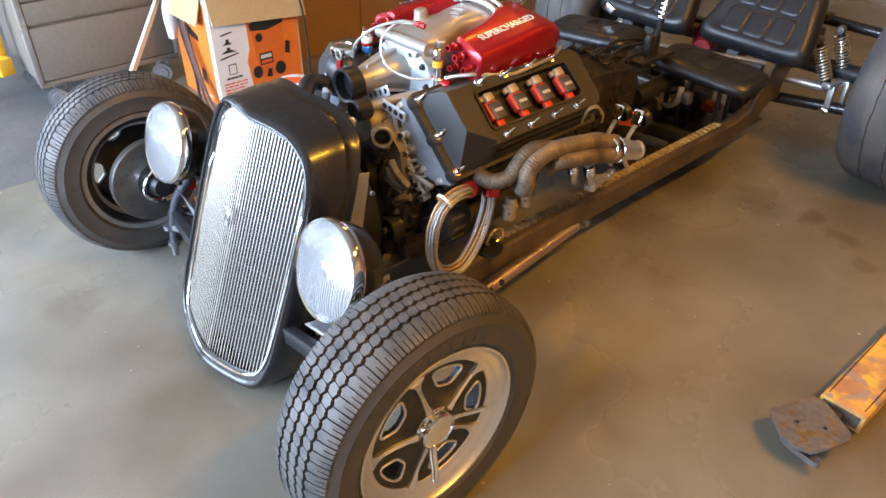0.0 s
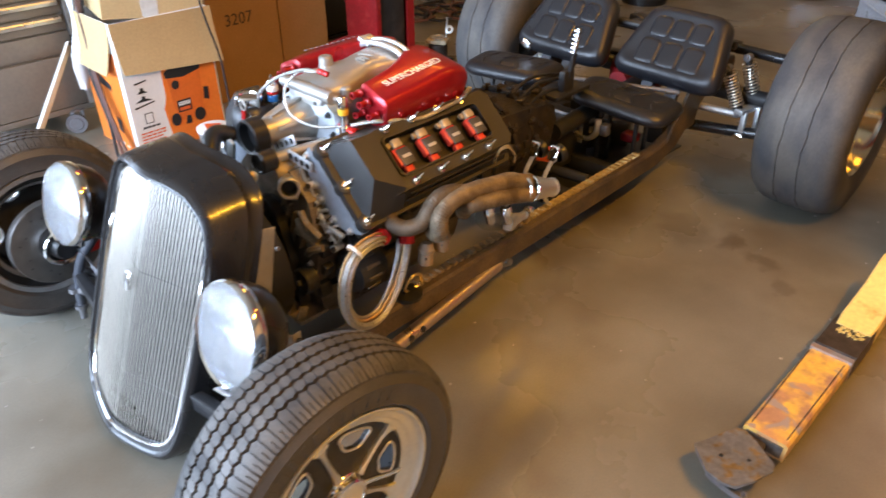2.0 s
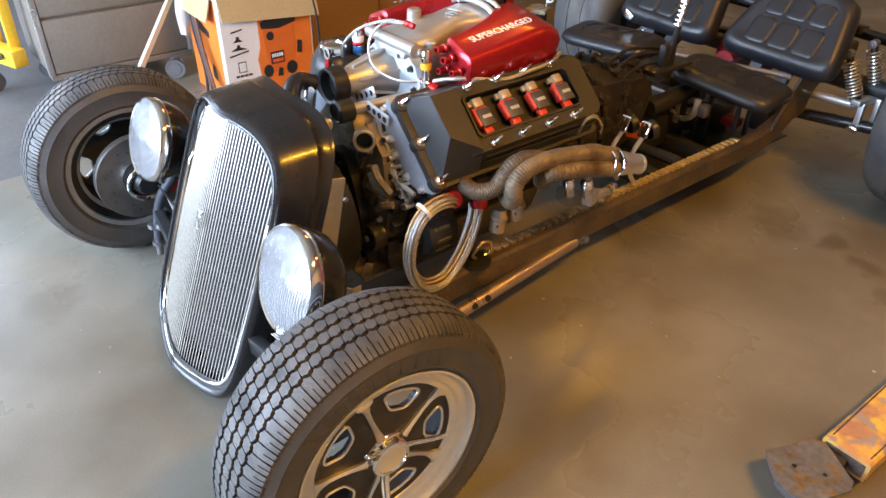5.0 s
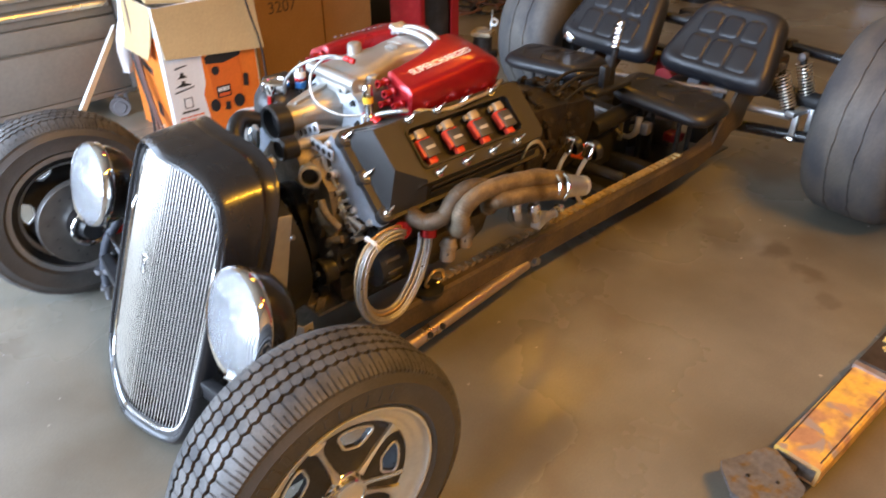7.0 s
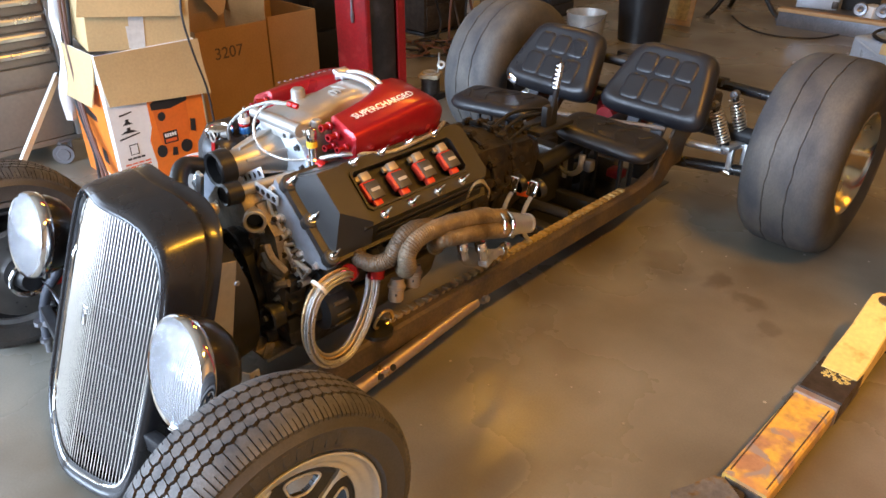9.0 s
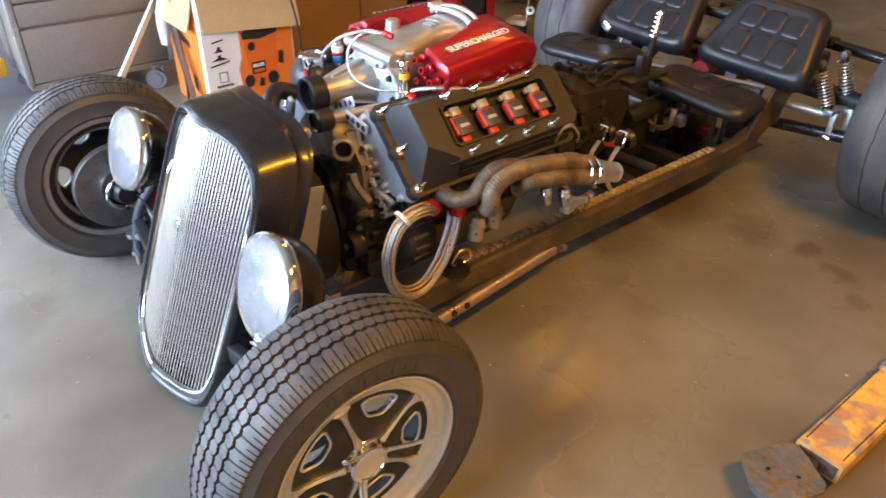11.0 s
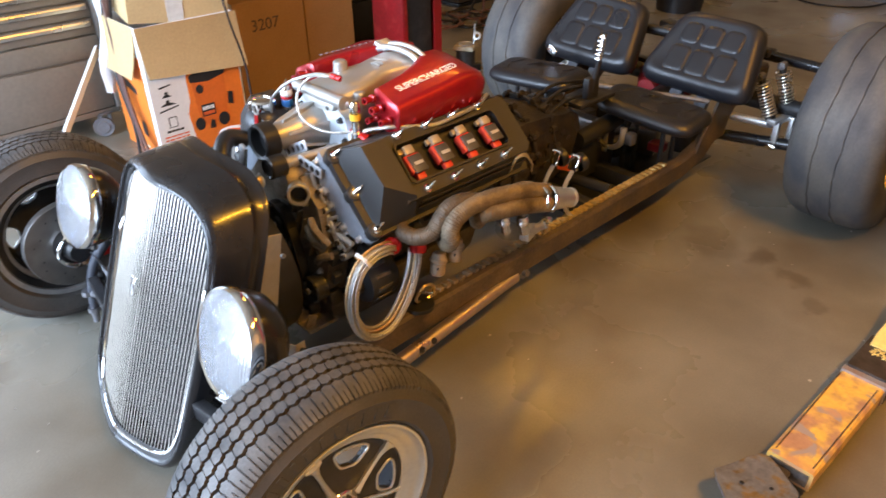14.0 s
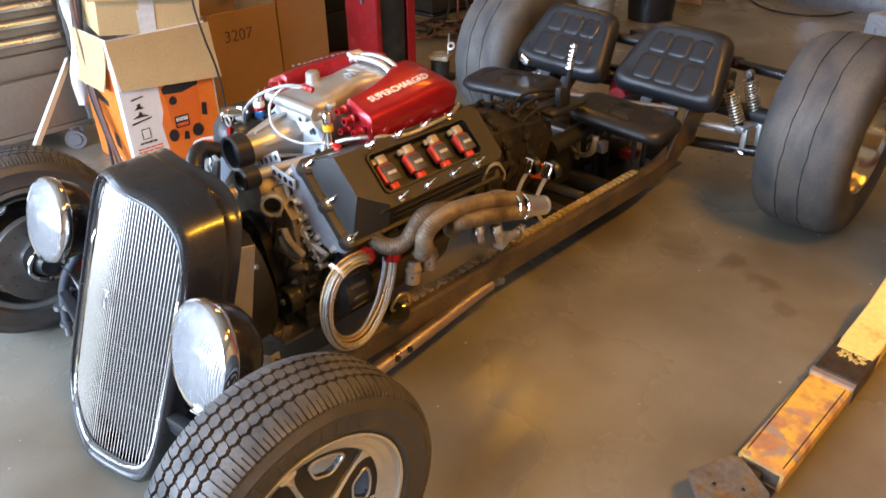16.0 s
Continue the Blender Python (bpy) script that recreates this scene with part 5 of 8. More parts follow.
# brakes, stub axles and steering parts inside both wheels
for sx in (-1, 1):
    X = lambda x, y, z: V(x * sx, y, z)
    bm = B()
    lathe(bm, X(0.60, 0, FR), (sx, 0, 0), ((0.06, 0.0), (0.062, -0.012), (0.140, -0.009), (0.142, -0.006), (0.142, 0.018), (0.06, 0.018)), 72)
    disc = P("brake_disc", bm, M_DISC, label="drilled grey steel brake disc")
    # drilling shown by dark pegs, their colour standing for the shade inside
    for k in range(24):
        a = 2 * math.pi * k / 24
        bm = B()
        r = 0.085 + 0.014 * (k % 3)
        cyl(bm, X(0.589, r * math.cos(a), FR + r * math.sin(a)), X(0.596, r * math.cos(a), FR + r * math.sin(a)), 0.0030, seg=8)
        part("drill_hole_peg", bm, M_DARK, disc)
    bm = B()
    lathe(bm, X(0.60, 0, FR), (sx, 0, 0), ((0.0, -0.075), (0.032, -0.075), (0.042, -0.05), (0.045, -0.02), (0.062, -0.012), (0.062, 0.02)), 28)
    P("wheel_hub", bm, M_DARK)
    bm = B()  # curved bright caliper bracket
    tube(bm, [X(0.575, 0.055, FR + 0.062), X(0.562, 0.0, FR + 0.055), X(0.558, -0.045, FR + 0.02), X(0.560, -0.050, FR - 0.025), X(0.572, -0.012, FR - 0.06), X(0.58, 0.04, FR - 0.062)], 0.013, 10, 5, flat=0.6)
    P("caliper_bracket", bm, M_CHROME)
    bm = B()
    box(bm, X(0.578, 0.085, FR + 0.005), (0.07, 0.06, 0.12), bevel=0.012)
    P("brake_caliper", bm, M_REDANO)
    bm = B()  # wishbones
    tube(bm, [X(0.55, 0.01, 0.20), X(0.40, 0.02, 0.17), X(0.22, 0.05, 0.16)], 0.017, 12, 4)
    tube(bm, [X(0.54, 0.02, 0.21), X(0.38, 0.14, 0.18), X(0.28, 0.20, 0.17)], 0.015, 12, 4)
    P("lower_wishbone", bm, M_BLACKSTEEL)
    bm = B()
    tube(bm, [X(0.54, 0.03, 0.40), X(0.42, 0.06, 0.39), X(0.27, 0.08, 0.38)], 0.013, 10, 4)
    P("upper_wishbone", bm, M_BLACKSTEEL)
    bm = B()  # square front crossmember stub
    box(bm, X(0.355, -0.02, 0.225), (0.22, 0.03, 0.05), Matrix.Rotation(radians(8 * sx), 3, "Z"), bevel=0.004)
    P("crossmember_end", bm, M_BLACKSTEEL)
    bm = B()  # headlight stanchion, curved down to the axle
    tube(bm, [X(0.425, 0.10, 0.40), X(0.455, 0.07, 0.36), X(0.490, 0.02, 0.28), X(0.502, -0.005, 0.20), X(0.51, -0.015, 0.12)], 0.0155, 12, 5)
    P("headlight_stanchion", bm, M_SEATPOST)
    bm = B()
    cyl(bm, X(0.515, -0.02, 0.06), X(0.51, -0.015, 0.15), 0.011, seg=12)
    lathe(bm, X(0.512, -0.018, 0.10), (0, 0, 1), ((0.0, 0.0), (0.02, 0.0), (0.02, 0.014), (0.0, 0.014)), 8)
    lathe(bm, X(0.512, -0.018, 0.165), (0, 0, 1), ((0.0, 0.0), (0.022, 0.0), (0.022, 0.016), (0.0, 0.016)), 8)
    P("stanchion_bolt", bm, M_GREYSTEEL)
    bm = B()
    tube(bm, [X(0.512, -0.015, 0.17), X(0.45, 0.0, 0.18), X(0.36, 0.02, 0.2)], 0.012, 10, 4)
    P("tie_rod", bm, M_GREYSTEEL)
    for i, (mt, dz) in enumerate(((M_YWIRE, 0.0), (M_REDINK, 0.012), (M_BLACKINK, -0.01))):
        bm = B()
        tube(bm, [X(0.42, 0.12, 0.40 + dz), X(0.39, 0.09, 0.345 + dz), X(0.35, 0.10, 0.30 + dz), X(0.31, 0.14, 0.29)], 0.0045, 6, 5)
        P("headlight_wire", bm, mt)
    for i, (mt, o) in enumerate(((M_YWIRE, 0.0), (M_GREENPAINT, 0.014), (M_ORANGEPAINT, -0.012))):
        bm = B()
        tube(bm, [X(0.40, 0.06 + o, 0.31), X(0.365, 0.045 + o, 0.27 - o), X(0.325, 0.045, 0.225 + o), X(0.315, 0.06, 0.185 + o), X(0.34, 0.09, 0.17)], 0.0045, 6, 5)
        P("headlight_wire", bm, mt)
    bm = B()  # folded chrome plate under the lamp
    rings(bm, [[X(0.302, y, 0.262), X(0.345, y + 0.010, 0.297), X(0.391, y + 0.004, 0.324), X(0.448, y, 0.341), X(0.452, y + 0.022, 0.290), X(0.400, y + 0.030, 0.244)] for y in (0.004, 0.008)])
    plate = P("lamp_plate", bm, M_GREYSTEEL, label="grey steel bracket plate with a chrome edge")
    bm = B()
    tube(bm, [X(0.302, 0.002, 0.262), X(0.350, 0.016, 0.2535), X(0.400, 0.032, 0.244)], 0.0035, 8, 3)
    part("rolled_edge", bm, M_CHROME, plate)
    if sx > 0:
        bm = B()
        spine = [V(0.40, 0.151, 0.403), V(0.425, 0.166, 0.400), V(0.400, 0.204, 0.380)]
        for p, q in zip(spine, spine[1:]):
            n = (q - p).cross(V(0, 0, 1)).normalized() * 0.0015
            rings(bm, [[c + n * k + V(0, 0, dz) for k, dz in ((-1, 0), (1, 0), (1, -0.035), (-1, -0.035))] for c in (p, q)])
        P("rail_bracket", bm, M_GALV, label="bent grey steel angle bracket")
        bm = B()
        cyl(bm, V(0.424, 0.178, 0.372), V(0.436, 0.186, 0.372), 0.012, seg=16)
        cyl(bm, V(0.436, 0.186, 0.372), V(0.440, 0.189, 0.372), 0.007, seg=6)
        P("rubber_bush", bm, M_BLACKPAINT)
    bm = B()
    rings(bm, [[X(0.225, y, 0.205), X(0.285, y, 0.190), X(0.275, y + 0.02, 0.150), X(0.245, y + 0.012, 0.172)] for y in (0.040, 0.046)])
    P("wire_clip_plate", bm, M_CHROME)
    bm = B()
    tube(bm, [X(0.43, 0.10, 0.395), X(0.40, 0.115, 0.375), X(0.36, 0.13, 0.36)], 0.008, 8, 4)
    P("plug_bracket", bm, M_BRASS)


# ---------------------------------------------------------------- rear wheels
def rear_wheel(m, label):
    bm = B()
    h = RW / 2
    lathe(bm, (0, 0, 0), (1, 0, 0), ((0.196, -h + 0.02), (0.206, -h + 0.014), (0.206, -h + 0.022), (0.18, -0.10), (0.18, 0.10), (0.206, h - 0.022), (0.206, h - 0.012), (0.2, h - 0.010), (0.190, h - 0.03), (0.182, 0.08), (0.172, 0.03), (0.165, 0.0), (0.06, -0.01), (0.0, -0.01)), 64)
    w = part("rear_wheel", bm, M_GOLD, car, label, m=m)
    bm = B()
    prof = [(0.19, -0.12), (0.205, -h + 0.014), (0.25, -h - 0.002), (0.31, -h - 0.002), (0.350, -h + 0.010), (0.368, -h + 0.030), (0.380, -h + 0.058)]
    grooves = (-0.045, 0.04)
    top = []
    for gx in grooves:
        top += [(0.385, gx - 0.003), (0.380, gx - 0.001), (0.380, gx + 0.001), (0.385, gx + 0.003)]
    prof = prof + top + [(r, -x) for r, x in reversed(prof)]
    lathe(bm, (0, 0, 0), (1, 0, 0), prof, 180)
    for v in bm.verts:  # slightly wavy worn tread
        rr = math.hypot(v.co.y, v.co.z)
        if rr > 0.36:
            v.co.x += 0.006 * noise.noise(V(v.co.x * 3, v.co.y * 16, v.co.z * 16)) + 0.003 * noise.noise(V(v.co.x * 3, v.co.y * 50, v.co.z * 50))
    part("tyre", bm, M_SLICK, w, "wide worn grey black slick tyre")
    bm = B()
    lathe(bm, (0, 0, 0), (1, 0, 0), ((0.0, 0.03), (0.035, 0.028), (0.045, 0.0), (0.075, -0.012)), 28)
    part("hub_cap", bm, M_CHROME, w)
    bm = B()
    lathe(bm, (0, 0, 0), (1, 0, 0), ((0.05, -0.150), (0.150, -0.145), (0.176, -0.120), (0.178, -0.040), (0.10, -0.030), (0.05, -0.030)), 48)
    part("brake_drum", bm, M_BLACKSTEEL, w, "black brake drum behind the spokes")
    for i in range(5):
        q = Matrix.Rotation(radians(72 * i), 3, "X")
        bm = B()
        tube(bm, [q @ V(0.0, 0.04, 0), q @ V(0.02, 0.11, 0), q @ V(0.06, 0.176, 0)], lambda t: 0.022 - 0.006 * t, 10, 4, flat=0.6)
        part("spoke", bm, M_GOLD, w)
    return w


rear_near = rear_wheel(pose(RX, RY, RR), "wide rear slick on a gold tinted alloy rim")
rear_far = copy_thing(rear_near, pose(-0.765, RY + 0.04, RR, 0, 0, 180))
rear_far.parent = car

# ---------------------------------------------------------------- grille and shell
def gy(z):
    """The front ridge of the grille at height z."""
    return -0.026 + 0.393 * (z - 0.451)


half = [(0.0, 0.706), (0.05, 0.706), (0.105, 0.702), (0.150, 0.692), (0.188, 0.672), (0.215, 0.645), (0.231, 0.605), (0.240, 0.555), (0.245, 0.50), (0.2485, 0.43), (0.2485, 0.335), (0.2460, 0.245), (0.2435, 0.180), (0.2370, 0.132), (0.222, 0.092), (0.195, 0.069), (0.15, 0.058), (0.10, 0.055), (0.05, 0.054), (0.0, 0.055)]
ring = half + [(-x, z) for x, z in reversed(half[1:-1])]


def rounded(loop, k=3):
    """A closed outline drawn through the given corners as a smooth curve."""
    out = []
    n = len(loop)
    for i in range(n):
        a, b, c, d = (Vector(loop[(i + j) % n]) for j in (-1, 0, 1, 2))
        for s in range(k):
            t = s / k
            out.append(0.5 * (2 * b + (c - a) * t + (2 * a - 5 * b + 4 * c - d) * t * t + (3 * b - a - 3 * c + d) * t ** 3))
    return out


outline = rounded(ring)
normals = []
for i in range(len(outline)):
    t = outline[(i + 1) % len(outline)] - outline[i - 1]
    normals.append(Vector((-t.y, t.x)).normalized())
if normals[0].y < 0:
    normals = [-v for v in normals]
for _ in range(6):
    normals = [(normals[i - 1] + normals[i] * 2 + normals[(i + 1) % len(normals)]).normalized() for i in range(len(normals))]


def sweep(x):
    """How far the grille falls back from its rounded ridge at a distance x."""
    return 0.248 * (math.hypot(x, 0.05) - 0.0055)


def shell_ring(grow, back):
    """The shell swells quickly from the grille edge, then only a little towards the back."""
    out = []
    g = min(grow, 0.026) * 0.85 + max(0.0, grow - 0.026) * 0.22
    for p, d in zip(outline, normals):
        up = max(0.0, d.y)
        lift = 1.0 if d.y > 0 else 1.0 - 0.62 * d.y
        out.append(V(p.x + d.x * g, gy(p.y) + 0.248 * (math.hypot(p.x, max(0.05, min(0.09, grow * 2.2))) - 0.0055) + back * 0.76 * (0.80 + 0.2 * up), p.y + d.y * g * lift))
    return out


bm = B()
spec = ((-0.014, 0.014), (-0.008, 0.004), (0.001, -0.004), (0.005, -0.005), (0.007, -0.014), (0.011, -0.0195), (0.015, -0.0195), (0.019, -0.014), (0.0215, -0.008), (0.025, -0.005), (0.034, 0.012), (0.048, 0.042), (0.058, 0.085), (0.062, 0.120), (0.063, 0.136), (0.066, 0.141), (0.066, 0.147), (0.054, 0.152), (0.051, 0.160), (0.052, 0.186), (0.062, 0.196), (0.068, 0.202), (0.068, 0.208), (0.052, 0.208), (0.044, 0.19))
rings(bm, [shell_ring(g, b) for g, b in spec], True, False, False)
shell = P("grille_shell", bm, M_BLACKPAINT, label="satin black pressed steel grille shell", smooth=60)
bm = B()
path = [V(x * 0.958, gy(z) + sweep(x) + 0.002, z - 0.006 * (1 if z > 0.5 else -1)) for x, z in outline]
tube(bm, path + [path[0]], 0.0044, 10, 1)
P("grille_surround", bm, M_CHROME)
bm = B()
rings(bm, [[V(x * 0.97, gy(z) + 0.085, z) for x, z in ring], [V(x * 0.97, gy(z) + 0.13, z) for x, z in ring]])
P("radiator_core", bm, M_CORE)


def opening(x):
    """Top and bottom of the grille opening at a distance x from the ridge."""
    up = lo = None
    x = abs(x)
    for (xa, za), (xb, zb) in zip(half, half[1:]):
        if min(xa, xb) <= x <= max(xa, xb) and xa != xb:
            z = za + (zb - za) * (x - xa) / (xb - xa)
            if z > 0.4:
                up = z if up is None else up
            else:
                lo = z
    return up, lo


bars = 20
for i in range(-bars, bars + 1):
    x = i * 0.233 / bars
    up, lo = opening(x)
    if up is None or lo is None:
        continue
    bm = B()
    w = 0.0020 if i else 0.0033
    a, b = V(x, gy(up) + sweep(x) + 0.008, up - 0.004), V(x, gy(lo) + sweep(x) + 0.008, lo + 0.004)
    arc = [V(w * math.cos(q), -0.0016 * math.sin(q), 0) for q in np.linspace(0, math.pi, 9)]
    rings(bm, [[p + v for v in arc] for p in (a, a * 0.5 + b * 0.5, b)])
    P("grille_bar", bm, M_GRILLE, smooth=60)
for z in (0.20, 0.335, 0.47):
    for sx in (-1, 1):
        bm = B()
        tube(bm, [V(0.0, gy(z) + 0.022, z), V(0.12 * sx, gy(z) + sweep(0.12) + 0.022, z), V(0.235 * sx, gy(z) + sweep(0.235) + 0.022, z)], 0.0022, 6, 2)
        P("grille_stay", bm, M_DARK)
bm = B()  # small emblem on the ridge
box(bm, (0, gy(0.452) - 0.001, 0.452), (0.018, 0.008, 0.045), Matrix.Rotation(radians(-21), 3, "X"), bevel=0.003)
box(bm, (0.004, gy(0.475) - 0.003, 0.475), (0.026, 0.007, 0.012), Matrix.Rotation(radians(-21), 3, "X"), bevel=0.003)
P("grille_emblem", bm, M_CHROME)
for sx in (-1, 1):
    for z in (0.56, 0.30):
        bm = B()
        p = V(0.298 * sx, gy(z) + sweep(0.25) + 0.158, z)
        lathe(bm, p, (sx, 0, 0), ((0.0, 0.006), (0.006, 0.005), (0.007, 0.0)), 10)
        P("shell_screw", bm, M_GREYSTEEL)
    bm = B()
    box(bm, (0.235 * sx, 0.200, 0.36), (0.004, 0.060, 0.46), Matrix.Rotation(radians(-12), 3, "X"), bevel=0.001, seg=1)
    P("radiator_side_plate", bm, M_TANPLATE)
bm = B()
lathe(bm, (0.155, 0.265, 0.692), (0.75, 0.3, 0.25), ((0.012, -0.05), (0.012, 0.0), (0.0155, 0.002), (0.0165, 0.018), (0.0145, 0.026), (0.008, 0.030), (0.0, 0.031)), 22)
P("radiator_cap", bm, M_BRASS)


# ---------------------------------------------------------------- headlights
def headlight(sx):
    c = V(0.431 * sx, 0.002, 0.503)
    k = 0.845
    lt = lambda bm, prof, seg=56: lathe(bm, c, (0, 1, 0), [(r * k, h) for r, h in prof], seg)
    bm = B()
    lt(bm, ((0.136, 0.012), (0.138, 0.024), (0.135, 0.050), (0.122, 0.080), (0.094, 0.106), (0.05, 0.124), (0.02, 0.129), (0.0, 0.130)))
    tilt = Matrix.Translation(c) @ Matrix.Rotation(radians(-2 * sx), 4, "Z") @ Matrix.Rotation(radians(-19), 4, "X") @ Matrix.Translation(-c)
    h = P("headlight", bm, M_BLACKPAINT, label="black bucket headlight with a chrome bezel", m=tilt)
    bm = B()
    lt(bm, ((0.134, -0.002), (0.140, -0.008), (0.145, -0.003), (0.1475, 0.006), (0.1468, 0.018), (0.143, 0.024), (0.137, 0.024), (0.136, 0.014)), 64)
    part("bezel", bm, M_CHROME, h, "polished chrome bezel ring")
    bm = B()
    lt(bm, ((0.137, 0.000), (0.130, -0.008), (0.11, -0.016), (0.08, -0.023), (0.045, -0.0275), (0.0, -0.029), (0.0, -0.026), (0.045, -0.0245), (0.08, -0.020), (0.11, -0.013), (0.130, -0.005), (0.136, 0.002)))
    ln = part("lens", bm, M_LENS, h, "clear fluted glass lens")
    for dx in np.linspace(-0.106, 0.106, 27):
        bm = B()
        hh = math.sqrt(0.125 ** 2 - dx * dx) * k
        pts = []
        for u in np.linspace(-1, 1, 9):
            r2 = math.hypot(dx, hh * u)
            pts.append(c + V(dx, -0.029 + 0.029 * (r2 / 0.137) ** 2.2 + 0.0035, hh * u))
        tube(bm, pts, 0.0009, 5, 1)
        part("flute", bm, M_LENS, ln)
    bm = B()
    lt(bm, ((0.134, 0.006), (0.118, 0.03), (0.085, 0.062), (0.04, 0.082), (0.0, 0.088)))
    part("reflector", bm, M_REFLECT, h, "bright mirror reflector bowl")
    bm = B()
    lathe(bm, c + V(0, 0.06, 0), (0, -1, 0), ((0.022, 0.0), (0.024, 0.03), (0.016, 0.048), (0.0, 0.052)), 20)
    part("bulb_shield", bm, M_CHROME, h)
    bm = B()
    tube(bm, [c + V(0, 0.06, -0.100), c + V(0.0, 0.06, -0.135)], 0.012, 10, 1)
    part("mount_stud", bm, M_CHROME, h)
    return h


for sx in (-1, 1):
    headlight(sx)
bm = B()  # bracket and plug under the near lamp
box(bm, (0.46, 0.13, 0.385), (0.05, 0.07, 0.006), bevel=0.002)
box(bm, (0.435, 0.13, 0.365), (0.004, 0.07, 0.045), bevel=0.001)
P("headlight_bracket", bm, M_GREYSTEEL)

# ---------------------------------------------------------------- frame
for sx in (-1, 1):
    bm = B()
    prof = [(0.315, 0.160), (0.365, 0.160), (0.365, 0.228), (0.358, 0.238), (0.322, 0.238), (0.315, 0.228)]
    stations = [(0.10, -0.01, 0.03), (0.45, 0.0, 0.0), (1.2, 0.0, 0.0), (2.05, -0.005, 0.0), (2.20, -0.005, 0.035), (2.30, -0.005, 0.11), (2.40, -0.005, 0.20), (2.52, -0.005, 0.25), (2.66, -0.005, 0.255)]
    rings(bm, [[V((x + dx) * sx, y, z + dz) for x, z in prof] for y, dx, dz in stations])
    P("frame_rail", bm, M_FRAME, label="bare brown steel box section frame rail", smooth=25)
    # serrated strip along the top of the rail
    for y0, y1, mt, nm in ((0.55, 1.19, M_DULLSTRIP, "dull painted serrated strip"), (1.195, 1.93, M_YSTRIP, "bright yellow plated serrated strip")):
        bm = B()
        y = y0
        while y < y1:
            q = [V(0.312 * sx, y, 0.2385), V(0.340 * sx, y + 0.006, 0.2385), V(0.340 * sx, y + 0.022, 0.2385), V(0.312 * sx, y + 0.016, 0.2385)]
            rings(bm, [q, [p + V(0, 0.004, 0.010) for p in q]])
            y += 0.030
        box(bm, (0.3165 * sx, (y0 + y1) / 2, 0.2415), (0.009, y1 - y0, 0.007))
        P("serrated_strip", bm, mt, label=nm, smooth=0)
    # braided panhard style link with two lightening holes
    bm = B()
    tube(bm, [V(0.420 * sx, 0.44, 0.155), V(0.402 * sx, 0.60, 0.154), V(0.352 * sx, 1.03, 0.150)], 0.0215, 18, 1)
    link_rod = P("radius_rod", bm, M_RODSTEEL, label="polished steel radius rod with lightening holes")
    # dark discs on the solid rod paint the shade of its lightening holes
    for k in range(2):
        p = V((0.402 + 0.006 * k) * sx, 0.605 - 0.052 * k, 0.154)
        bm = B()
        lathe(bm, p + V(0.0190 * sx, 0, 0.0075), (sx, -0.1, 0.4), ((0.0, 0.0028), (0.008, 0.0028), (0.0098, 0.0036), (0.0102, 0.0)), 16)
        part("rod_hole_disc", bm, M_DARK, link_rod)
    bm = B()
    lathe(bm, (0.352 * sx, 1.062, 0.152), (sx, 0, 0.2), ((0.0, -0.03), (0.013, -0.03), (0.013, -0.012), (0.021, -0.01), (0.021, 0.012), (0.012, 0.014), (0.012, 0.03), (0.0, 0.032)), 18)
    part("rod_end", bm, M_GREYSTEEL, link_rod)
for y, z, t in ((0.16, 0.20, 0.06), (1.50, 0.20, 0.05), (1.86, 0.165, 0.05), (2.55, 0.40, 0.05)):
    bm = B()
    box(bm, (0, y, z), (0.628, t, t * 1.2), bevel=0.004)
    P("crossmember", bm, M_BLACKSTEEL)
bm = B()
tube(bm, [V(0.315, 1.56, 0.20), V(0.20, 1.44, 0.21), V(0.05, 1.40, 0.22)], 0.020, 10, 3)
P("crossmember_tube", bm, M_BLACKSTEEL)
bm = B()
box(bm, (0, 1.95, 0.128), (0.62, 0.86, 0.008), bevel=0.002)
P("floor_pan", bm, M_DARK)
bm = B()
box(bm, (-0.02, 1.70, 0.25), (0.20, 0.52, 0.19), bevel=0.012)
P("tunnel", bm, M_BLACKSTEEL, label="black transmission tunnel box")


# ---------------------------------------------------------------- engine
bm = B()
box(bm, (0, 0.77, 0.40), (0.30, 0.56, 0.26), bevel=0.02)
P("engine_block", bm, M_CASTDARK, label="cast alloy engine block")
bm = B()
rings(bm, [[V(x, y, z) for x, y in pts] for z, pts in (
    (0.275, ((-0.17, 0.43), (0.17, 0.43), (0.19, 0.50), (0.17, 1.04), (-0.17, 1.04), (-0.19, 0.50))),
    (0.20, ((-0.17, 0.44), (0.17, 0.44), (0.18, 0.50), (0.16, 1.02), (-0.16, 1.02), (-0.18, 0.50))),
    (0.13, ((-0.12, 0.50), (0.12, 0.50), (0.13, 0.55), (0.12, 0.98), (-0.12, 0.98), (-0.13, 0.55))))])
P("oil_pan", bm, M_CASTDARK, smooth=30)
bm = B()
box(bm, (0, 0.405, 0.185), (0.34, 0.10, 0.012), bevel=0.003)
pan_flange = P("pan_flange", bm, M_CASTBROWN)
for k in range(9):
    bm = B()
    box(bm, (-0.15 + 0.0375 * k, 0.375, 0.205), (0.006, 0.03, 0.045), Matrix.Rotation(radians(-25), 3, "X"), bevel=0.001, seg=1)
    part("rib", bm, M_CASTBROWN, pan_flange)


def bank(sx):
    """s runs outwards and down across the head, n away from the crank."""
    r = math.sqrt(0.5)
    return Matrix(((r * sx, 0, r * sx, 0), (0, 1, 0, 0), (-r, 0, r, 0), (0, 0, 0, 1)))


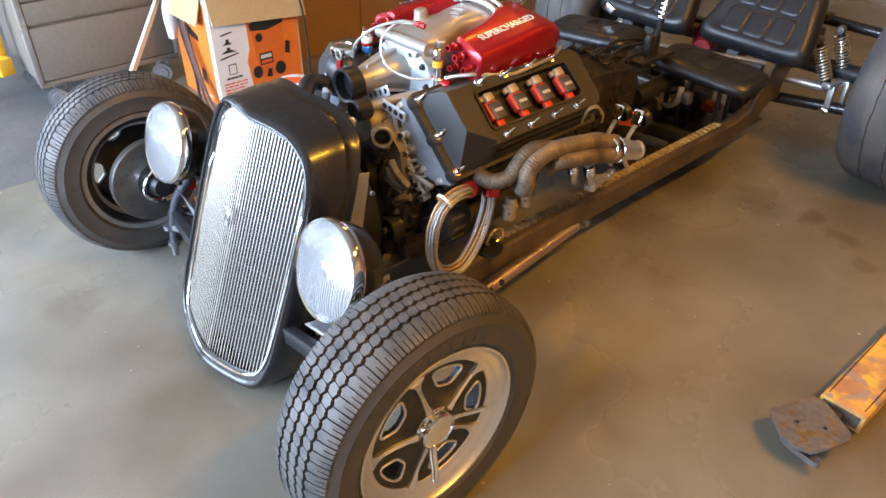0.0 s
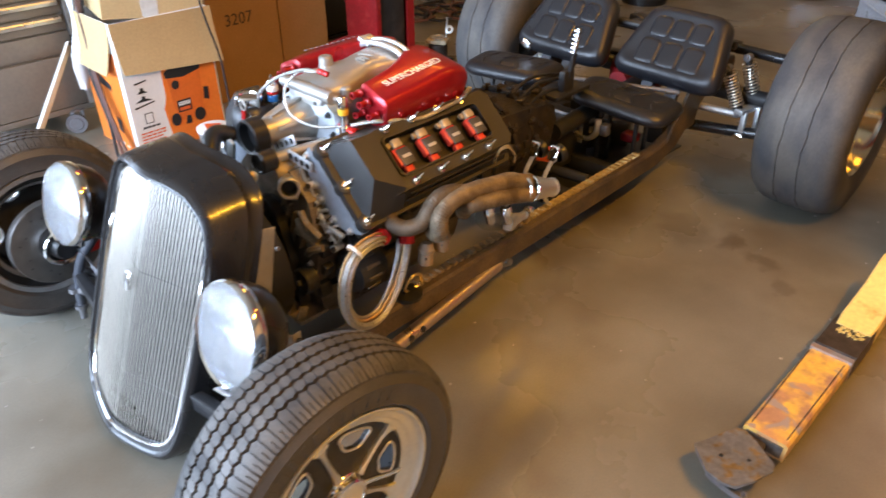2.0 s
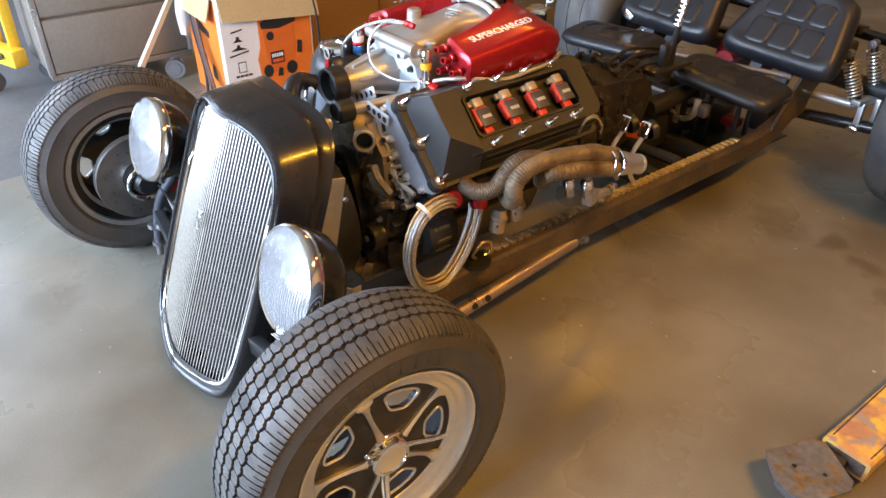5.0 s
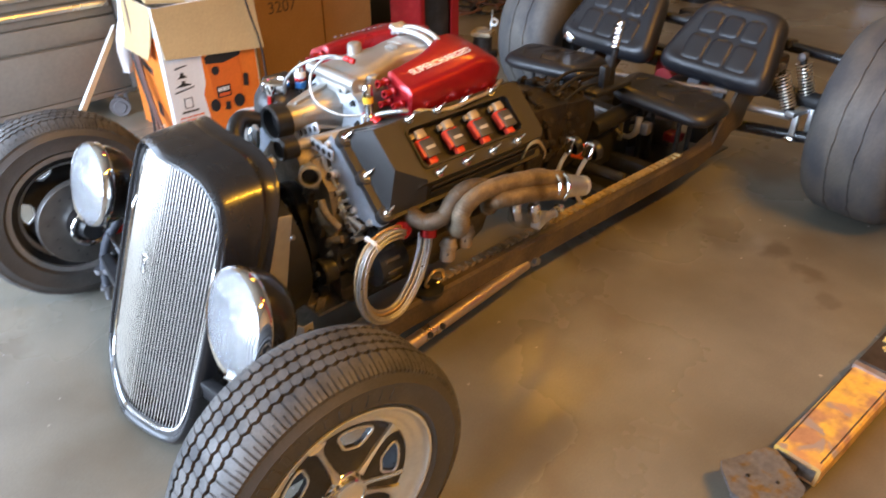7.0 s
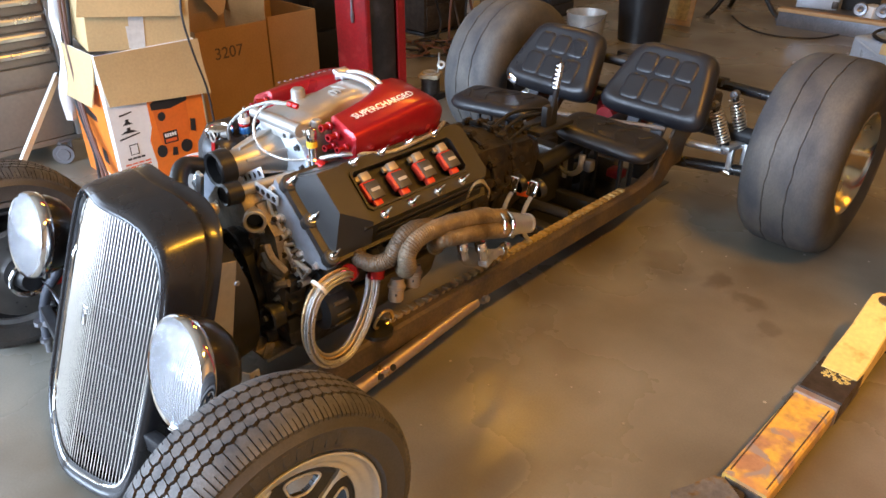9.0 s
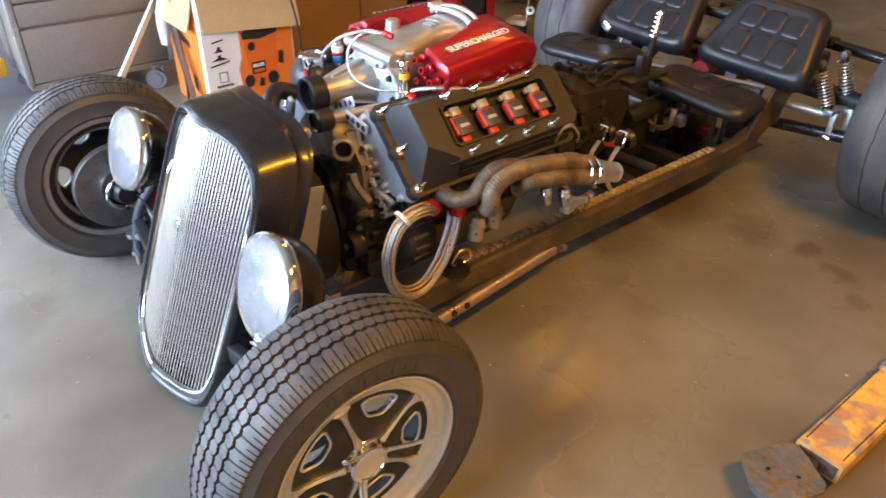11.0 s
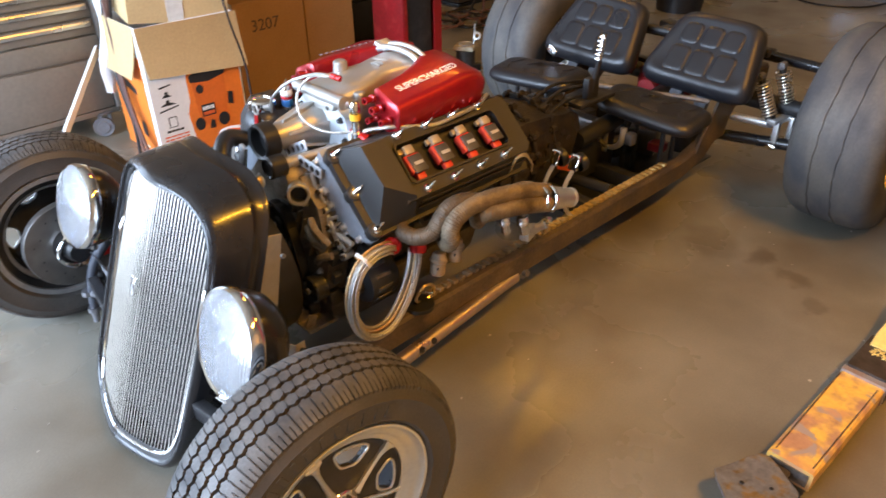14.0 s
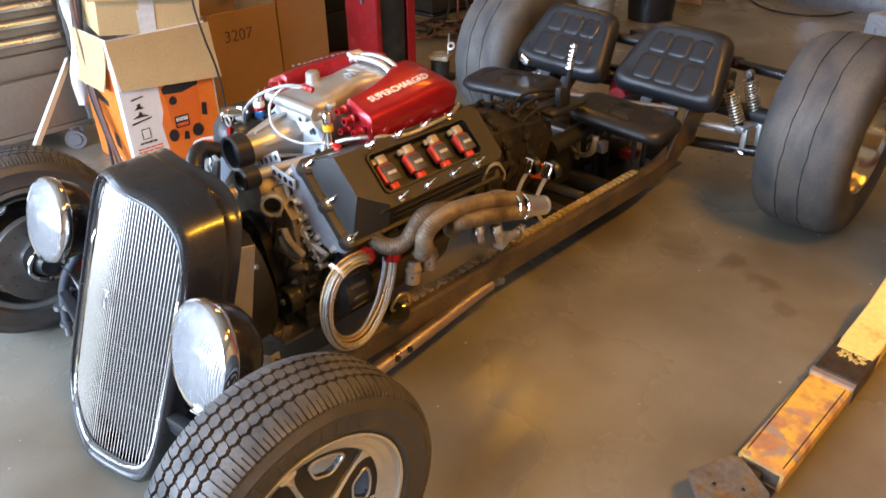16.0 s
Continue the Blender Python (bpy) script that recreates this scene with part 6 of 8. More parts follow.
def rect(s0, s1, y0, y1, n, cut=0.0):
    if not cut:
        return [V(s0, y0, n), V(s1, y0, n), V(s1, y1, n), V(s0, y1, n)]
    c = cut
    return [V(s0 + c, y0, n), V(s1 - c, y0, n), V(s1, y0 + c, n), V(s1, y1 - c, n), V(s1 - c, y1, n), V(s0 + c, y1, n), V(s0, y1 - c, n), V(s0, y0 + c, n)]


def stud_mesh(lean):
    bm = B()
    lathe(bm, (0, 0, 0), (0, 0, 1), ((0.0, 0.003), (0.0115, 0.003), (0.0125, 0.0), (0.0125, -0.004)), 18)
    lathe(bm, (0, 0, 0.003), (0, 0, 1), ((0.0075, 0.0), (0.008, 0.005), (0.006, 0.008)), 14)
    tip = V(lean, 0.013, 0.030)
    tube(bm, [V(0, 0, 0.006), tip * 0.5 + V(0, 0, 0.006), tip], lambda t: 0.0058 * (1 - 0.7 * t), 10, 3)
    return mesh_of(bm, M_CHROME)


STUD = stud_mesh(-0.004)
bm = B()
box(bm, (0, 0, 0.010), (0.060, 0.056, 0.026), bevel=0.006)
box(bm, (0.040, 0, 0.006), (0.028, 0.030, 0.020), bevel=0.005)
COIL_BODY = mesh_of(bm, M_COIL)
bm = B()
box(bm, (0.006, 0.004, 0.024), (0.058, 0.048, 0.008), bevel=0.003)
COIL_PANEL = mesh_of(bm, M_COILPANEL)
bm = B()
box(bm, (0.006, 0.006, 0.0282), (0.010, 0.032, 0.0016))
COIL_BAR = mesh_of(bm, M_PALEPRINT)
bm = B()
box(bm, (-0.042, 0.0, 0.018), (0.030, 0.034, 0.026), bevel=0.005)
box(bm, (-0.046, -0.022, 0.012), (0.018, 0.016, 0.014), bevel=0.003)
COIL_CLIP = mesh_of(bm, M_COILCLIP)


def valve_cover(sx):
    m = bank(sx)
    bm = B()
    rings(bm, [rect(-0.392, -0.125, 0.472, 1.075, n, 0.012) for n in (0.600, 0.622)])
    loops = [rect(-0.384, -0.135, 0.497, 1.068, 0.622, 0.02), rect(-0.372, -0.146, 0.510, 1.062, 0.645, 0.02), rect(-0.345, -0.162, 0.555, 1.050, 0.700, 0.02)]
    rim = rect(-0.318, -0.198, 0.606, 0.985, 0.700, 0.010)
    loops += [rim, rect(-0.318, -0.198, 0.606, 0.985, 0.706, 0.010), rect(-0.312, -0.204, 0.612, 0.979, 0.706, 0.010), rect(-0.312, -0.204, 0.612, 0.979, 0.672, 0.010)]
    rings(bm, loops)
    # raised front bulge over the cam drive
    rings(bm, [[V(-0.378, 0.492, 0.624), V(-0.136, 0.492, 0.624), V(-0.134, 0.616, 0.624), V(-0.378, 0.616, 0.624)], [V(-0.338, 0.514, 0.714), V(-0.222, 0.516, 0.714), V(-0.168, 0.592, 0.714), V(-0.338, 0.592, 0.714)]])
    es = [e for e in bm.edges if len(e.link_faces) == 2 and e.calc_face_angle(0) > 0.35]
    bmesh.ops.bevel(bm, geom=es, offset=0.004, segments=2, profile=0.5, affect="EDGES", clamp_overlap=True)
    vc = P("valve_cover", bm, M_COVER, m=m, label="dark grey cast valve cover with a sunken coil well", smooth=30)
    for s, y in ((-0.367, 0.488), (-0.255, 0.488), (-0.145, 0.488)):
        bm = B()
        lathe(bm, (s, y, 0.60), (0, 0, 1), ((0.022, 0.0), (0.022, 0.024), (0.018, 0.027), (0.0, 0.027)), 24)
        part("front_boss", bm, M_COVER, vc)
    studs = [(-0.367, 0.487, 0.629), (-0.255, 0.487, 0.629), (-0.145, 0.487, 0.629)]
    studs += [(-0.336, 0.637 + 0.0985 * k, 0.703) for k in range(4)] + [(-0.176, 0.640 + 0.0985 * k, 0.703) for k in range(4)]
    for s, y, n in studs:
        piece("cover_stud", STUD, vc, Matrix.Translation((s, y, n)))
    for s, n in ((-0.1535, 0.676), (-0.146, 0.654)):
        bm = B()
        tube(bm, [V(s, 0.622, n), V(s, 0.84, n), V(s, 1.045, n)], 0.0032, 8, 2)
        part("side_rib", bm, M_COVER, vc)
    for k in range(4):
        at = Matrix.Translation((-0.250, 0.648 + 0.0965 * k, 0.684)) @ Matrix.Rotation(radians(-6), 4, "Y") @ Matrix.Scale(0.90, 4)
        piece("ignition_coil", COIL_BODY, vc, at)
        piece("coil_panel", COIL_PANEL, vc, at)
        piece("coil_print", COIL_BAR, vc, at)
        piece("coil_connector", COIL_CLIP, vc, at)
    bm = B()
    rings(bm, [rect(-0.375, -0.150, 0.495, 1.06, n, 0.006) for n in (0.415, 0.60)])
    for k in range(5):
        box(bm, (-0.143, 0.54 + 0.11 * k, 0.50), (0.03, 0.045, 0.05), bevel=0.008)
    P("cylinder_head", bm, M_CASTDARK, m=m)
    bm = B()  # flat machined front face of the head and chain case
    rings(bm, [[V(s, y, n) for s, n in ((-0.400, 0.60), (-0.388, 0.555), (-0.340, 0.524), (-0.262, 0.506), (-0.200, 0.508), (-0.152, 0.545), (-0.122, 0.60))] for y in (0.470, 0.496)])
    P("chain_case_plate", bm, M_MACHINED, m=m, smooth=20)
    # ribbed casting below the plate, with webs, bosses and studs
    random.seed(61)
    for k in range(15):
        s, n = -0.385 + 0.0165 * k, 0.500 - 0.10 * random.random()
        bm = B()
        tube(bm, [V(s, 0.468, 0.522), V(s + random.uniform(-0.012, 0.012), 0.456, (n + 0.522) / 2), V(s + random.uniform(-0.02, 0.02), 0.470, n)], random.uniform(0.0035, 0.0065), 8, 3)
        P("case_web", bm, M_CASTBROWN if k % 3 else M_CASTAL, m=m)
        if k % 2:
            bm = B()
            r = random.uniform(0.007, 0.012)
            lathe(bm, (s, 0.472, n), (0, -1, 0), ((r * 1.4, -0.01), (r * 1.4, 0.006), (r, 0.008), (r, 0.022), (r * 0.5, 0.022), (r * 0.45, 0.014), (0.0, 0.014)), 14)
            P("case_boss", bm, M_CASTAL, m=m)
    bm = B()
    tube(bm, [V(-0.392, 0.460, 0.545), V(-0.335, 0.458, 0.512), V(-0.262, 0.458, 0.496), V(-0.198, 0.458, 0.498), V(-0.150, 0.460, 0.534)], 0.0065, 8, 5)
    P("case_rim", bm, M_CASTAL, m=m)
    for s, n in ((-0.385, 0.570), (-0.310, 0.535), (-0.205, 0.525), (-0.15, 0.565), (-0.27, 0.525)):
        bm = B()
        lathe(bm, (s, 0.470, n), (0, -1, 0), ((0.0, 0.012), (0.008, 0.012), (0.008, 0.003), (0.012, 0.002), (0.012, 0)), 6)
        P("case_bolt", bm, M_CASTAL, m=m)
    return vc


for sx in (1, -1):
    valve_cover(sx)

# front of the engine: chain case, pulleys, belt, water pipes
bm = B()
rings(bm, [[V(x, y, z) for x, z in ((-0.17, 0.56), (-0.10, 0.63), (0.10, 0.63), (0.17, 0.56), (0.19, 0.40), (0.15, 0.24), (-0.15, 0.24), (-0.19, 0.40))] for y in (0.43, 0.50)])
es = [e for e in bm.edges if e.calc_face_angle(0) > 0.4]
bmesh.ops.bevel(bm, geom=es, offset=0.008, segments=2, affect="EDGES", clamp_overlap=True)
case = P("chain_case", bm, M_CASTBROWN, label="cast alloy chain case with ribs and bolts")
random.seed(4)
for k in range(16):
    a = 2 * math.pi * k / 16
    bm = B()
    x, z = 0.165 * math.cos(a), 0.43 + 0.185 * math.sin(a)
    lathe(bm, (x, 0.428, z), (0, -1, 0), ((0.0, 0.014), (0.007, 0.014), (0.007, 0.004), (0.011, 0.003), (0.011, 0)), 6)
    part("bolt", bm, M_CASTAL, case)
for k in range(5):
    bm = B()
    box(bm, (0.05 + 0.022 * k, 0.424, 0.50 - 0.014 * k), (0.006, 0.02, 0.10), Matrix.Rotation(radians(25), 3, "Y"), bevel=0.002, seg=1)
    part("rib", bm, M_CASTBROWN, case)
for x0, z0, x1, z1 in ((0.13, 0.50, 0.19, 0.43), (0.15, 0.53, 0.21, 0.47), (0.12, 0.46, 0.20, 0.46), (0.16, 0.40, 0.22, 0.44)):
    bm = B()
    tube(bm, [V(x0, 0.415, z0), V((x0 + x1) / 2, 0.408, (z0 + z1) / 2 + 0.008), V(x1, 0.425, z1)], 0.011, 8, 4)
    P("case_web", bm, M_CASTBROWN)
# thermostat housing and its open water neck
bm = B()
lathe(bm, (0.045, 0.42, 0.605), (0, -1, 0.1), ((0.05, -0.03), (0.052, 0.0), (0.04, 0.02), (0.0, 0.024)), 24)
box(bm, (0.03, 0.435, 0.60), (0.13, 0.05, 0.035), bevel=0.008)
hs = P("thermostat_housing", bm, M_CASTBROWN)
bm = B()
tube(bm, [V(0.04, 0.435, 0.60), V(0.075, 0.430, 0.598), V(0.103, 0.418, 0.597)], 0.0275, 20, 3)
part("pipe", bm, M_SATINAL, hs)
bm = B()
o, d = V(0.124, 0.405, 0.600), V(0.80, -0.52, 0.12).normalized()
lathe(bm, o, d, ((0.0275, -0.026), (0.029, -0.006), (0.031, 0.002), (0.0305, 0.011), (0.0285, 0.0125), (0.0235, 0.0125), (0.0225, 0.010), (0.0222, -0.022), (0.0, -0.023)), 28)
part("neck", bm, M_SATINAL, hs)
# dark cup added inside the hollow neck to paint its shade
bm = B()
lathe(bm, o + d * -0.020, d, ((0.0, 0.0), (0.0218, 0.0), (0.0218, 0.022)), 24)
part("dark_bore_lining", bm, M_DARK, hs)
for (x, z, r, dp, mt) in ((0.0, 0.30, 0.085, 0.05, M_DARK), (0.155, 0.315, 0.040, 0.04, M_PULLEY), (0.02, 0.475, 0.062, 0.04, M_DARK), (-0.13, 0.37, 0.05, 0.04, M_PULLEY), (0.10, 0.225, 0.034, 0.035, M_PULLEY)):
    bm = B()
    lathe(bm, (x, 0.425, z), (0, -1, 0), ((r * 0.25, 0.0), (r, 0.004), (r * 0.95, dp * 0.3), (r, dp * 0.55), (r, dp), (r * 0.9, dp + 0.004), (r * 0.78, dp - 0.006), (r * 0.35, dp - 0.006), (r * 0.33, dp + 0.004), (0.0, dp + 0.006)), 40)
    pl = P("pulley", bm, mt)
    bm = B()
    lathe(bm, (x, 0.425 - dp - 0.006, z), (0, -1, 0), ((0.0, 0.008), (0.009, 0.008), (0.009, 0.0)), 6)
    part("pulley_bolt", bm, M_GREYSTEEL, pl)
bm = B()  # flat black drive belt
belt = [V(-0.082, 0.395, 0.28), V(-0.06, 0.395, 0.47), V(0.0, 0.395, 0.535), V(0.065, 0.395, 0.50), V(0.10, 0.395, 0.42), V(0.118, 0.395, 0.34), V(0.09, 0.395, 0.24), V(0.0, 0.395, 0.215), V(-0.082, 0.395, 0.28)]
loops = []
pp = smooth_path(belt, 6)
for i, p in enumerate(pp):
    t = (pp[min(i + 1, len(pp) - 1)] - pp[max(i - 1, 0)]).normalized()
    nrm = V(t.z, 0, -t.x) * 0.004
    loops.append([p + nrm + V(0, -0.013, 0), p + nrm + V(0, 0.013, 0), p - nrm + V(0, 0.013, 0), p - nrm + V(0, -0.013, 0)])
rings(bm, loops)
P("drive_belt", bm, M_DARK)
# cooling fan shroud ring behind the radiator
bm = B()
lathe(bm, (0.0, 0.30, 0.36), (0, 1, 0), ((0.205, -0.05), (0.2, 0.0), (0.195, 0.035), (0.19, 0.035), (0.19, -0.05)), 40)
lathe(bm, (0.0, 0.30, 0.36), (0, 1, 0), ((0.06, 0.0), (0.055, 0.03), (0.0, 0.034)), 24)
fan = P("cooling_fan", bm, M_DARK)
for k in range(7):
    q = Matrix.Rotation(2 * math.pi * k / 7, 3, "Y")
    bm = B()
    box(bm, V(0.0, 0.312, 0.36) + q @ V(0.12, 0, 0), (0.14, 0.004, 0.055), q @ Matrix.Rotation(radians(28), 3, "X"), bevel=0.0015, seg=1)
    part("blade", bm, M_DARK, fan)
# alternator low on the near side
bm = B()
lathe(bm, (0.245, 0.49, 0.335), (0, -1, 0), ((0.0, -0.10), (0.055, -0.10), (0.066, -0.085), (0.068, -0.02), (0.062, 0.0), (0.03, 0.006), (0.03, 0.03), (0.0, 0.03)), 36)
alt = P("alternator", bm, M_PULLEY, label="dark grimy alternator with cooling slots")
for k in range(12):
    a = 2 * math.pi * k / 12
    bm = B()
    box(bm, (0.245 + 0.067 * math.cos(a), 0.53, 0.335 + 0.067 * math.sin(a)), (0.008, 0.05, 0.012), Matrix.Rotation(-a, 3, "Y"), bevel=0.002, seg=1)
    part("fin", bm, M_CASTDARK, alt)
for x, y, z, s in ((0.20, 0.45, 0.42, 0.03), (0.24, 0.52, 0.43, 0.028), (0.21, 0.44, 0.36, 0.022), (0.17, 0.45, 0.27, 0.03)):
    bm = B()
    box(bm, (x, y, z), (s * 1.6, s * 1.4, s), Matrix.Rotation(x * 9, 3, "Y"), bevel=s * 0.2)
    P("accessory_bracket", bm, M_BLACKSTEEL)
# bright bolt bosses and struts along the edge of the head
for x, z, r in ((0.150, 0.598, 0.010), (0.166, 0.548, 0.009), (0.176, 0.500, 0.011), (0.214, 0.468, 0.009), (0.236, 0.432, 0.010)):
    bm = B()
    lathe(bm, (x, 0.462, z), (0.25, -1, 0.15), ((r, -0.02), (r, 0.012), (r * 0.8, 0.015), (0.0, 0.015)), 16)
    bs = P("bolt_boss", bm, M_CASTAL)
    bm = B()
    lathe(bm, V(x, 0.462, z) + V(0.25, -1, 0.15).normalized() * 0.014, (0.25, -1, 0.15), ((0.0075, 0.0), (0.0075, 0.007), (0.0045, 0.007), (0.004, 0.003), (0.0, 0.003)), 12)
    part("socket_bolt", bm, M_DARKWORN, bs)
for a, b in (((0.150, 0.600), (0.170, 0.525)), ((0.170, 0.525), (0.130, 0.500)), ((0.186, 0.492), (0.140, 0.475)), ((0.170, 0.525), (0.206, 0.462)), ((0.206, 0.462), (0.165, 0.425)), ((0.206, 0.462), (0.245, 0.455)), ((0.232, 0.436), (0.185, 0.405))):
    bm = B()
    tube(bm, [V(a[0], 0.452, a[1]), V((a[0] + b[0]) / 2, 0.458, (a[1] + b[1]) / 2), V(b[0], 0.452, b[1])], 0.0048, 8, 3)
    P("case_strut", bm, M_CASTAL)

# ---------------------------------------------------------------- supercharger
def tank(sx):
    bm = B()
    loops = []
    for y, xi, top, out, low in ((0.648, 0.146, 0.832, 0.236, 0.730), (0.654, 0.140, 0.840, 0.242, 0.722), (0.70, 0.136, 0.846, 0.244, 0.716), (0.76, 0.126, 0.852, 0.245, 0.712), (0.82, 0.106, 0.858, 0.245, 0.710), (0.87, 0.078, 0.865, 0.245, 0.710), (0.91, 0.058, 0.868, 0.245, 0.712), (0.955, 0.050, 0.864, 0.243, 0.716), (0.985, 0.058, 0.854, 0.238, 0.726), (1.006, 0.080, 0.838, 0.226, 0.742), (1.016, 0.105, 0.822, 0.206, 0.765)):
        zo = top - 0.030
        sec = [(xi + 0.004, low + 0.03), (xi - 0.002, top - 0.016), (xi + 0.001, top - 0.006), (xi + 0.008, top - 0.001), (xi + 0.016, top), ((xi + out) / 2, (top + zo) / 2 + 0.0025), (out - 0.022, zo + 0.005), (out - 0.011, zo + 0.001), (out - 0.004, zo - 0.007), (out, zo - 0.016), (out - 0.004, (zo + low) / 2), (out - 0.010, low + 0.016), (out - 0.015, low + 0.005), (out - 0.026, low), (xi + 0.02, low + 0.006)]
        loops.append([V(x * sx, y + 0.012 * (1.02 - y) / 0.36, z - 0.010) for x, z in sec])
    rings(bm, loops)
    t = P("supercharger_tank", bm, M_RED, label="candy red supercharger intercooler tank", smooth=32)
    for x, z, r in ((0.152, 0.806, 0.0095), (0.180, 0.786, 0.0100), (0.216, 0.762, 0.0085), (0.160, 0.752, 0.0085)):
        bm = B()
        lathe(bm, (x * sx, 0.652, z), (0.1 * sx, -1, 0.05), ((r * 1.25, 0.0), (r * 1.25, 0.008), (r * 0.9, 0.010), (r * 0.9, 0.026), (r * 1.1, 0.028), (r * 1.1, 0.034), (r * 0.65, 0.034), (r * 0.6, 0.01), (0, 0.008)), 18)
        part("hose_spigot", bm, M_RED, t)
    for k in range(4):  # low round pads pressed into the outer face
        bm = B()
        lathe(bm, (0.2355 * sx, 0.72 + 0.072 * k, 0.748), (sx, 0, -0.10), ((0.0, 0.006), (0.007, 0.0055), (0.011, 0.003), (0.013, -0.004)), 16)
        part("pressed_pad", bm, M_RED, t)
    return t


near_tank = tank(1)
far_tank = tank(-1)


def lettering(word, parent, m, size, material, extrude=0.0006):
    cu = bpy.data.curves.new("lettering", "FONT")
    cu.body, cu.size, cu.extrude, cu.align_x, cu.align_y = word, size, extrude, "CENTER", "CENTER"
    tmp = new("tmp", cu)
    me = bpy.data.meshes.new_from_object(tmp.evaluated_get(bpy.context.evaluated_depsgraph_get()))
    bpy.data.objects.remove(tmp)
    me.materials.clear()
    me.materials.append(material)
    ob = new("lettering", me)
    ob.matrix_basis = m
    ob.parent = parent
    return tagged(ob, "raised silver word " + word.lower() if parent is not car else word.lower())


lettering("SUPERCHARGED", near_tank, basis((-0.08, 1, 0.045), (-1, 0, 0.24), (0.196, 0.808, 0.8385)) @ Matrix.Diagonal((0.92, 1.0, 1, 1)), 0.034, M_SILVERPRINT)
bm = B()
for k in range(10):
    box(bm, (-0.174, 0.72 + 0.021 * k, 0.8410), (0.014, 0.007, 0.003), Matrix.Rotation(radians(-13), 3, "Y"))
part("lettering_bars", bm, M_DIMPRINT, far_tank, smooth=0)
# polished plenum casting between the tanks
bm = B()
loops = []
for y, w, z, zl in ((0.575, 0.072, 0.800, 0.76), (0.60, 0.088, 0.818, 0.76), (0.66, 0.090, 0.826, 0.75), (0.72, 0.080, 0.832, 0.75), (0.76, 0.062, 0.838, 0.75), (0.80, 0.068, 0.843, 0.76), (0.86, 0.080, 0.846, 0.76), (0.90, 0.080, 0.842, 0.77)):
    sec = []
    for k in range(20):
        a = 2 * math.pi * k / 20
        c, s = math.cos(a), math.sin(a)
        sec.append(V(math.copysign(abs(c) ** 0.6, c) * w, y, (z + zl) / 2 + math.copysign(abs(s) ** 0.6, s) * (z - zl) / 2))
    loops.append(sec)
rings(bm, loops)
plen = P("plenum", bm, M_SATINAL, label="satin cast aluminium plenum between red tanks", smooth=60)
bm = B()
for a, b in (((-0.03, 0.80), (0.02, 0.815)), ((0.0, 0.77), (0.035, 0.772)), ((0.0, 0.785), (0.035, 0.787))):
    tube(bm, [V(a[0], a[1], 0.842), V((a[0] + b[0]) / 2, (a[1] + b[1]) / 2, 0.8445), V(b[0], b[1], 0.842)], 0.003, 6, 3)
part("raised_badge", bm, M_SATINAL, plen)
bm = B()  # transverse front rail with a turned end
cyl(bm, (-0.095, 0.575, 0.805), (0.112, 0.575, 0.805), 0.0165, seg=24)
lathe(bm, (0.112, 0.575, 0.805), (1, 0, 0), ((0.0165, 0.0), (0.019, 0.002), (0.019, 0.014), (0.013, 0.016), (0.0, 0.016)), 24)
P("front_rail", bm, M_SATINAL)
for x, y, z, r in ((-0.055, 0.70, 0.832, 0.021), (0.10, 0.645, 0.79, 0.016)):
    bm = B()
    lathe(bm, (x, y, z - 0.02), (0, 0, 1), ((r * 1.1, 0.0), (r, 0.02), (r * 0.95, 0.038), (r * 0.75, 0.042), (0.0, 0.042)), 24)
    P("filler_boss", bm, M_SATINAL)
bm = B()  # clamp and coupling at the back of the plenum
tube(bm, [V(-0.095, 0.868, 0.79), V(-0.085, 0.868, 0.845), V(0.0, 0.868, 0.862), V(0.085, 0.868, 0.848), V(0.10, 0.868, 0.79)], 0.009, 10, 6)
tube(bm, [V(-0.095, 0.895, 0.79), V(-0.085, 0.895, 0.848), V(0.0, 0.895, 0.868), V(0.085, 0.895, 0.852), V(0.10, 0.895, 0.79)], 0.007, 10, 6)
P("coupling_clamp", bm, M_CASTAL)
bm = B()
box(bm, (-0.075, 0.885, 0.855), (0.05, 0.05, 0.014), Matrix.Rotation(0.3, 3, "Y"), bevel=0.004)
P("clamp_lug", bm, M_CASTAL)
bm = B()
lathe(bm, (0.0, 0.90, 0.79), (0, 1, 0), ((0.04, 0.0), (0.055, 0.004), (0.055, 0.04), (0.04, 0.045)), 32)
P("throttle_coupling", bm, M_DARK)
# supercharger case, front plate and snout
bm = B()
box(bm, (0.0, 0.80, 0.715), (0.18, 0.36, 0.11), bevel=0.02)
P("supercharger_case", bm, M_CASTAL)
bm = B()
rings(bm, [[V(x, y, z) for x, z in ((-0.11, 0.665), (-0.115, 0.75), (-0.07, 0.785), (0.06, 0.785), (0.105, 0.755), (0.125, 0.69), (0.10, 0.645), (-0.08, 0.640))] for y in (0.585, 0.615)])
es = [e for e in bm.edges if e.calc_face_angle(0) > 0.5]
bmesh.ops.bevel(bm, geom=es, offset=0.003, segments=2, affect="EDGES", clamp_overlap=True)
fp = P("supercharger_front_plate", bm, M_BLUEAL, label="pale machined supercharger front plate")
for x, z in ((-0.095, 0.675), (-0.095, 0.745), (0.045, 0.77), (0.09, 0.745), (0.105, 0.69), (0.06, 0.655)):
    bm = B()
    lathe(bm, (x, 0.584, z), (0, -1, 0), ((0.0, 0.010), (0.007, 0.010), (0.007, 0.0), (0.011, 0.0)), 6)
    part("socket_bolt", bm, M_DARK, fp)
bm = B()
o = V(-0.035, 0.60, 0.700)
lathe(bm, o, (0, -1, 0.0), ((0.074, 0.0), (0.066, 0.025), (0.048, 0.075), (0.038, 0.12), (0.037, 0.175)), 36)
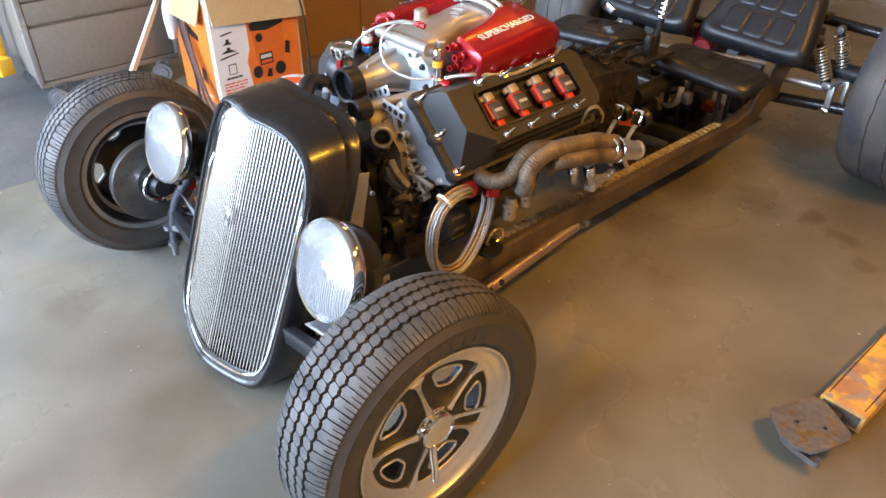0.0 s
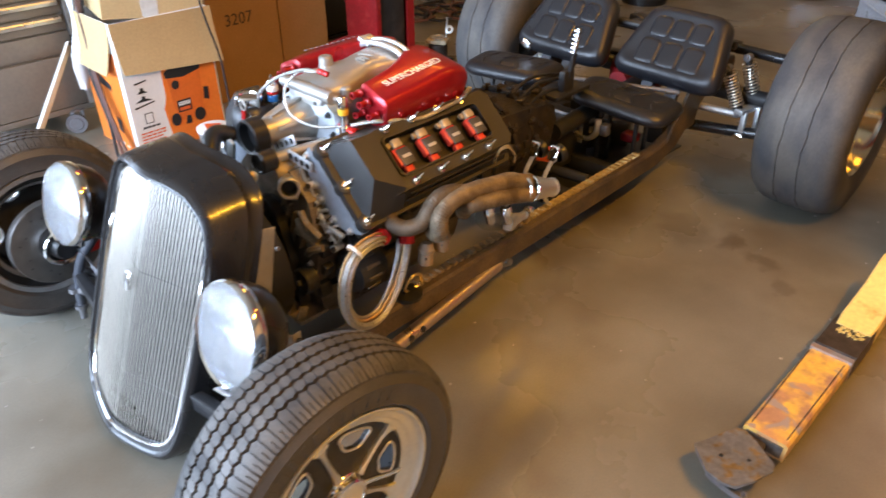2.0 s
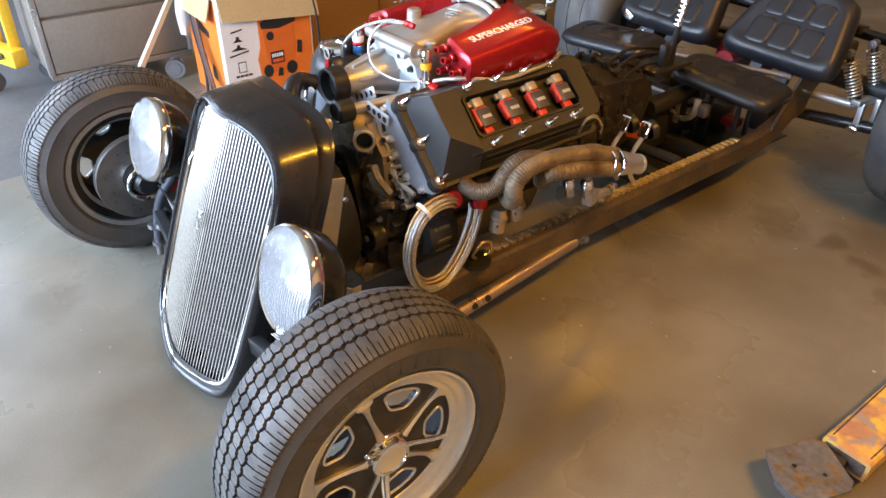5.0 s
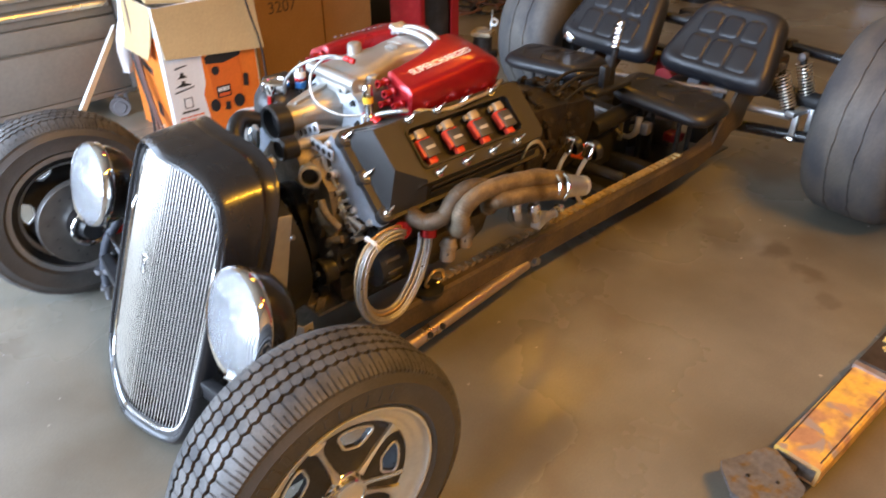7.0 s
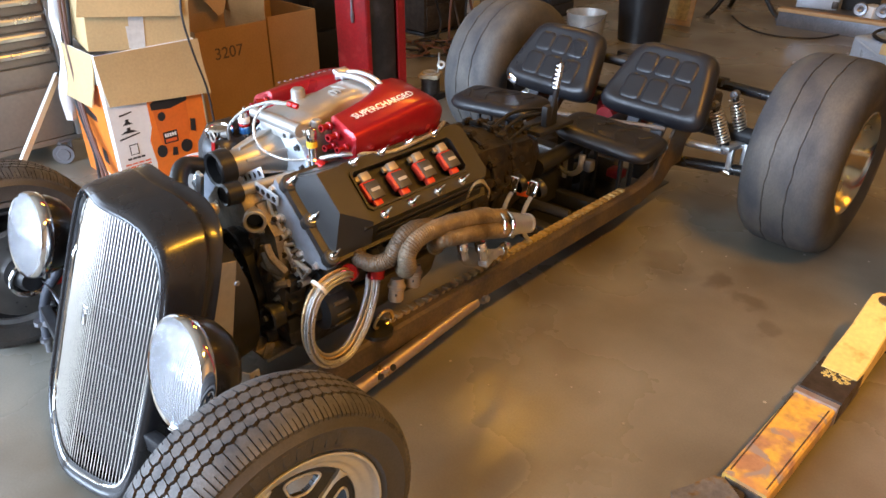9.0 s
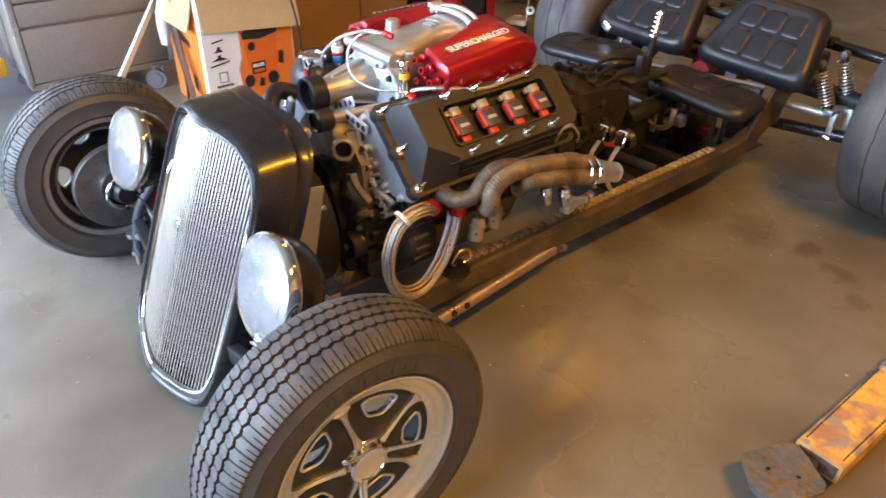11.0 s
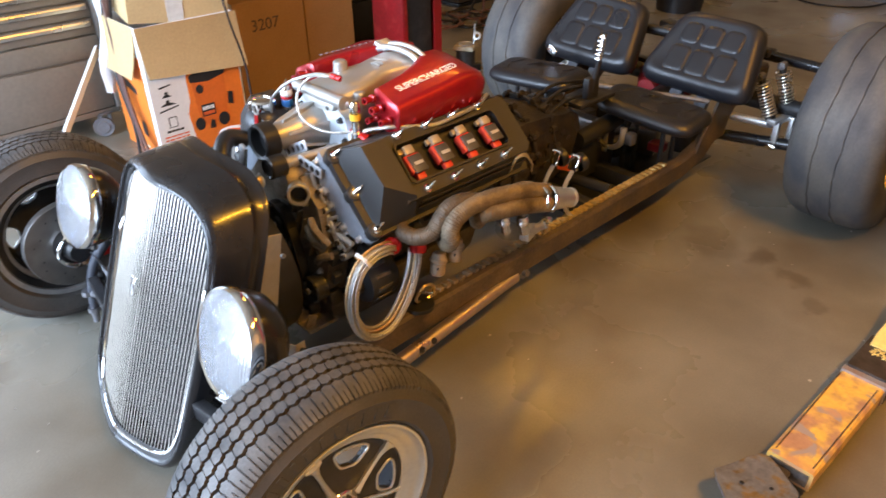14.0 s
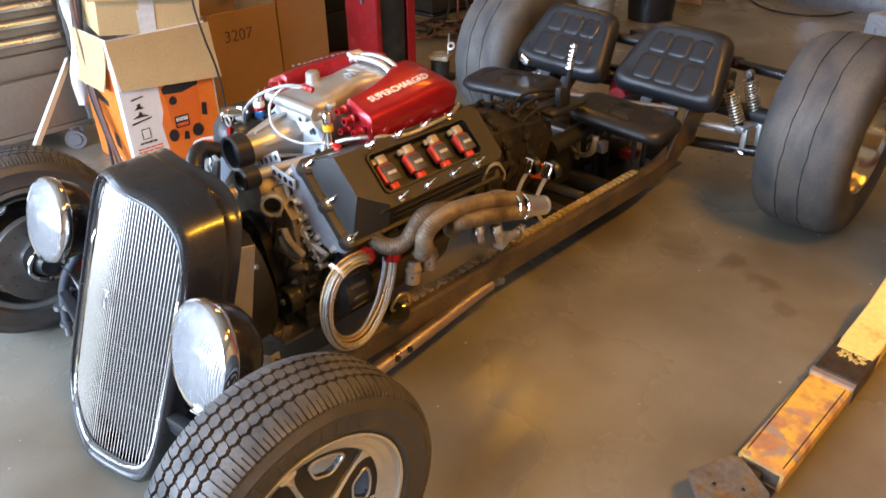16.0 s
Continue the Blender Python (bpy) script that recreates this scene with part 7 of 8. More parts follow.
sn = P("supercharger_snout", bm, M_SATINAL, label="tapered cast snout with ribs")
for k in range(6):
    a = radians(20 + 60 * k)
    bm = B()
    u = V(math.cos(a), 0, math.sin(a))
    rings(bm, [[o + V(0, -0.005, 0) + u * 0.06 + w, o + V(0, -0.005, 0) + u * 0.080 + w, o + V(0, -0.125, 0) + u * 0.045 + w, o + V(0, -0.125, 0) + u * 0.033 + w] for w in (V(-u.z, 0, u.x) * 0.004, V(u.z, 0, -u.x) * 0.004)])
    part("rib", bm, M_SATINAL, sn)
bm = B()
lathe(bm, o + V(0, -0.158, 0), (0, -1, 0), ((0.041, 0.0), (0.049, 0.002), (0.050, 0.045), (0.046, 0.050), (0.040, 0.046), (0.037, 0.02), (0.0, 0.018)), 40)
part("rubber_end", bm, M_DARK, sn)
bm = B()
tube(bm, [V(0.062, 0.60, 0.655), V(0.060, 0.48, 0.660), V(0.058, 0.385, 0.664)], 0.0155, 16, 2)
P("water_tube", bm, M_SATINAL)
bm = B()
lathe(bm, (0.058, 0.40, 0.664), (0, -1, 0.02), ((0.016, -0.01), (0.030, -0.008), (0.031, 0.035), (0.026, 0.04), (0.022, 0.036), (0.0, 0.034)), 32)
P("idler_pulley", bm, M_DARK)
# drilled brackets, the dark of each hole painted as a thin disc
for p0, p1 in ((V(0.070, 0.452, 0.668), V(0.162, 0.458, 0.652)), (V(-0.02, 0.47, 0.655), V(0.05, 0.49, 0.69))):
    d = (p1 - p0).normalized()
    bm = B()
    box(bm, (p0 + p1) / 2, ((p1 - p0).length, 0.006, 0.030), basis(d, (0, 1, 0), (0, 0, 0)).to_3x3(), bevel=0.002)
    br = P("drilled_bracket", bm, M_BLUEAL)
    for k in range(4):
        c = p0 + (p1 - p0) * (0.14 + 0.24 * k)
        bm = B()
        lathe(bm, c + V(0, -0.0032, 0), (0, -1, 0), ((0.0, 0.0), (0.0085, 0.0), (0.0085, 0.0006), (0.0, 0.0006)), 16)
        part("hole_disc", bm, M_DARK, br)
# red fuel fitting, pressure regulator and braided lines
bm = B()
lathe(bm, (0.135, 0.60, 0.700), (0, 0, 1), ((0.0, 0.0), (0.016, 0.0), (0.016, 0.02), (0.013, 0.024), (0.013, 0.075), (0.0155, 0.078), (0.0155, 0.10), (0.012, 0.106), (0.006, 0.108), (0.0, 0.108)), 24)
reg = P("fuel_regulator", bm, M_CHROME, label="small chrome fuel regulator with a yellow band")
bm = B()
lathe(bm, (0.135, 0.60, 0.755), (0, 0, 1), ((0.0137, 0.0), (0.0146, 0.001), (0.0146, 0.017), (0.0137, 0.018)), 24)
part("yellow_band", bm, M_YELLOW, reg)
bm = B()
tube(bm, [V(0.150, 0.605, 0.705), V(0.168, 0.612, 0.695), V(0.176, 0.63, 0.668), V(0.168, 0.645, 0.645)], 0.0155, 12, 4)
lathe(bm, (0.150, 0.603, 0.707), (1, 0.25, -0.2), ((0.017, 0.0), (0.019, 0.004), (0.019, 0.02), (0.017, 0.024)), 8)
P("red_elbow_fitting", bm, M_REDANO)
bm = B()
tube(bm, [V(0.160, 0.605, 0.728), V(0.190, 0.628, 0.738), V(0.225, 0.665, 0.742), V(0.262, 0.763, 0.729), V(0.270, 0.851, 0.736), V(0.260, 0.939, 0.738), V(0.232, 1.008, 0.745)], 0.0060, 10, 6)
P("braided_line", bm, M_BRAID)
bm = B()
tube(bm, [V(0.128, 0.60, 0.718), V(0.07, 0.545, 0.718), V(0.0, 0.52, 0.745), V(-0.035, 0.535, 0.80), V(-0.015, 0.57, 0.845), V(0.03, 0.60, 0.850)], 0.0037, 8, 7)
P("braided_line", bm, M_BRAID)
bm = B()
tube(bm, [V(-0.160, 0.52, 0.72), V(-0.125, 0.51, 0.775), V(-0.06, 0.53, 0.83), V(0.0, 0.575, 0.855), V(0.04, 0.605, 0.852)], 0.0043, 8, 7)
P("braided_line", bm, M_BRAID)
for p, d in ((V(0.04, 0.605, 0.852), V(1, 0.35, -0.2)), (V(0.116, 0.60, 0.718), V(1, 0.1, 0))):
    bm = B()
    lathe(bm, p, d, ((0.0, -0.004), (0.008, -0.004), (0.009, 0.010), (0.007, 0.012), (0.0085, 0.014), (0.0085, 0.026), (0.0, 0.028)), 8)
    P("red_hose_end", bm, M_REDANO)
bm = B()
lathe(bm, (-0.17, 0.58, 0.700), (0.04, 0, 1), ((0.0, 0.0), (0.014, 0.0), (0.016, 0.006), (0.016, 0.078), (0.012, 0.086), (0.006, 0.088), (0.0, 0.088)), 20)
bv = P("boost_valve", bm, M_CHROME, label="small bright canister with blue and red bands")
for z0, z1, mt in ((0.722, 0.742, M_BLUEPLASTIC), (0.744, 0.752, M_REDANO), (0.754, 0.772, M_WHITE)):
    bm = B()
    lathe(bm, (-0.17 + 0.04 * (z0 - 0.70), 0.58, z0), (0.04, 0, 1), ((0.0161, 0.0), (0.0168, 0.001), (0.0168, z1 - z0 - 0.001), (0.0161, z1 - z0)), 20)
    part("band", bm, mt, bv)
# far side front: black coolant tank under a chrome cap, with a red tag on a ring
bm = B()
lathe(bm, (-0.20, 0.515, 0.60), (0, 0, 1), ((0.0, 0.0), (0.050, 0.0), (0.060, 0.02), (0.060, 0.085), (0.050, 0.112), (0.036, 0.122), (0.036, 0.134), (0.0, 0.134)), 32)
P("coolant_tank", bm, M_BLACKSTEEL, label="black coolant tank under a chrome cap")
bm = B()
lathe(bm, (-0.20, 0.515, 0.734), (0, 0, 1), ((0.034, -0.012), (0.040, -0.010), (0.042, 0.002), (0.041, 0.012), (0.036, 0.017), (0.024, 0.018), (0.022, 0.014), (0.0, 0.014)), 32)
P("coolant_cap", bm, M_CHROME)
bm = B()
tube(bm, [V(-0.165 + 0.013 * math.cos(a), 0.472, 0.738 + 0.015 * math.sin(a)) for a in np.linspace(0, 2 * math.pi, 17)], 0.0028, 6, 1)
tag_ring = P("tag_ring", bm, M_GALV)
bm = B()
box(bm, (-0.164, 0.468, 0.700), (0.018, 0.004, 0.048), Matrix.Rotation(radians(-8), 3, "X"), bevel=0.0015, seg=1)
part("red_tag", bm, M_REDANO, tag_ring)
bm = B()
tube(bm, [V(-0.215, 0.45, 0.64), V(-0.22, 0.40, 0.655), V(-0.19, 0.36, 0.63), V(-0.15, 0.345, 0.57), V(-0.13, 0.35, 0.50)], 0.026, 16, 5)
P("coolant_hose", bm, M_DARK)
bm = B()
box(bm, (-0.135, 0.395, 0.625), (0.030, 0.012, 0.080), Matrix.Rotation(radians(18), 3, "Y"), bevel=0.003)
P("tensioner_bracket", bm, M_BLUEAL)
bm = B()
tube(bm, [V(-0.20, 0.50, 0.70), V(-0.22, 0.62, 0.72), V(-0.21, 0.80, 0.70)], 0.03, 14, 5)
P("rubber_hose", bm, M_DARK)
for k, (x, y, z) in enumerate(((0.185, 0.665, 0.672), (0.20, 0.72, 0.668), (0.195, 0.76, 0.68), (0.205, 0.82, 0.672), (0.20, 0.88, 0.675))):
    bm = B()
    box(bm, (x, y, z), (0.03, 0.028, 0.024), Matrix.Rotation(0.4 * k, 3, "Z"), bevel=0.005)
    lathe(bm, (x, y, z), (0.5, -0.6, 0.4), ((0.009, 0.0), (0.009, 0.022), (0.006, 0.024), (0.0, 0.024)), 10)
    P("injector_plug", bm, M_DARK)

# ---------------------------------------------------------------- exhaust headers
def wrapped(pts, r, material, label):
    """A pipe under tape wound on in a helix, each turn lapping over the last."""
    path = smooth_path(pts, 110)
    even, dist, run, total = [path[0]], [0.0], 0.0, 0.0
    for a, b in zip(path, path[1:]):
        run += (b - a).length
        total += (b - a).length
        if run >= 0.0010:
            even.append(b)
            dist.append(total)
            run = 0.0
    n, seg = len(even), 22
    tang = [(even[min(i + 1, n - 1)] - even[max(i - 1, 0)]).normalized() for i in range(n)]
    u = V(0, 0, 1)
    loops = []
    for i in range(n):
        u = (u - tang[i] * u.dot(tang[i])).normalized()
        v = tang[i].cross(u)
        lp = []
        for j in range(seg):
            a = 2 * math.pi * j / seg
            turn = (dist[i] / 0.0195 + j / seg) % 1.0
            ridge = math.sin(math.pi * ((dist[i] / 0.0065 + j / seg) % 1.0)) ** 0.7
            rad = r * (0.93 + 0.03 * turn + 0.075 * ridge) + 0.0012 * noise.noise(V(dist[i] * 70, math.cos(a) * 1.5, math.sin(a) * 1.5))
            lp.append(even[i] + (u * math.cos(a) + v * math.sin(a)) * rad)
        loops.append(lp)
    bm = B()
    rings(bm, loops)
    return P("wrapped_pipe", bm, material, label=label, smooth=40)


for sx in (1, -1):
    X = lambda x, y, z: V(x * sx, y, z)
    wrapped([X(0.325, 0.578, 0.520), X(0.360, 0.564, 0.513), X(0.400, 0.574, 0.512), X(0.428, 0.602, 0.527), X(0.438, 0.624, 0.562), X(0.444, 0.650, 0.588), X(0.450, 0.70, 0.590), X(0.462, 0.80, 0.556), X(0.478, 0.91, 0.522), X(0.488, 1.0, 0.498)], 0.0225, M_BURNTWRAP, "exhaust pipe bound in burnt brown heat wrap")
    wrapped([X(0.385, 0.680, 0.470), X(0.440, 0.645, 0.482), X(0.467, 0.630, 0.508), X(0.470, 0.628, 0.543), X(0.470, 0.650, 0.570), X(0.470, 0.69, 0.582), X(0.470, 0.745, 0.580), X(0.472, 0.825, 0.570), X(0.474, 0.915, 0.548), X(0.480, 1.010, 0.517)], 0.0245, M_WRAP, "exhaust pipe bound in tan heat wrap")
    wrapped([X(0.40, 0.80, 0.47), X(0.45, 0.755, 0.52), X(0.485, 0.748, 0.548), X(0.496, 0.800, 0.542), X(0.499, 0.880, 0.524), X(0.500, 0.995, 0.490)], 0.0228, M_WRAP, "exhaust pipe bound in tan heat wrap")
    wrapped([X(0.36, 0.97, 0.47), X(0.41, 0.955, 0.515), X(0.445, 0.962, 0.530), X(0.465, 0.985, 0.518), X(0.478, 1.005, 0.508)], 0.022, M_WRAP, "exhaust pipe bound in tan heat wrap")
    d = V(0.010 * sx, 0.100, -0.030).normalized()
    o = X(0.488, 0.992, 0.503)
    bm = B()
    lathe(bm, o, d, ((0.038, 0.0), (0.039, 0.012), (0.037, 0.02), (0.029, 0.085), (0.028, 0.102), (0.030, 0.104), (0.030, 0.110), (0.026, 0.110), (0.024, 0.05), (0.0, 0.045)), 32)
    P("exhaust_collector", bm, M_POLISH, label="bare steel exhaust collector cone")
    for off, r in ((-0.030, 0.0395), (0.004, 0.0405)):
        bm = B()
        lathe(bm, o + d * off, d, ((r - 0.002, -0.005), (r, -0.004), (r, 0.004), (r - 0.002, 0.005)), 32)
        cb2 = P("clamp_band", bm, M_CHROME)
        bm = B()
        box(bm, o + d * off + V(-0.012 * sx, 0, 0.041), (0.014, 0.010, 0.008), bevel=0.002)
        part("clamp_screw", bm, M_CASTAL, cb2)
    # plug sockets and steering joint below the header
    for x, y, z, r, ln in ((0.415, 0.895, 0.425, 0.017, 0.055), (0.425, 0.965, 0.400, 0.019, 0.060)):
        bm = B()
        lathe(bm, X(x, y, z + ln / 2), V(0.1 * sx, 0.15, -1), ((0.0, 0.0), (r * 0.8, 0.0), (r, 0.006), (r, ln * 0.45), (r * 0.8, ln * 0.5), (r * 0.8, ln), (0.0, ln)), 18)
        P("plug_socket", bm, M_CHROME)
    bm = B()
    box(bm, X(0.415, 1.005, 0.355), (0.036, 0.05, 0.045), Matrix.Rotation(0.3 * sx, 3, "Z"), bevel=0.008)
    lathe(bm, X(0.415, 1.02, 0.355), (0.1 * sx, 1, 0.0), ((0.016, 0.0), (0.018, 0.02), (0.013, 0.03), (0.013, 0.05), (0.016, 0.052), (0.0, 0.056)), 16)
    P("steering_joint", bm, M_CASTAL)
    bm = B()
    tube(bm, [X(0.412, 1.06, 0.352), X(0.40, 1.11, 0.348), X(0.375, 1.15, 0.30), X(0.36, 1.16, 0.262)], 0.008, 10, 3)
    P("brake_union", bm, M_BRASS)
    bm = B()
    lathe(bm, X(0.400, 1.118, 0.346), (sx, 0, 0.4), ((0.0, -0.016), (0.011, -0.014), (0.014, 0.0), (0.011, 0.014), (0.0, 0.016)), 14)
    P("union_nut", bm, M_CHROME)
    for x, y, z in ((0.375, 0.735, 0.385), (0.372, 0.672, 0.365)):
        dd = V(0.12 * sx, -0.25, -1.0)
        bm = B()
        lathe(bm, X(x, y, z), dd, ((0.0, -0.042), (0.018, -0.040), (0.022, -0.026), (0.026, -0.022), (0.026, -0.014), (0.022, -0.010), (0.022, 0.022), (0.016, 0.028), (0.0, 0.028)), 24)
        sc = P("spark_canister", bm, M_CREAM, label="cream enamelled canister with dark marking")
        bm = B()
        q = axis_frame(dd)
        p = X(x, y, z) + V(0.7 * sx, -0.68, 0.1).normalized() * 0.0216
        box(bm, p, (0.006, 0.006, 0.008), Matrix.Rotation(radians(45 * sx), 3, "Z"), bevel=0.002, seg=1)
        part("dark_marking", bm, M_BLACKINK, sc)
# wrapped wire loops above the header
bm = B()
tube(bm, [V(0.40, 0.93, 0.575), V(0.41, 0.945, 0.615), V(0.425, 0.965, 0.625), V(0.435, 0.985, 0.60), V(0.43, 0.99, 0.57)], 0.003, 6, 6)
tube(bm, [V(0.385, 0.95, 0.575), V(0.395, 0.965, 0.61), V(0.41, 0.985, 0.62), V(0.42, 1.0, 0.59)], 0.003, 6, 6)
P("wire_loop", bm, M_BRASS)

# ---------------------------------------------------------------- braided hose loop
base_loop = [V(0.335, 0.545, 0.468), V(0.365, 0.500, 0.503), V(0.372, 0.445, 0.508), V(0.376, 0.395, 0.485), V(0.380, 0.362, 0.425), V(0.380, 0.360, 0.345), V(0.376, 0.390, 0.280), V(0.370, 0.440, 0.248), V(0.364, 0.500, 0.250), V(0.358, 0.560, 0.300), V(0.352, 0.598, 0.360), V(0.345, 0.618, 0.405), V(0.335, 0.63, 0.435)]
for k, (a, b) in enumerate(((-0.014, -0.012), (-0.0055, -0.014), (0.003, -0.012), (0.0115, -0.010), (-0.0105, -0.005), (-0.002, -0.006), (0.0065, -0.004), (0.015, -0.002), (-0.006, 0.002), (0.003, 0.002), (0.0115, 0.005))):
    bm = B()
    cen = V(0.37, 0.48, 0.375)
    pts = []
    for p in base_loop:
        d = V(0, p.y - cen.y, p.z - cen.z).normalized()
        pts.append(p + V(a * 1.1, 0, 0) + d * (b * 1.3 + 0.004 * math.sin(k * 2 + p.z * 9)))
    tube(bm, pts, 0.0041, 10, 8)
    P("braided_hose", bm, M_BRAIDGOLD if k % 3 == 2 else M_BRAID, label="braided steel hose looped in a coil")
for p, d, r in ((V(0.374, 0.415, 0.500), V(0, -0.75, -0.45), 0.0235),):
    bm = B()
    lathe(bm, p, d, ((r, -0.005), (r + 0.002, -0.004), (r + 0.002, 0.004), (r, 0.005)), 24)
    P("hose_tie", bm, M_WHITE)
bm = B()
lathe(bm, (0.340, 0.538, 0.475), (0.5, -0.75, 0.55), ((0.020, -0.012), (0.024, -0.010), (0.024, 0.008), (0.020, 0.010), (0.0, 0.008)), 24)
P("red_hose_sleeve", bm, M_REDANO)
bm = B()
lathe(bm, (0.335, 0.632, 0.428), (0.2, -0.3, -1), ((0.022, -0.02), (0.025, -0.018), (0.025, 0.012), (0.022, 0.014), (0.0, 0.012)), 24)
P("red_hose_sleeve", bm, M_REDANO)
bm = B()
tube(bm, [V(0.33, 0.64, 0.455), V(0.31, 0.63, 0.50), V(0.27, 0.60, 0.52)], 0.022, 12, 4)
P("rubber_elbow", bm, M_DARK)
bm = B()  # tie down ring on the rail
tube(bm, [V(0.345, 0.63, 0.245), V(0.355, 0.60, 0.275), V(0.36, 0.625, 0.31), V(0.358, 0.66, 0.30), V(0.35, 0.67, 0.262), V(0.345, 0.63, 0.245)], 0.005, 8, 5)
P("tie_ring", bm, M_BRASS)
bm = B()
lathe(bm, (0.345, 0.62, 0.238), (0, 0, 1), ((0.045, 0.0), (0.045, 0.012), (0.02, 0.02), (0.0, 0.02)), 24)
P("engine_mount", bm, M_DARK)
lettering("3207", ca, basis((0, 1, 0), (0, 0, 1), (-1.9985, 1.585, 0.44)), 0.09, M_FADEDINK)


# ---------------------------------------------------------------- gearbox and controls
bm = B()
lathe(bm, (0, 1.06, 0.40), (0, 1, 0), ((0.185, 0.0), (0.185, 0.02), (0.165, 0.04), (0.15, 0.12), (0.125, 0.17), (0.0, 0.17)), 32)
P("bell_housing", bm, M_GREASE, label="greasy dark gearbox bell housing")
bm = B()
rings(bm, [[V(x * k + dx, y, 0.40 + z * k) for x, z in ((-0.13, -0.10), (0.13, -0.10), (0.15, 0.0), (0.12, 0.12), (0.03, 0.145), (-0.08, 0.135), (-0.14, 0.05))] for y, k, dx in ((1.20, 1.15, 0), (1.30, 1.2, 0), (1.42, 1.15, 0.01), (1.50, 1.0, 0.02), (1.56, 0.95, 0.02), (1.64, 0.62, 0.02), (1.70, 0.4, 0.02))])
es = [e for e in bm.edges if e.calc_face_angle(0) > 0.3]
bmesh.ops.bevel(bm, geom=es, offset=0.012, segments=2, affect="EDGES", clamp_overlap=True)
gb = P("gearbox", bm, M_GREASE, label="grimy black brown gearbox casing")
for y, r, t in ((1.185, 0.205, 0.022), (1.315, 0.188, 0.016), (1.43, 0.178, 0.014), (1.52, 0.15, 0.014)):
    bm = B()
    lathe(bm, (0.005, y, 0.405), (0, 1, 0), ((r - 0.03, -t / 2), (r - 0.004, -t / 2), (r, -t / 2 + 0.004), (r, t / 2 - 0.004), (r - 0.004, t / 2), (r - 0.03, t / 2)), 40)
    fl = part("casing_flange", bm, M_GREASE, gb)
    for k in range(9):
        a = 0.15 + 0.36 * k
        bm = B()
        lathe(bm, (0.005 + (r - 0.004) * math.cos(a), y - t / 2, 0.405 + (r - 0.004) * math.sin(a)), (0, -1, 0), ((0.014, -0.02), (0.014, 0.004), (0.009, 0.005), (0.009, 0.013), (0.0, 0.014)), 8)
        part("flange_bolt", bm, M_GREASE, fl)
random.seed(11)
for k in range(40):
    y = random.uniform(1.12, 1.60)
    a = random.uniform(-0.2, 1.6)
    r = 0.172 - 0.12 * max(0, y - 1.3)
    p = V(r * math.cos(a), y, 0.40 + r * math.sin(a) * 0.95)
    bm = B()
    if k % 2:
        lathe(bm, p, V(math.cos(a), random.uniform(-0.2, 0.2), math.sin(a)), ((0.02, -0.01), (0.02, 0.012), (0.012, 0.014), (0.012, 0.024), (0.0, 0.024)), 8)
    else:
        box(bm, p, (0.05, 0.06, 0.03), Matrix.Rotation(-a, 3, "Y"), bevel=0.006)
    part("casing_lug", bm, M_GREASE, gb)
for x0, x1, z0 in ((0.10, 0.02, 0.555), (0.06, -0.02, 0.565), (0.13, 0.06, 0.53)):
    bm = B()
    tube(bm, [V(x0, 1.42, z0), V((x0 + x1) / 2, 1.58, z0 + 0.012), V(x1, 1.74, z0 - 0.02), V(x1, 1.84, z0 - 0.04)], 0.0065, 8, 4)
    P("shift_rod", bm, M_BLACKSTEEL)
    bm = B()
    box(bm, (x0, 1.44, z0 - 0.005), (0.03, 0.05, 0.022), Matrix.Rotation(x0 * 4, 3, "Z"), bevel=0.005)
    P("shift_lever_arm", bm, M_GREASE)
bm = B()
box(bm, (0.06, 1.75, 0.500), (0.12, 0.22, 0.02), bevel=0.006)
box(bm, (0.085, 1.74, 0.545), (0.03, 0.07, 0.09), bevel=0.008)
P("shifter_base", bm, M_BLACKSTEEL)
bm = B()
tube(bm, [V(0.090, 1.735, 0.53), V(0.098, 1.745, 0.60), V(0.104, 1.75, 0.655)], 0.011, 10, 3)
sh = P("gear_lever", bm, M_BLACKSTEEL, label="dark gear lever with a bright drilled grip")
bm = B()
tube(bm, [V(0.103, 1.75, 0.648), V(0.110, 1.752, 0.70), V(0.117, 1.75, 0.752)], 0.0095, 12, 3, flat=0.7)
grip = part("grip", bm, M_CHROME, sh)
for k in range(6):
    bm = B()
    box(bm, (0.1045 + 0.0024 * k, 1.742, 0.66 + 0.0165 * k), (0.024, 0.020, 0.008), Matrix.Rotation(radians(12), 3, "Y"), bevel=0.003)
    part("knurl", bm, M_CHROME, grip)
bm = B()
tube(bm, [V(-0.06, 1.98, 0.462), V(0.10, 2.07, 0.452), V(0.26, 2.16, 0.442), V(0.34, 2.20, 0.435)], 0.010, 8, 3)
P("handbrake_bar", bm, M_GREYSTEEL)
for x, y in ((0.275, 1.30), (0.345, 1.315)):
    bm = B()
    box(bm, (x, y, 0.462), (0.038, 0.016, 0.055), Matrix.Rotation(radians(-25), 3, "X"), bevel=0.007)
    pd = P("pedal", bm, M_CHROME, label="chrome foot pedal on a steel arm")
    bm = B()
    tube(bm, [V(x, y + 0.008, 0.45), V(x - 0.01, y - 0.03, 0.38), V(x - 0.015, y - 0.015, 0.30), V(x - 0.015, y + 0.03, 0.24)], 0.008, 8, 4, flat=0.6)
    part("pedal_arm", bm, M_CASTAL, pd)
    bm = B()
    lathe(bm, (x + 0.004, y + 0.03, 0.455), (0.2, 1, 0.2), ((0.028, -0.014), (0.032, -0.008), (0.032, 0.010), (0.026, 0.014), (0.0, 0.014)), 20)
    part("pedal_pad", bm, M_DARK, pd)
bm = B()
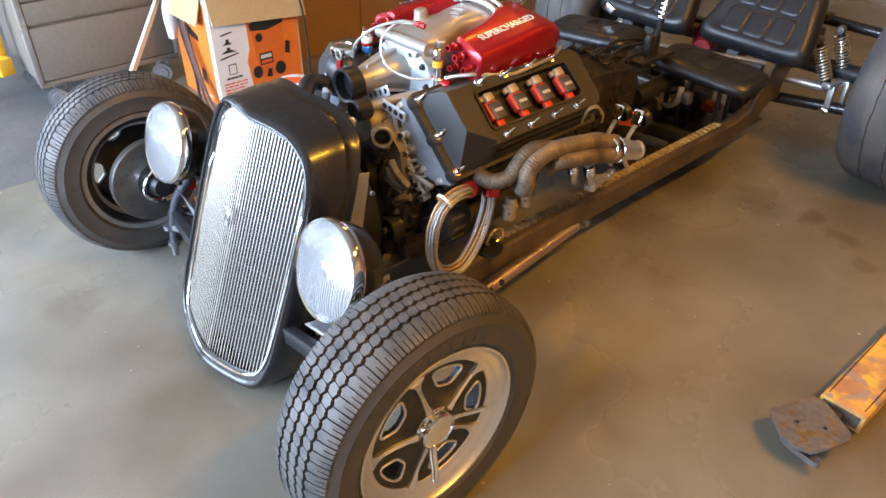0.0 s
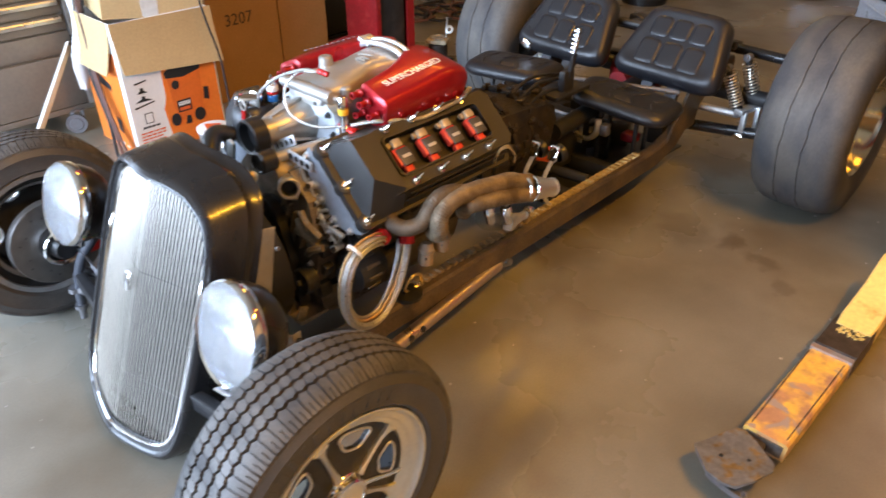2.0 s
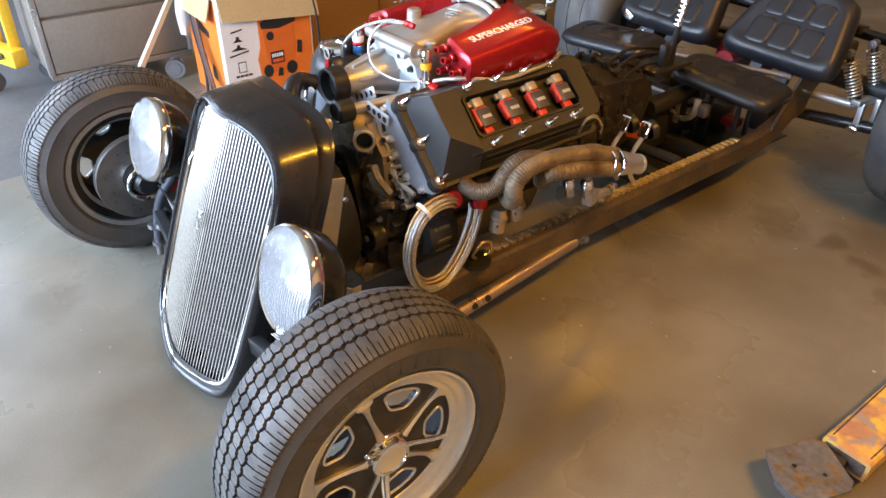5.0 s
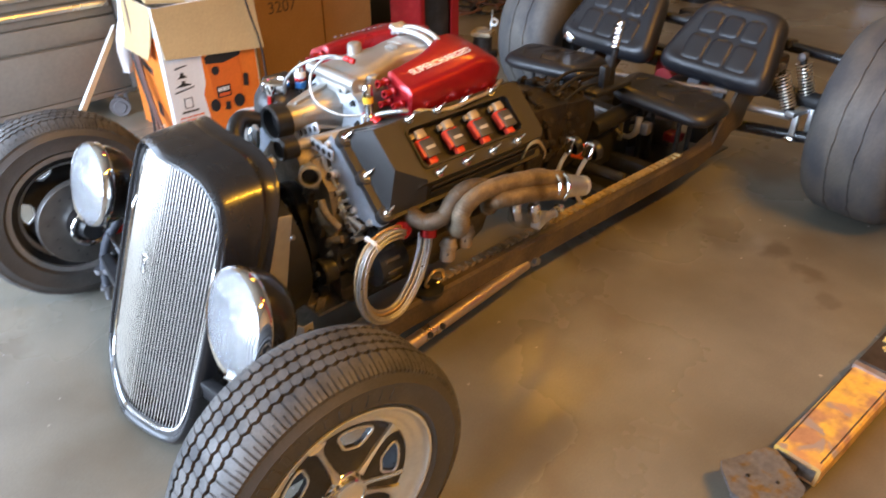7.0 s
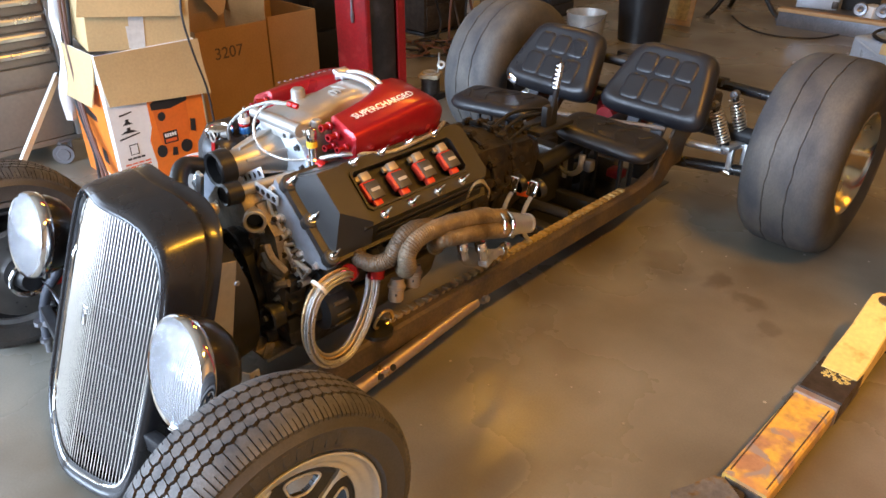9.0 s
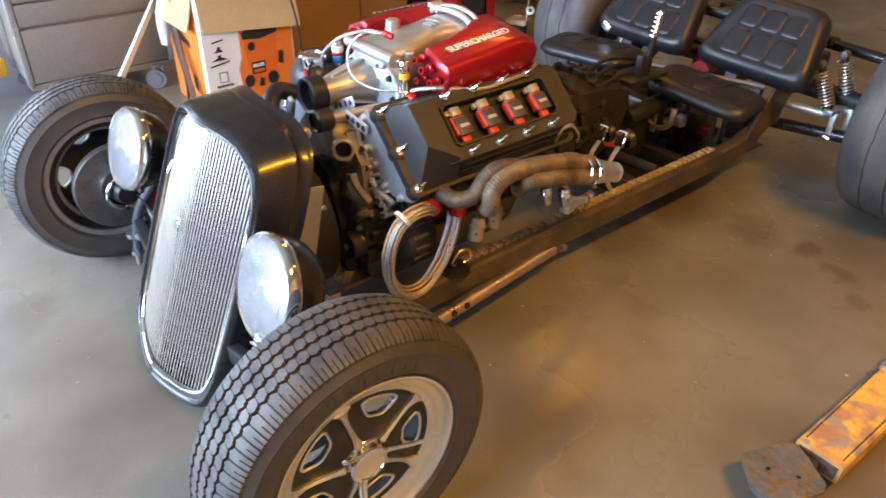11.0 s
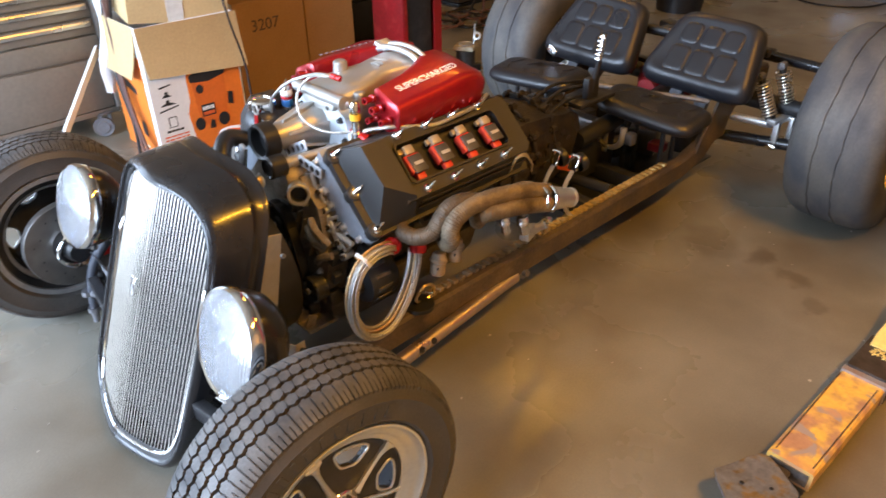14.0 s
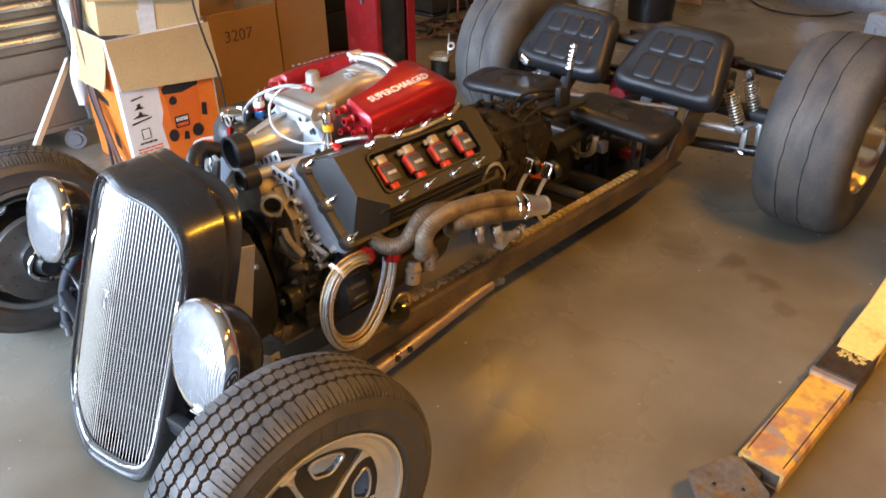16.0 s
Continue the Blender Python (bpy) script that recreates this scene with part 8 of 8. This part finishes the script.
box(bm, (0.252, 1.40, 0.402), (0.060, 0.03, 0.050), Matrix.Rotation(0.4, 3, "Z"), bevel=0.005)
P("orange_solenoid", bm, M_ORANGEPAINT)
bm = B()
tube(bm, [V(0.02, 1.565, 0.245), V(0.15, 1.58, 0.247), V(0.31, 1.60, 0.245)], 0.021, 10, 2, flat=0.8)
P("pedal_crossbar", bm, M_BLACKSTEEL)
# bright hoop, battery box and tunnel clutter under the seat
bm = B()
box(bm, (-0.02, 1.872, 0.300), (0.24, 0.006, 0.11), bevel=0.001, seg=1)
P("tunnel_panel", bm, M_TUNNEL, label="flat dull grey tunnel panel")
bm = B()
pts = [V(0.066, 1.838, 0.385)] + [V(0.128 - 0.062 * math.cos(a), 1.838, 0.350 - 0.062 * math.sin(a)) for a in np.linspace(0, math.pi, 9)] + [V(0.190, 1.838, 0.385)]
tube(bm, pts, 0.0085, 8, 2, flat=1.6)
P("driveshaft_hoop", bm, M_BRUSHED, label="bright steel driveshaft safety hoop")
bm = B()
box(bm, (0.218, 1.85, 0.345), (0.035, 0.04, 0.05), bevel=0.008)
P("hoop_clamp", bm, M_GREYSTEEL)
bm = B()
cyl(bm, (0.10, 1.66, 0.36), (0.06, 2.42, 0.38), 0.035, seg=20)
P("driveshaft", bm, M_BLACKSTEEL)
random.seed(5)
for k in range(9):
    bm = B()
    box(bm, (random.uniform(-0.24, 0.26), random.uniform(1.98, 2.28), 0.20 + 0.02 * (k % 3)), (random.uniform(0.06, 0.14), random.uniform(0.05, 0.12), random.uniform(0.06, 0.14)), Matrix.Rotation(random.uniform(-0.4, 0.4), 3, "Z"), bevel=0.008)
    P("under_seat_bracket", bm, M_DARK if k % 4 else M_BLACKSTEEL)
bm = B()
box(bm, (0.20, 2.10, 0.23), (0.07, 0.06, 0.04), bevel=0.010)
P("red_battery_switch", bm, M_LIFTRED)


# ---------------------------------------------------------------- seats
def pad(bm, m, w0, w1, h, thick, exp=0.30, n=40):
    """A soft pad in local x (width) and y (height); w0 at the bottom, w1 at the top."""
    levels = ((0.90, -thick), (0.97, -thick * 0.9), (1.0, -thick * 0.6), (0.99, -thick * 0.36), (0.965, -thick * 0.16), (0.93, -thick * 0.03), (0.89, 0.003), (0.85, 0.003), (0.81, -0.001), (0.5, 0.0), (0.02, 0.001))
    loops = []
    for k, z in levels:
        lp = []
        for i in range(n):
            a = 2 * math.pi * i / n
            c, s = math.cos(a), math.sin(a)
            u = math.copysign(abs(c) ** exp, c)
            v = math.copysign(abs(s) ** exp, s)
            w = w0 + (w1 - w0) * (v + 1) / 2
            inset = (1 - k) * 0.34
            lp.append(m @ V(u * max(0.002, w / 2 - inset if k > 0.6 else w / 2 * k), v * max(0.002, h / 2 - inset if k > 0.6 else h / 2 * k), z))
        loops.append(lp)
    rings(bm, loops)


def soft_panel(bm, m, w0, w1, h, lift, corner=0.018):
    """A low padded panel with rounded corners, rising softly from the cover round it."""
    def outline(inset, z):
        pts = []
        c = max(0.004, corner - inset * 0.5)
        for qx, qy, a0 in ((1, 1, 0), (-1, 1, 90), (-1, -1, 180), (1, -1, 270)):
            for k in range(6):
                a = radians(a0 + 18 * k)
                y = qy * (h / 2 - inset - c) + c * math.sin(a)
                w = w0 + (w1 - w0) * (y + h / 2) / h
                pts.append(m @ V(qx * (w / 2 - inset - c) + c * math.cos(a), y, z))
        return pts
    rings(bm, [outline(i, z * lift) for i, z in ((-0.002, -0.8), (0.0, -0.2), (0.002, 0.25), (0.005, 0.6), (0.010, 0.88), (0.018, 1.0))])


def seat(sx, cx):
    cu = cx - 0.008 if sx > 0 else cx - 0.06
    m = basis((1, 0.13, -0.10 if sx > 0 else 0.03), (-0.13, 1, 0.02), (cu, 1.967, 0.464 if sx > 0 else 0.472))
    bm = B()
    pad(bm, m, 0.415, 0.445, 0.262, 0.056, 0.42)
    st = P("seat", bm, M_SEAT, label="black vinyl seat with an embossed backrest", smooth=60)
    for c in range(4):
        for r, lean in ((-0.058, 28), (0.062, -28)):
            bm = B()
            soft_panel(bm, m @ Matrix.Translation((-0.135 + 0.09 * c, r * 0.85, 0.0005)) @ Matrix.Rotation(radians(lean), 4, "Z"), 0.020, 0.020, 0.092, 0.0035, 0.009)
            part("cushion_ridge", bm, M_SEAT, st, smooth=60)
    mb = basis((1, 0, -0.03), (0, 0.634, 0.774), (cx + 0.006, 2.285, 0.606))
    bm = B()
    pad(bm, mb, 0.520, 0.365, 0.340, 0.090, 0.34)
    bk = part("backrest", bm, M_SEAT, st, smooth=60)
    for r, (y, h, w) in enumerate(((-0.058, 0.112, 0.086), (0.056, 0.092, 0.077))):
        for c in range(3):
            bm = B()
            soft_panel(bm, mb @ Matrix.Translation(((c - 1) * (w + 0.014), y, 0.002)), w + 0.008, (w + 0.008) * 0.94, h, 0.0042, 0.022)
            part("backrest_panel", bm, M_SEAT, bk, smooth=60)
    for dx in (-0.06, 0.06):
        bm = B()
        box(bm, (cx + dx, 2.225, 0.42), (0.055, 0.03, 0.20), Matrix.Rotation(radians(-30), 3, "X"), bevel=0.006)
        part("hinge_bracket", bm, M_SEATPOST, st)
    for dx in (-0.10, 0.07):
        for dy in (0.0, 0.12):
            bm = B()
            cyl(bm, (cu + dx, 1.95 + dy * 0.7, 0.13), (cu + dx, 1.95 + dy * 0.7, 0.378), 0.010, seg=10)
            part("seat_post", bm, M_BLACKSTEEL, st)
    return st


seat(1, 0.238)
seat(-1, -0.300)
bm = B()
box(bm, (-0.36, 2.06, 0.53), (0.05, 0.018, 0.035), Matrix.Rotation(0.5, 3, "Y"), bevel=0.006)
P("seat_buckle", bm, M_CHROME)

# ---------------------------------------------------------------- rear axle and coil-overs
bm = B()
lathe(bm, (0.0, RY - 0.08, RR), (0, -1, 0), ((0.12, -0.08), (0.125, 0.0), (0.10, 0.05), (0.055, 0.09), (0.045, 0.14), (0.0, 0.14)), 28)
P("differential", bm, M_LIFTRED, label="dark red painted rear differential")
bm = B()
cyl(bm, (-0.66, RY, RR), (0.66, RY, RR), 0.036, seg=20)
P("axle_tube", bm, M_BLACKSTEEL)


def coil_over(sx, top, bot):
    top, bot = V(top[0] * sx, *top[1:]), V(bot[0] * sx, *bot[1:])
    d = (bot - top).normalized()
    bm = B()
    cyl(bm, top, top + d * 0.11, 0.0135, seg=14)
    cyl(bm, top + d * 0.09, bot, 0.019, seg=16)
    co = P("coil_over", bm, M_DARK, label="coil-over shock absorber with a steel spring")
    u, v, _ = axis_frame(d)
    ln = (bot - top).length
    pts = []
    for i in range(11 * 12 + 1):
        a = 2 * math.pi * i / 12
        pts.append(top + d * (0.022 + (ln - 0.055) * i / 132) + (u * math.cos(a) + v * math.sin(a)) * 0.026)
    bm = B()
    tube(bm, pts, 0.0042, 8, 1)
    part("spring", bm, M_SPRINGCHROME, co)
    for p in (top, bot):
        bm = B()
        lathe(bm, p + V(0, 0.016, 0), (0, -1, 0), ((0.0, 0.0), (0.016, 0.0), (0.016, 0.032), (0.009, 0.033), (0.009, 0.042), (0.0, 0.043)), 14)
        part("eye_bolt", bm, M_GREYSTEEL, co)


for sx in (1, -1):
    X = lambda x, y, z: V(x * sx, y, z)
    coil_over(sx, (0.442, 2.40, 0.515), (0.527, 2.40, 0.340))
    coil_over(sx, (0.478, 2.50, 0.545), (0.548, 2.50, 0.358))
    bm = B()
    cyl(bm, X(0.345, 2.40, 0.325), X(0.53, 2.40, 0.334), 0.0165, seg=16)
    P("lateral_link", bm, M_CASTAL, label="bare alloy lateral suspension link")
    bm = B()
    box(bm, X(0.548, 2.45, 0.352), (0.042, 0.16, 0.020), Matrix.Rotation(-0.2 * sx, 3, "Z"), bevel=0.004)
    box(bm, X(0.552, 2.40, 0.30), (0.024, 0.022, 0.10), bevel=0.004)
    box(bm, X(0.580, 2.47, 0.31), (0.02, 0.022, 0.10), bevel=0.004)
    P("shock_bracket", bm, M_CASTAL)
    for a, b, r in (((0.28, 2.38, 0.235), (0.62, 2.42, 0.262), 0.024), ((0.33, 2.52, 0.365), (0.62, 2.50, 0.385), 0.020), ((0.33, 2.60, 0.545), (0.66, 2.58, 0.540), 0.022)):
        bm = B()
        cyl(bm, X(*a), X(*b), r, seg=16)
        P("suspension_arm", bm, M_BLACKPAINT)
    bm = B()
    lathe(bm, X(0.545, 2.40, 0.245), (sx, 0, -0.2), ((0.0, -0.022), (0.014, -0.02), (0.018, 0.0), (0.014, 0.02), (0.0, 0.022)), 14)
    P("ball_joint", bm, M_CHROME)
    bm = B()
    rings(bm, [[X(x, y, z) for y, z in ((2.12, 0.24), (2.34, 0.26), (2.42, 0.56), (2.36, 0.58), (2.24, 0.42))] for x in (0.352, 0.364)])
    P("rear_upright_plate", bm, M_FRAME, smooth=20)
bm = B()
box(bm, (0.0, 2.62, 0.545), (0.78, 0.035, 0.045), bevel=0.006)
P("rear_crossbar", bm, M_BLACKSTEEL)
bm = B()
cyl(bm, (-0.40, 2.44, 0.60), (0.44, 2.44, 0.60), 0.017, seg=14)
P("rear_crossbar", bm, M_BLACKSTEEL)
for x, y, z, s in ((-0.02, 2.46, 0.60, 0.05), (0.05, 2.52, 0.57, 0.06), (0.30, 2.52, 0.60, 0.05), (-0.08, 2.58, 0.58, 0.07)):
    bm = B()
    box(bm, (x, y, z), (s * 1.8, s, s * 0.8), Matrix.Rotation(x * 5, 3, "Z"), bevel=s * 0.15)
    P("rear_bracket", bm, M_BLACKSTEEL)
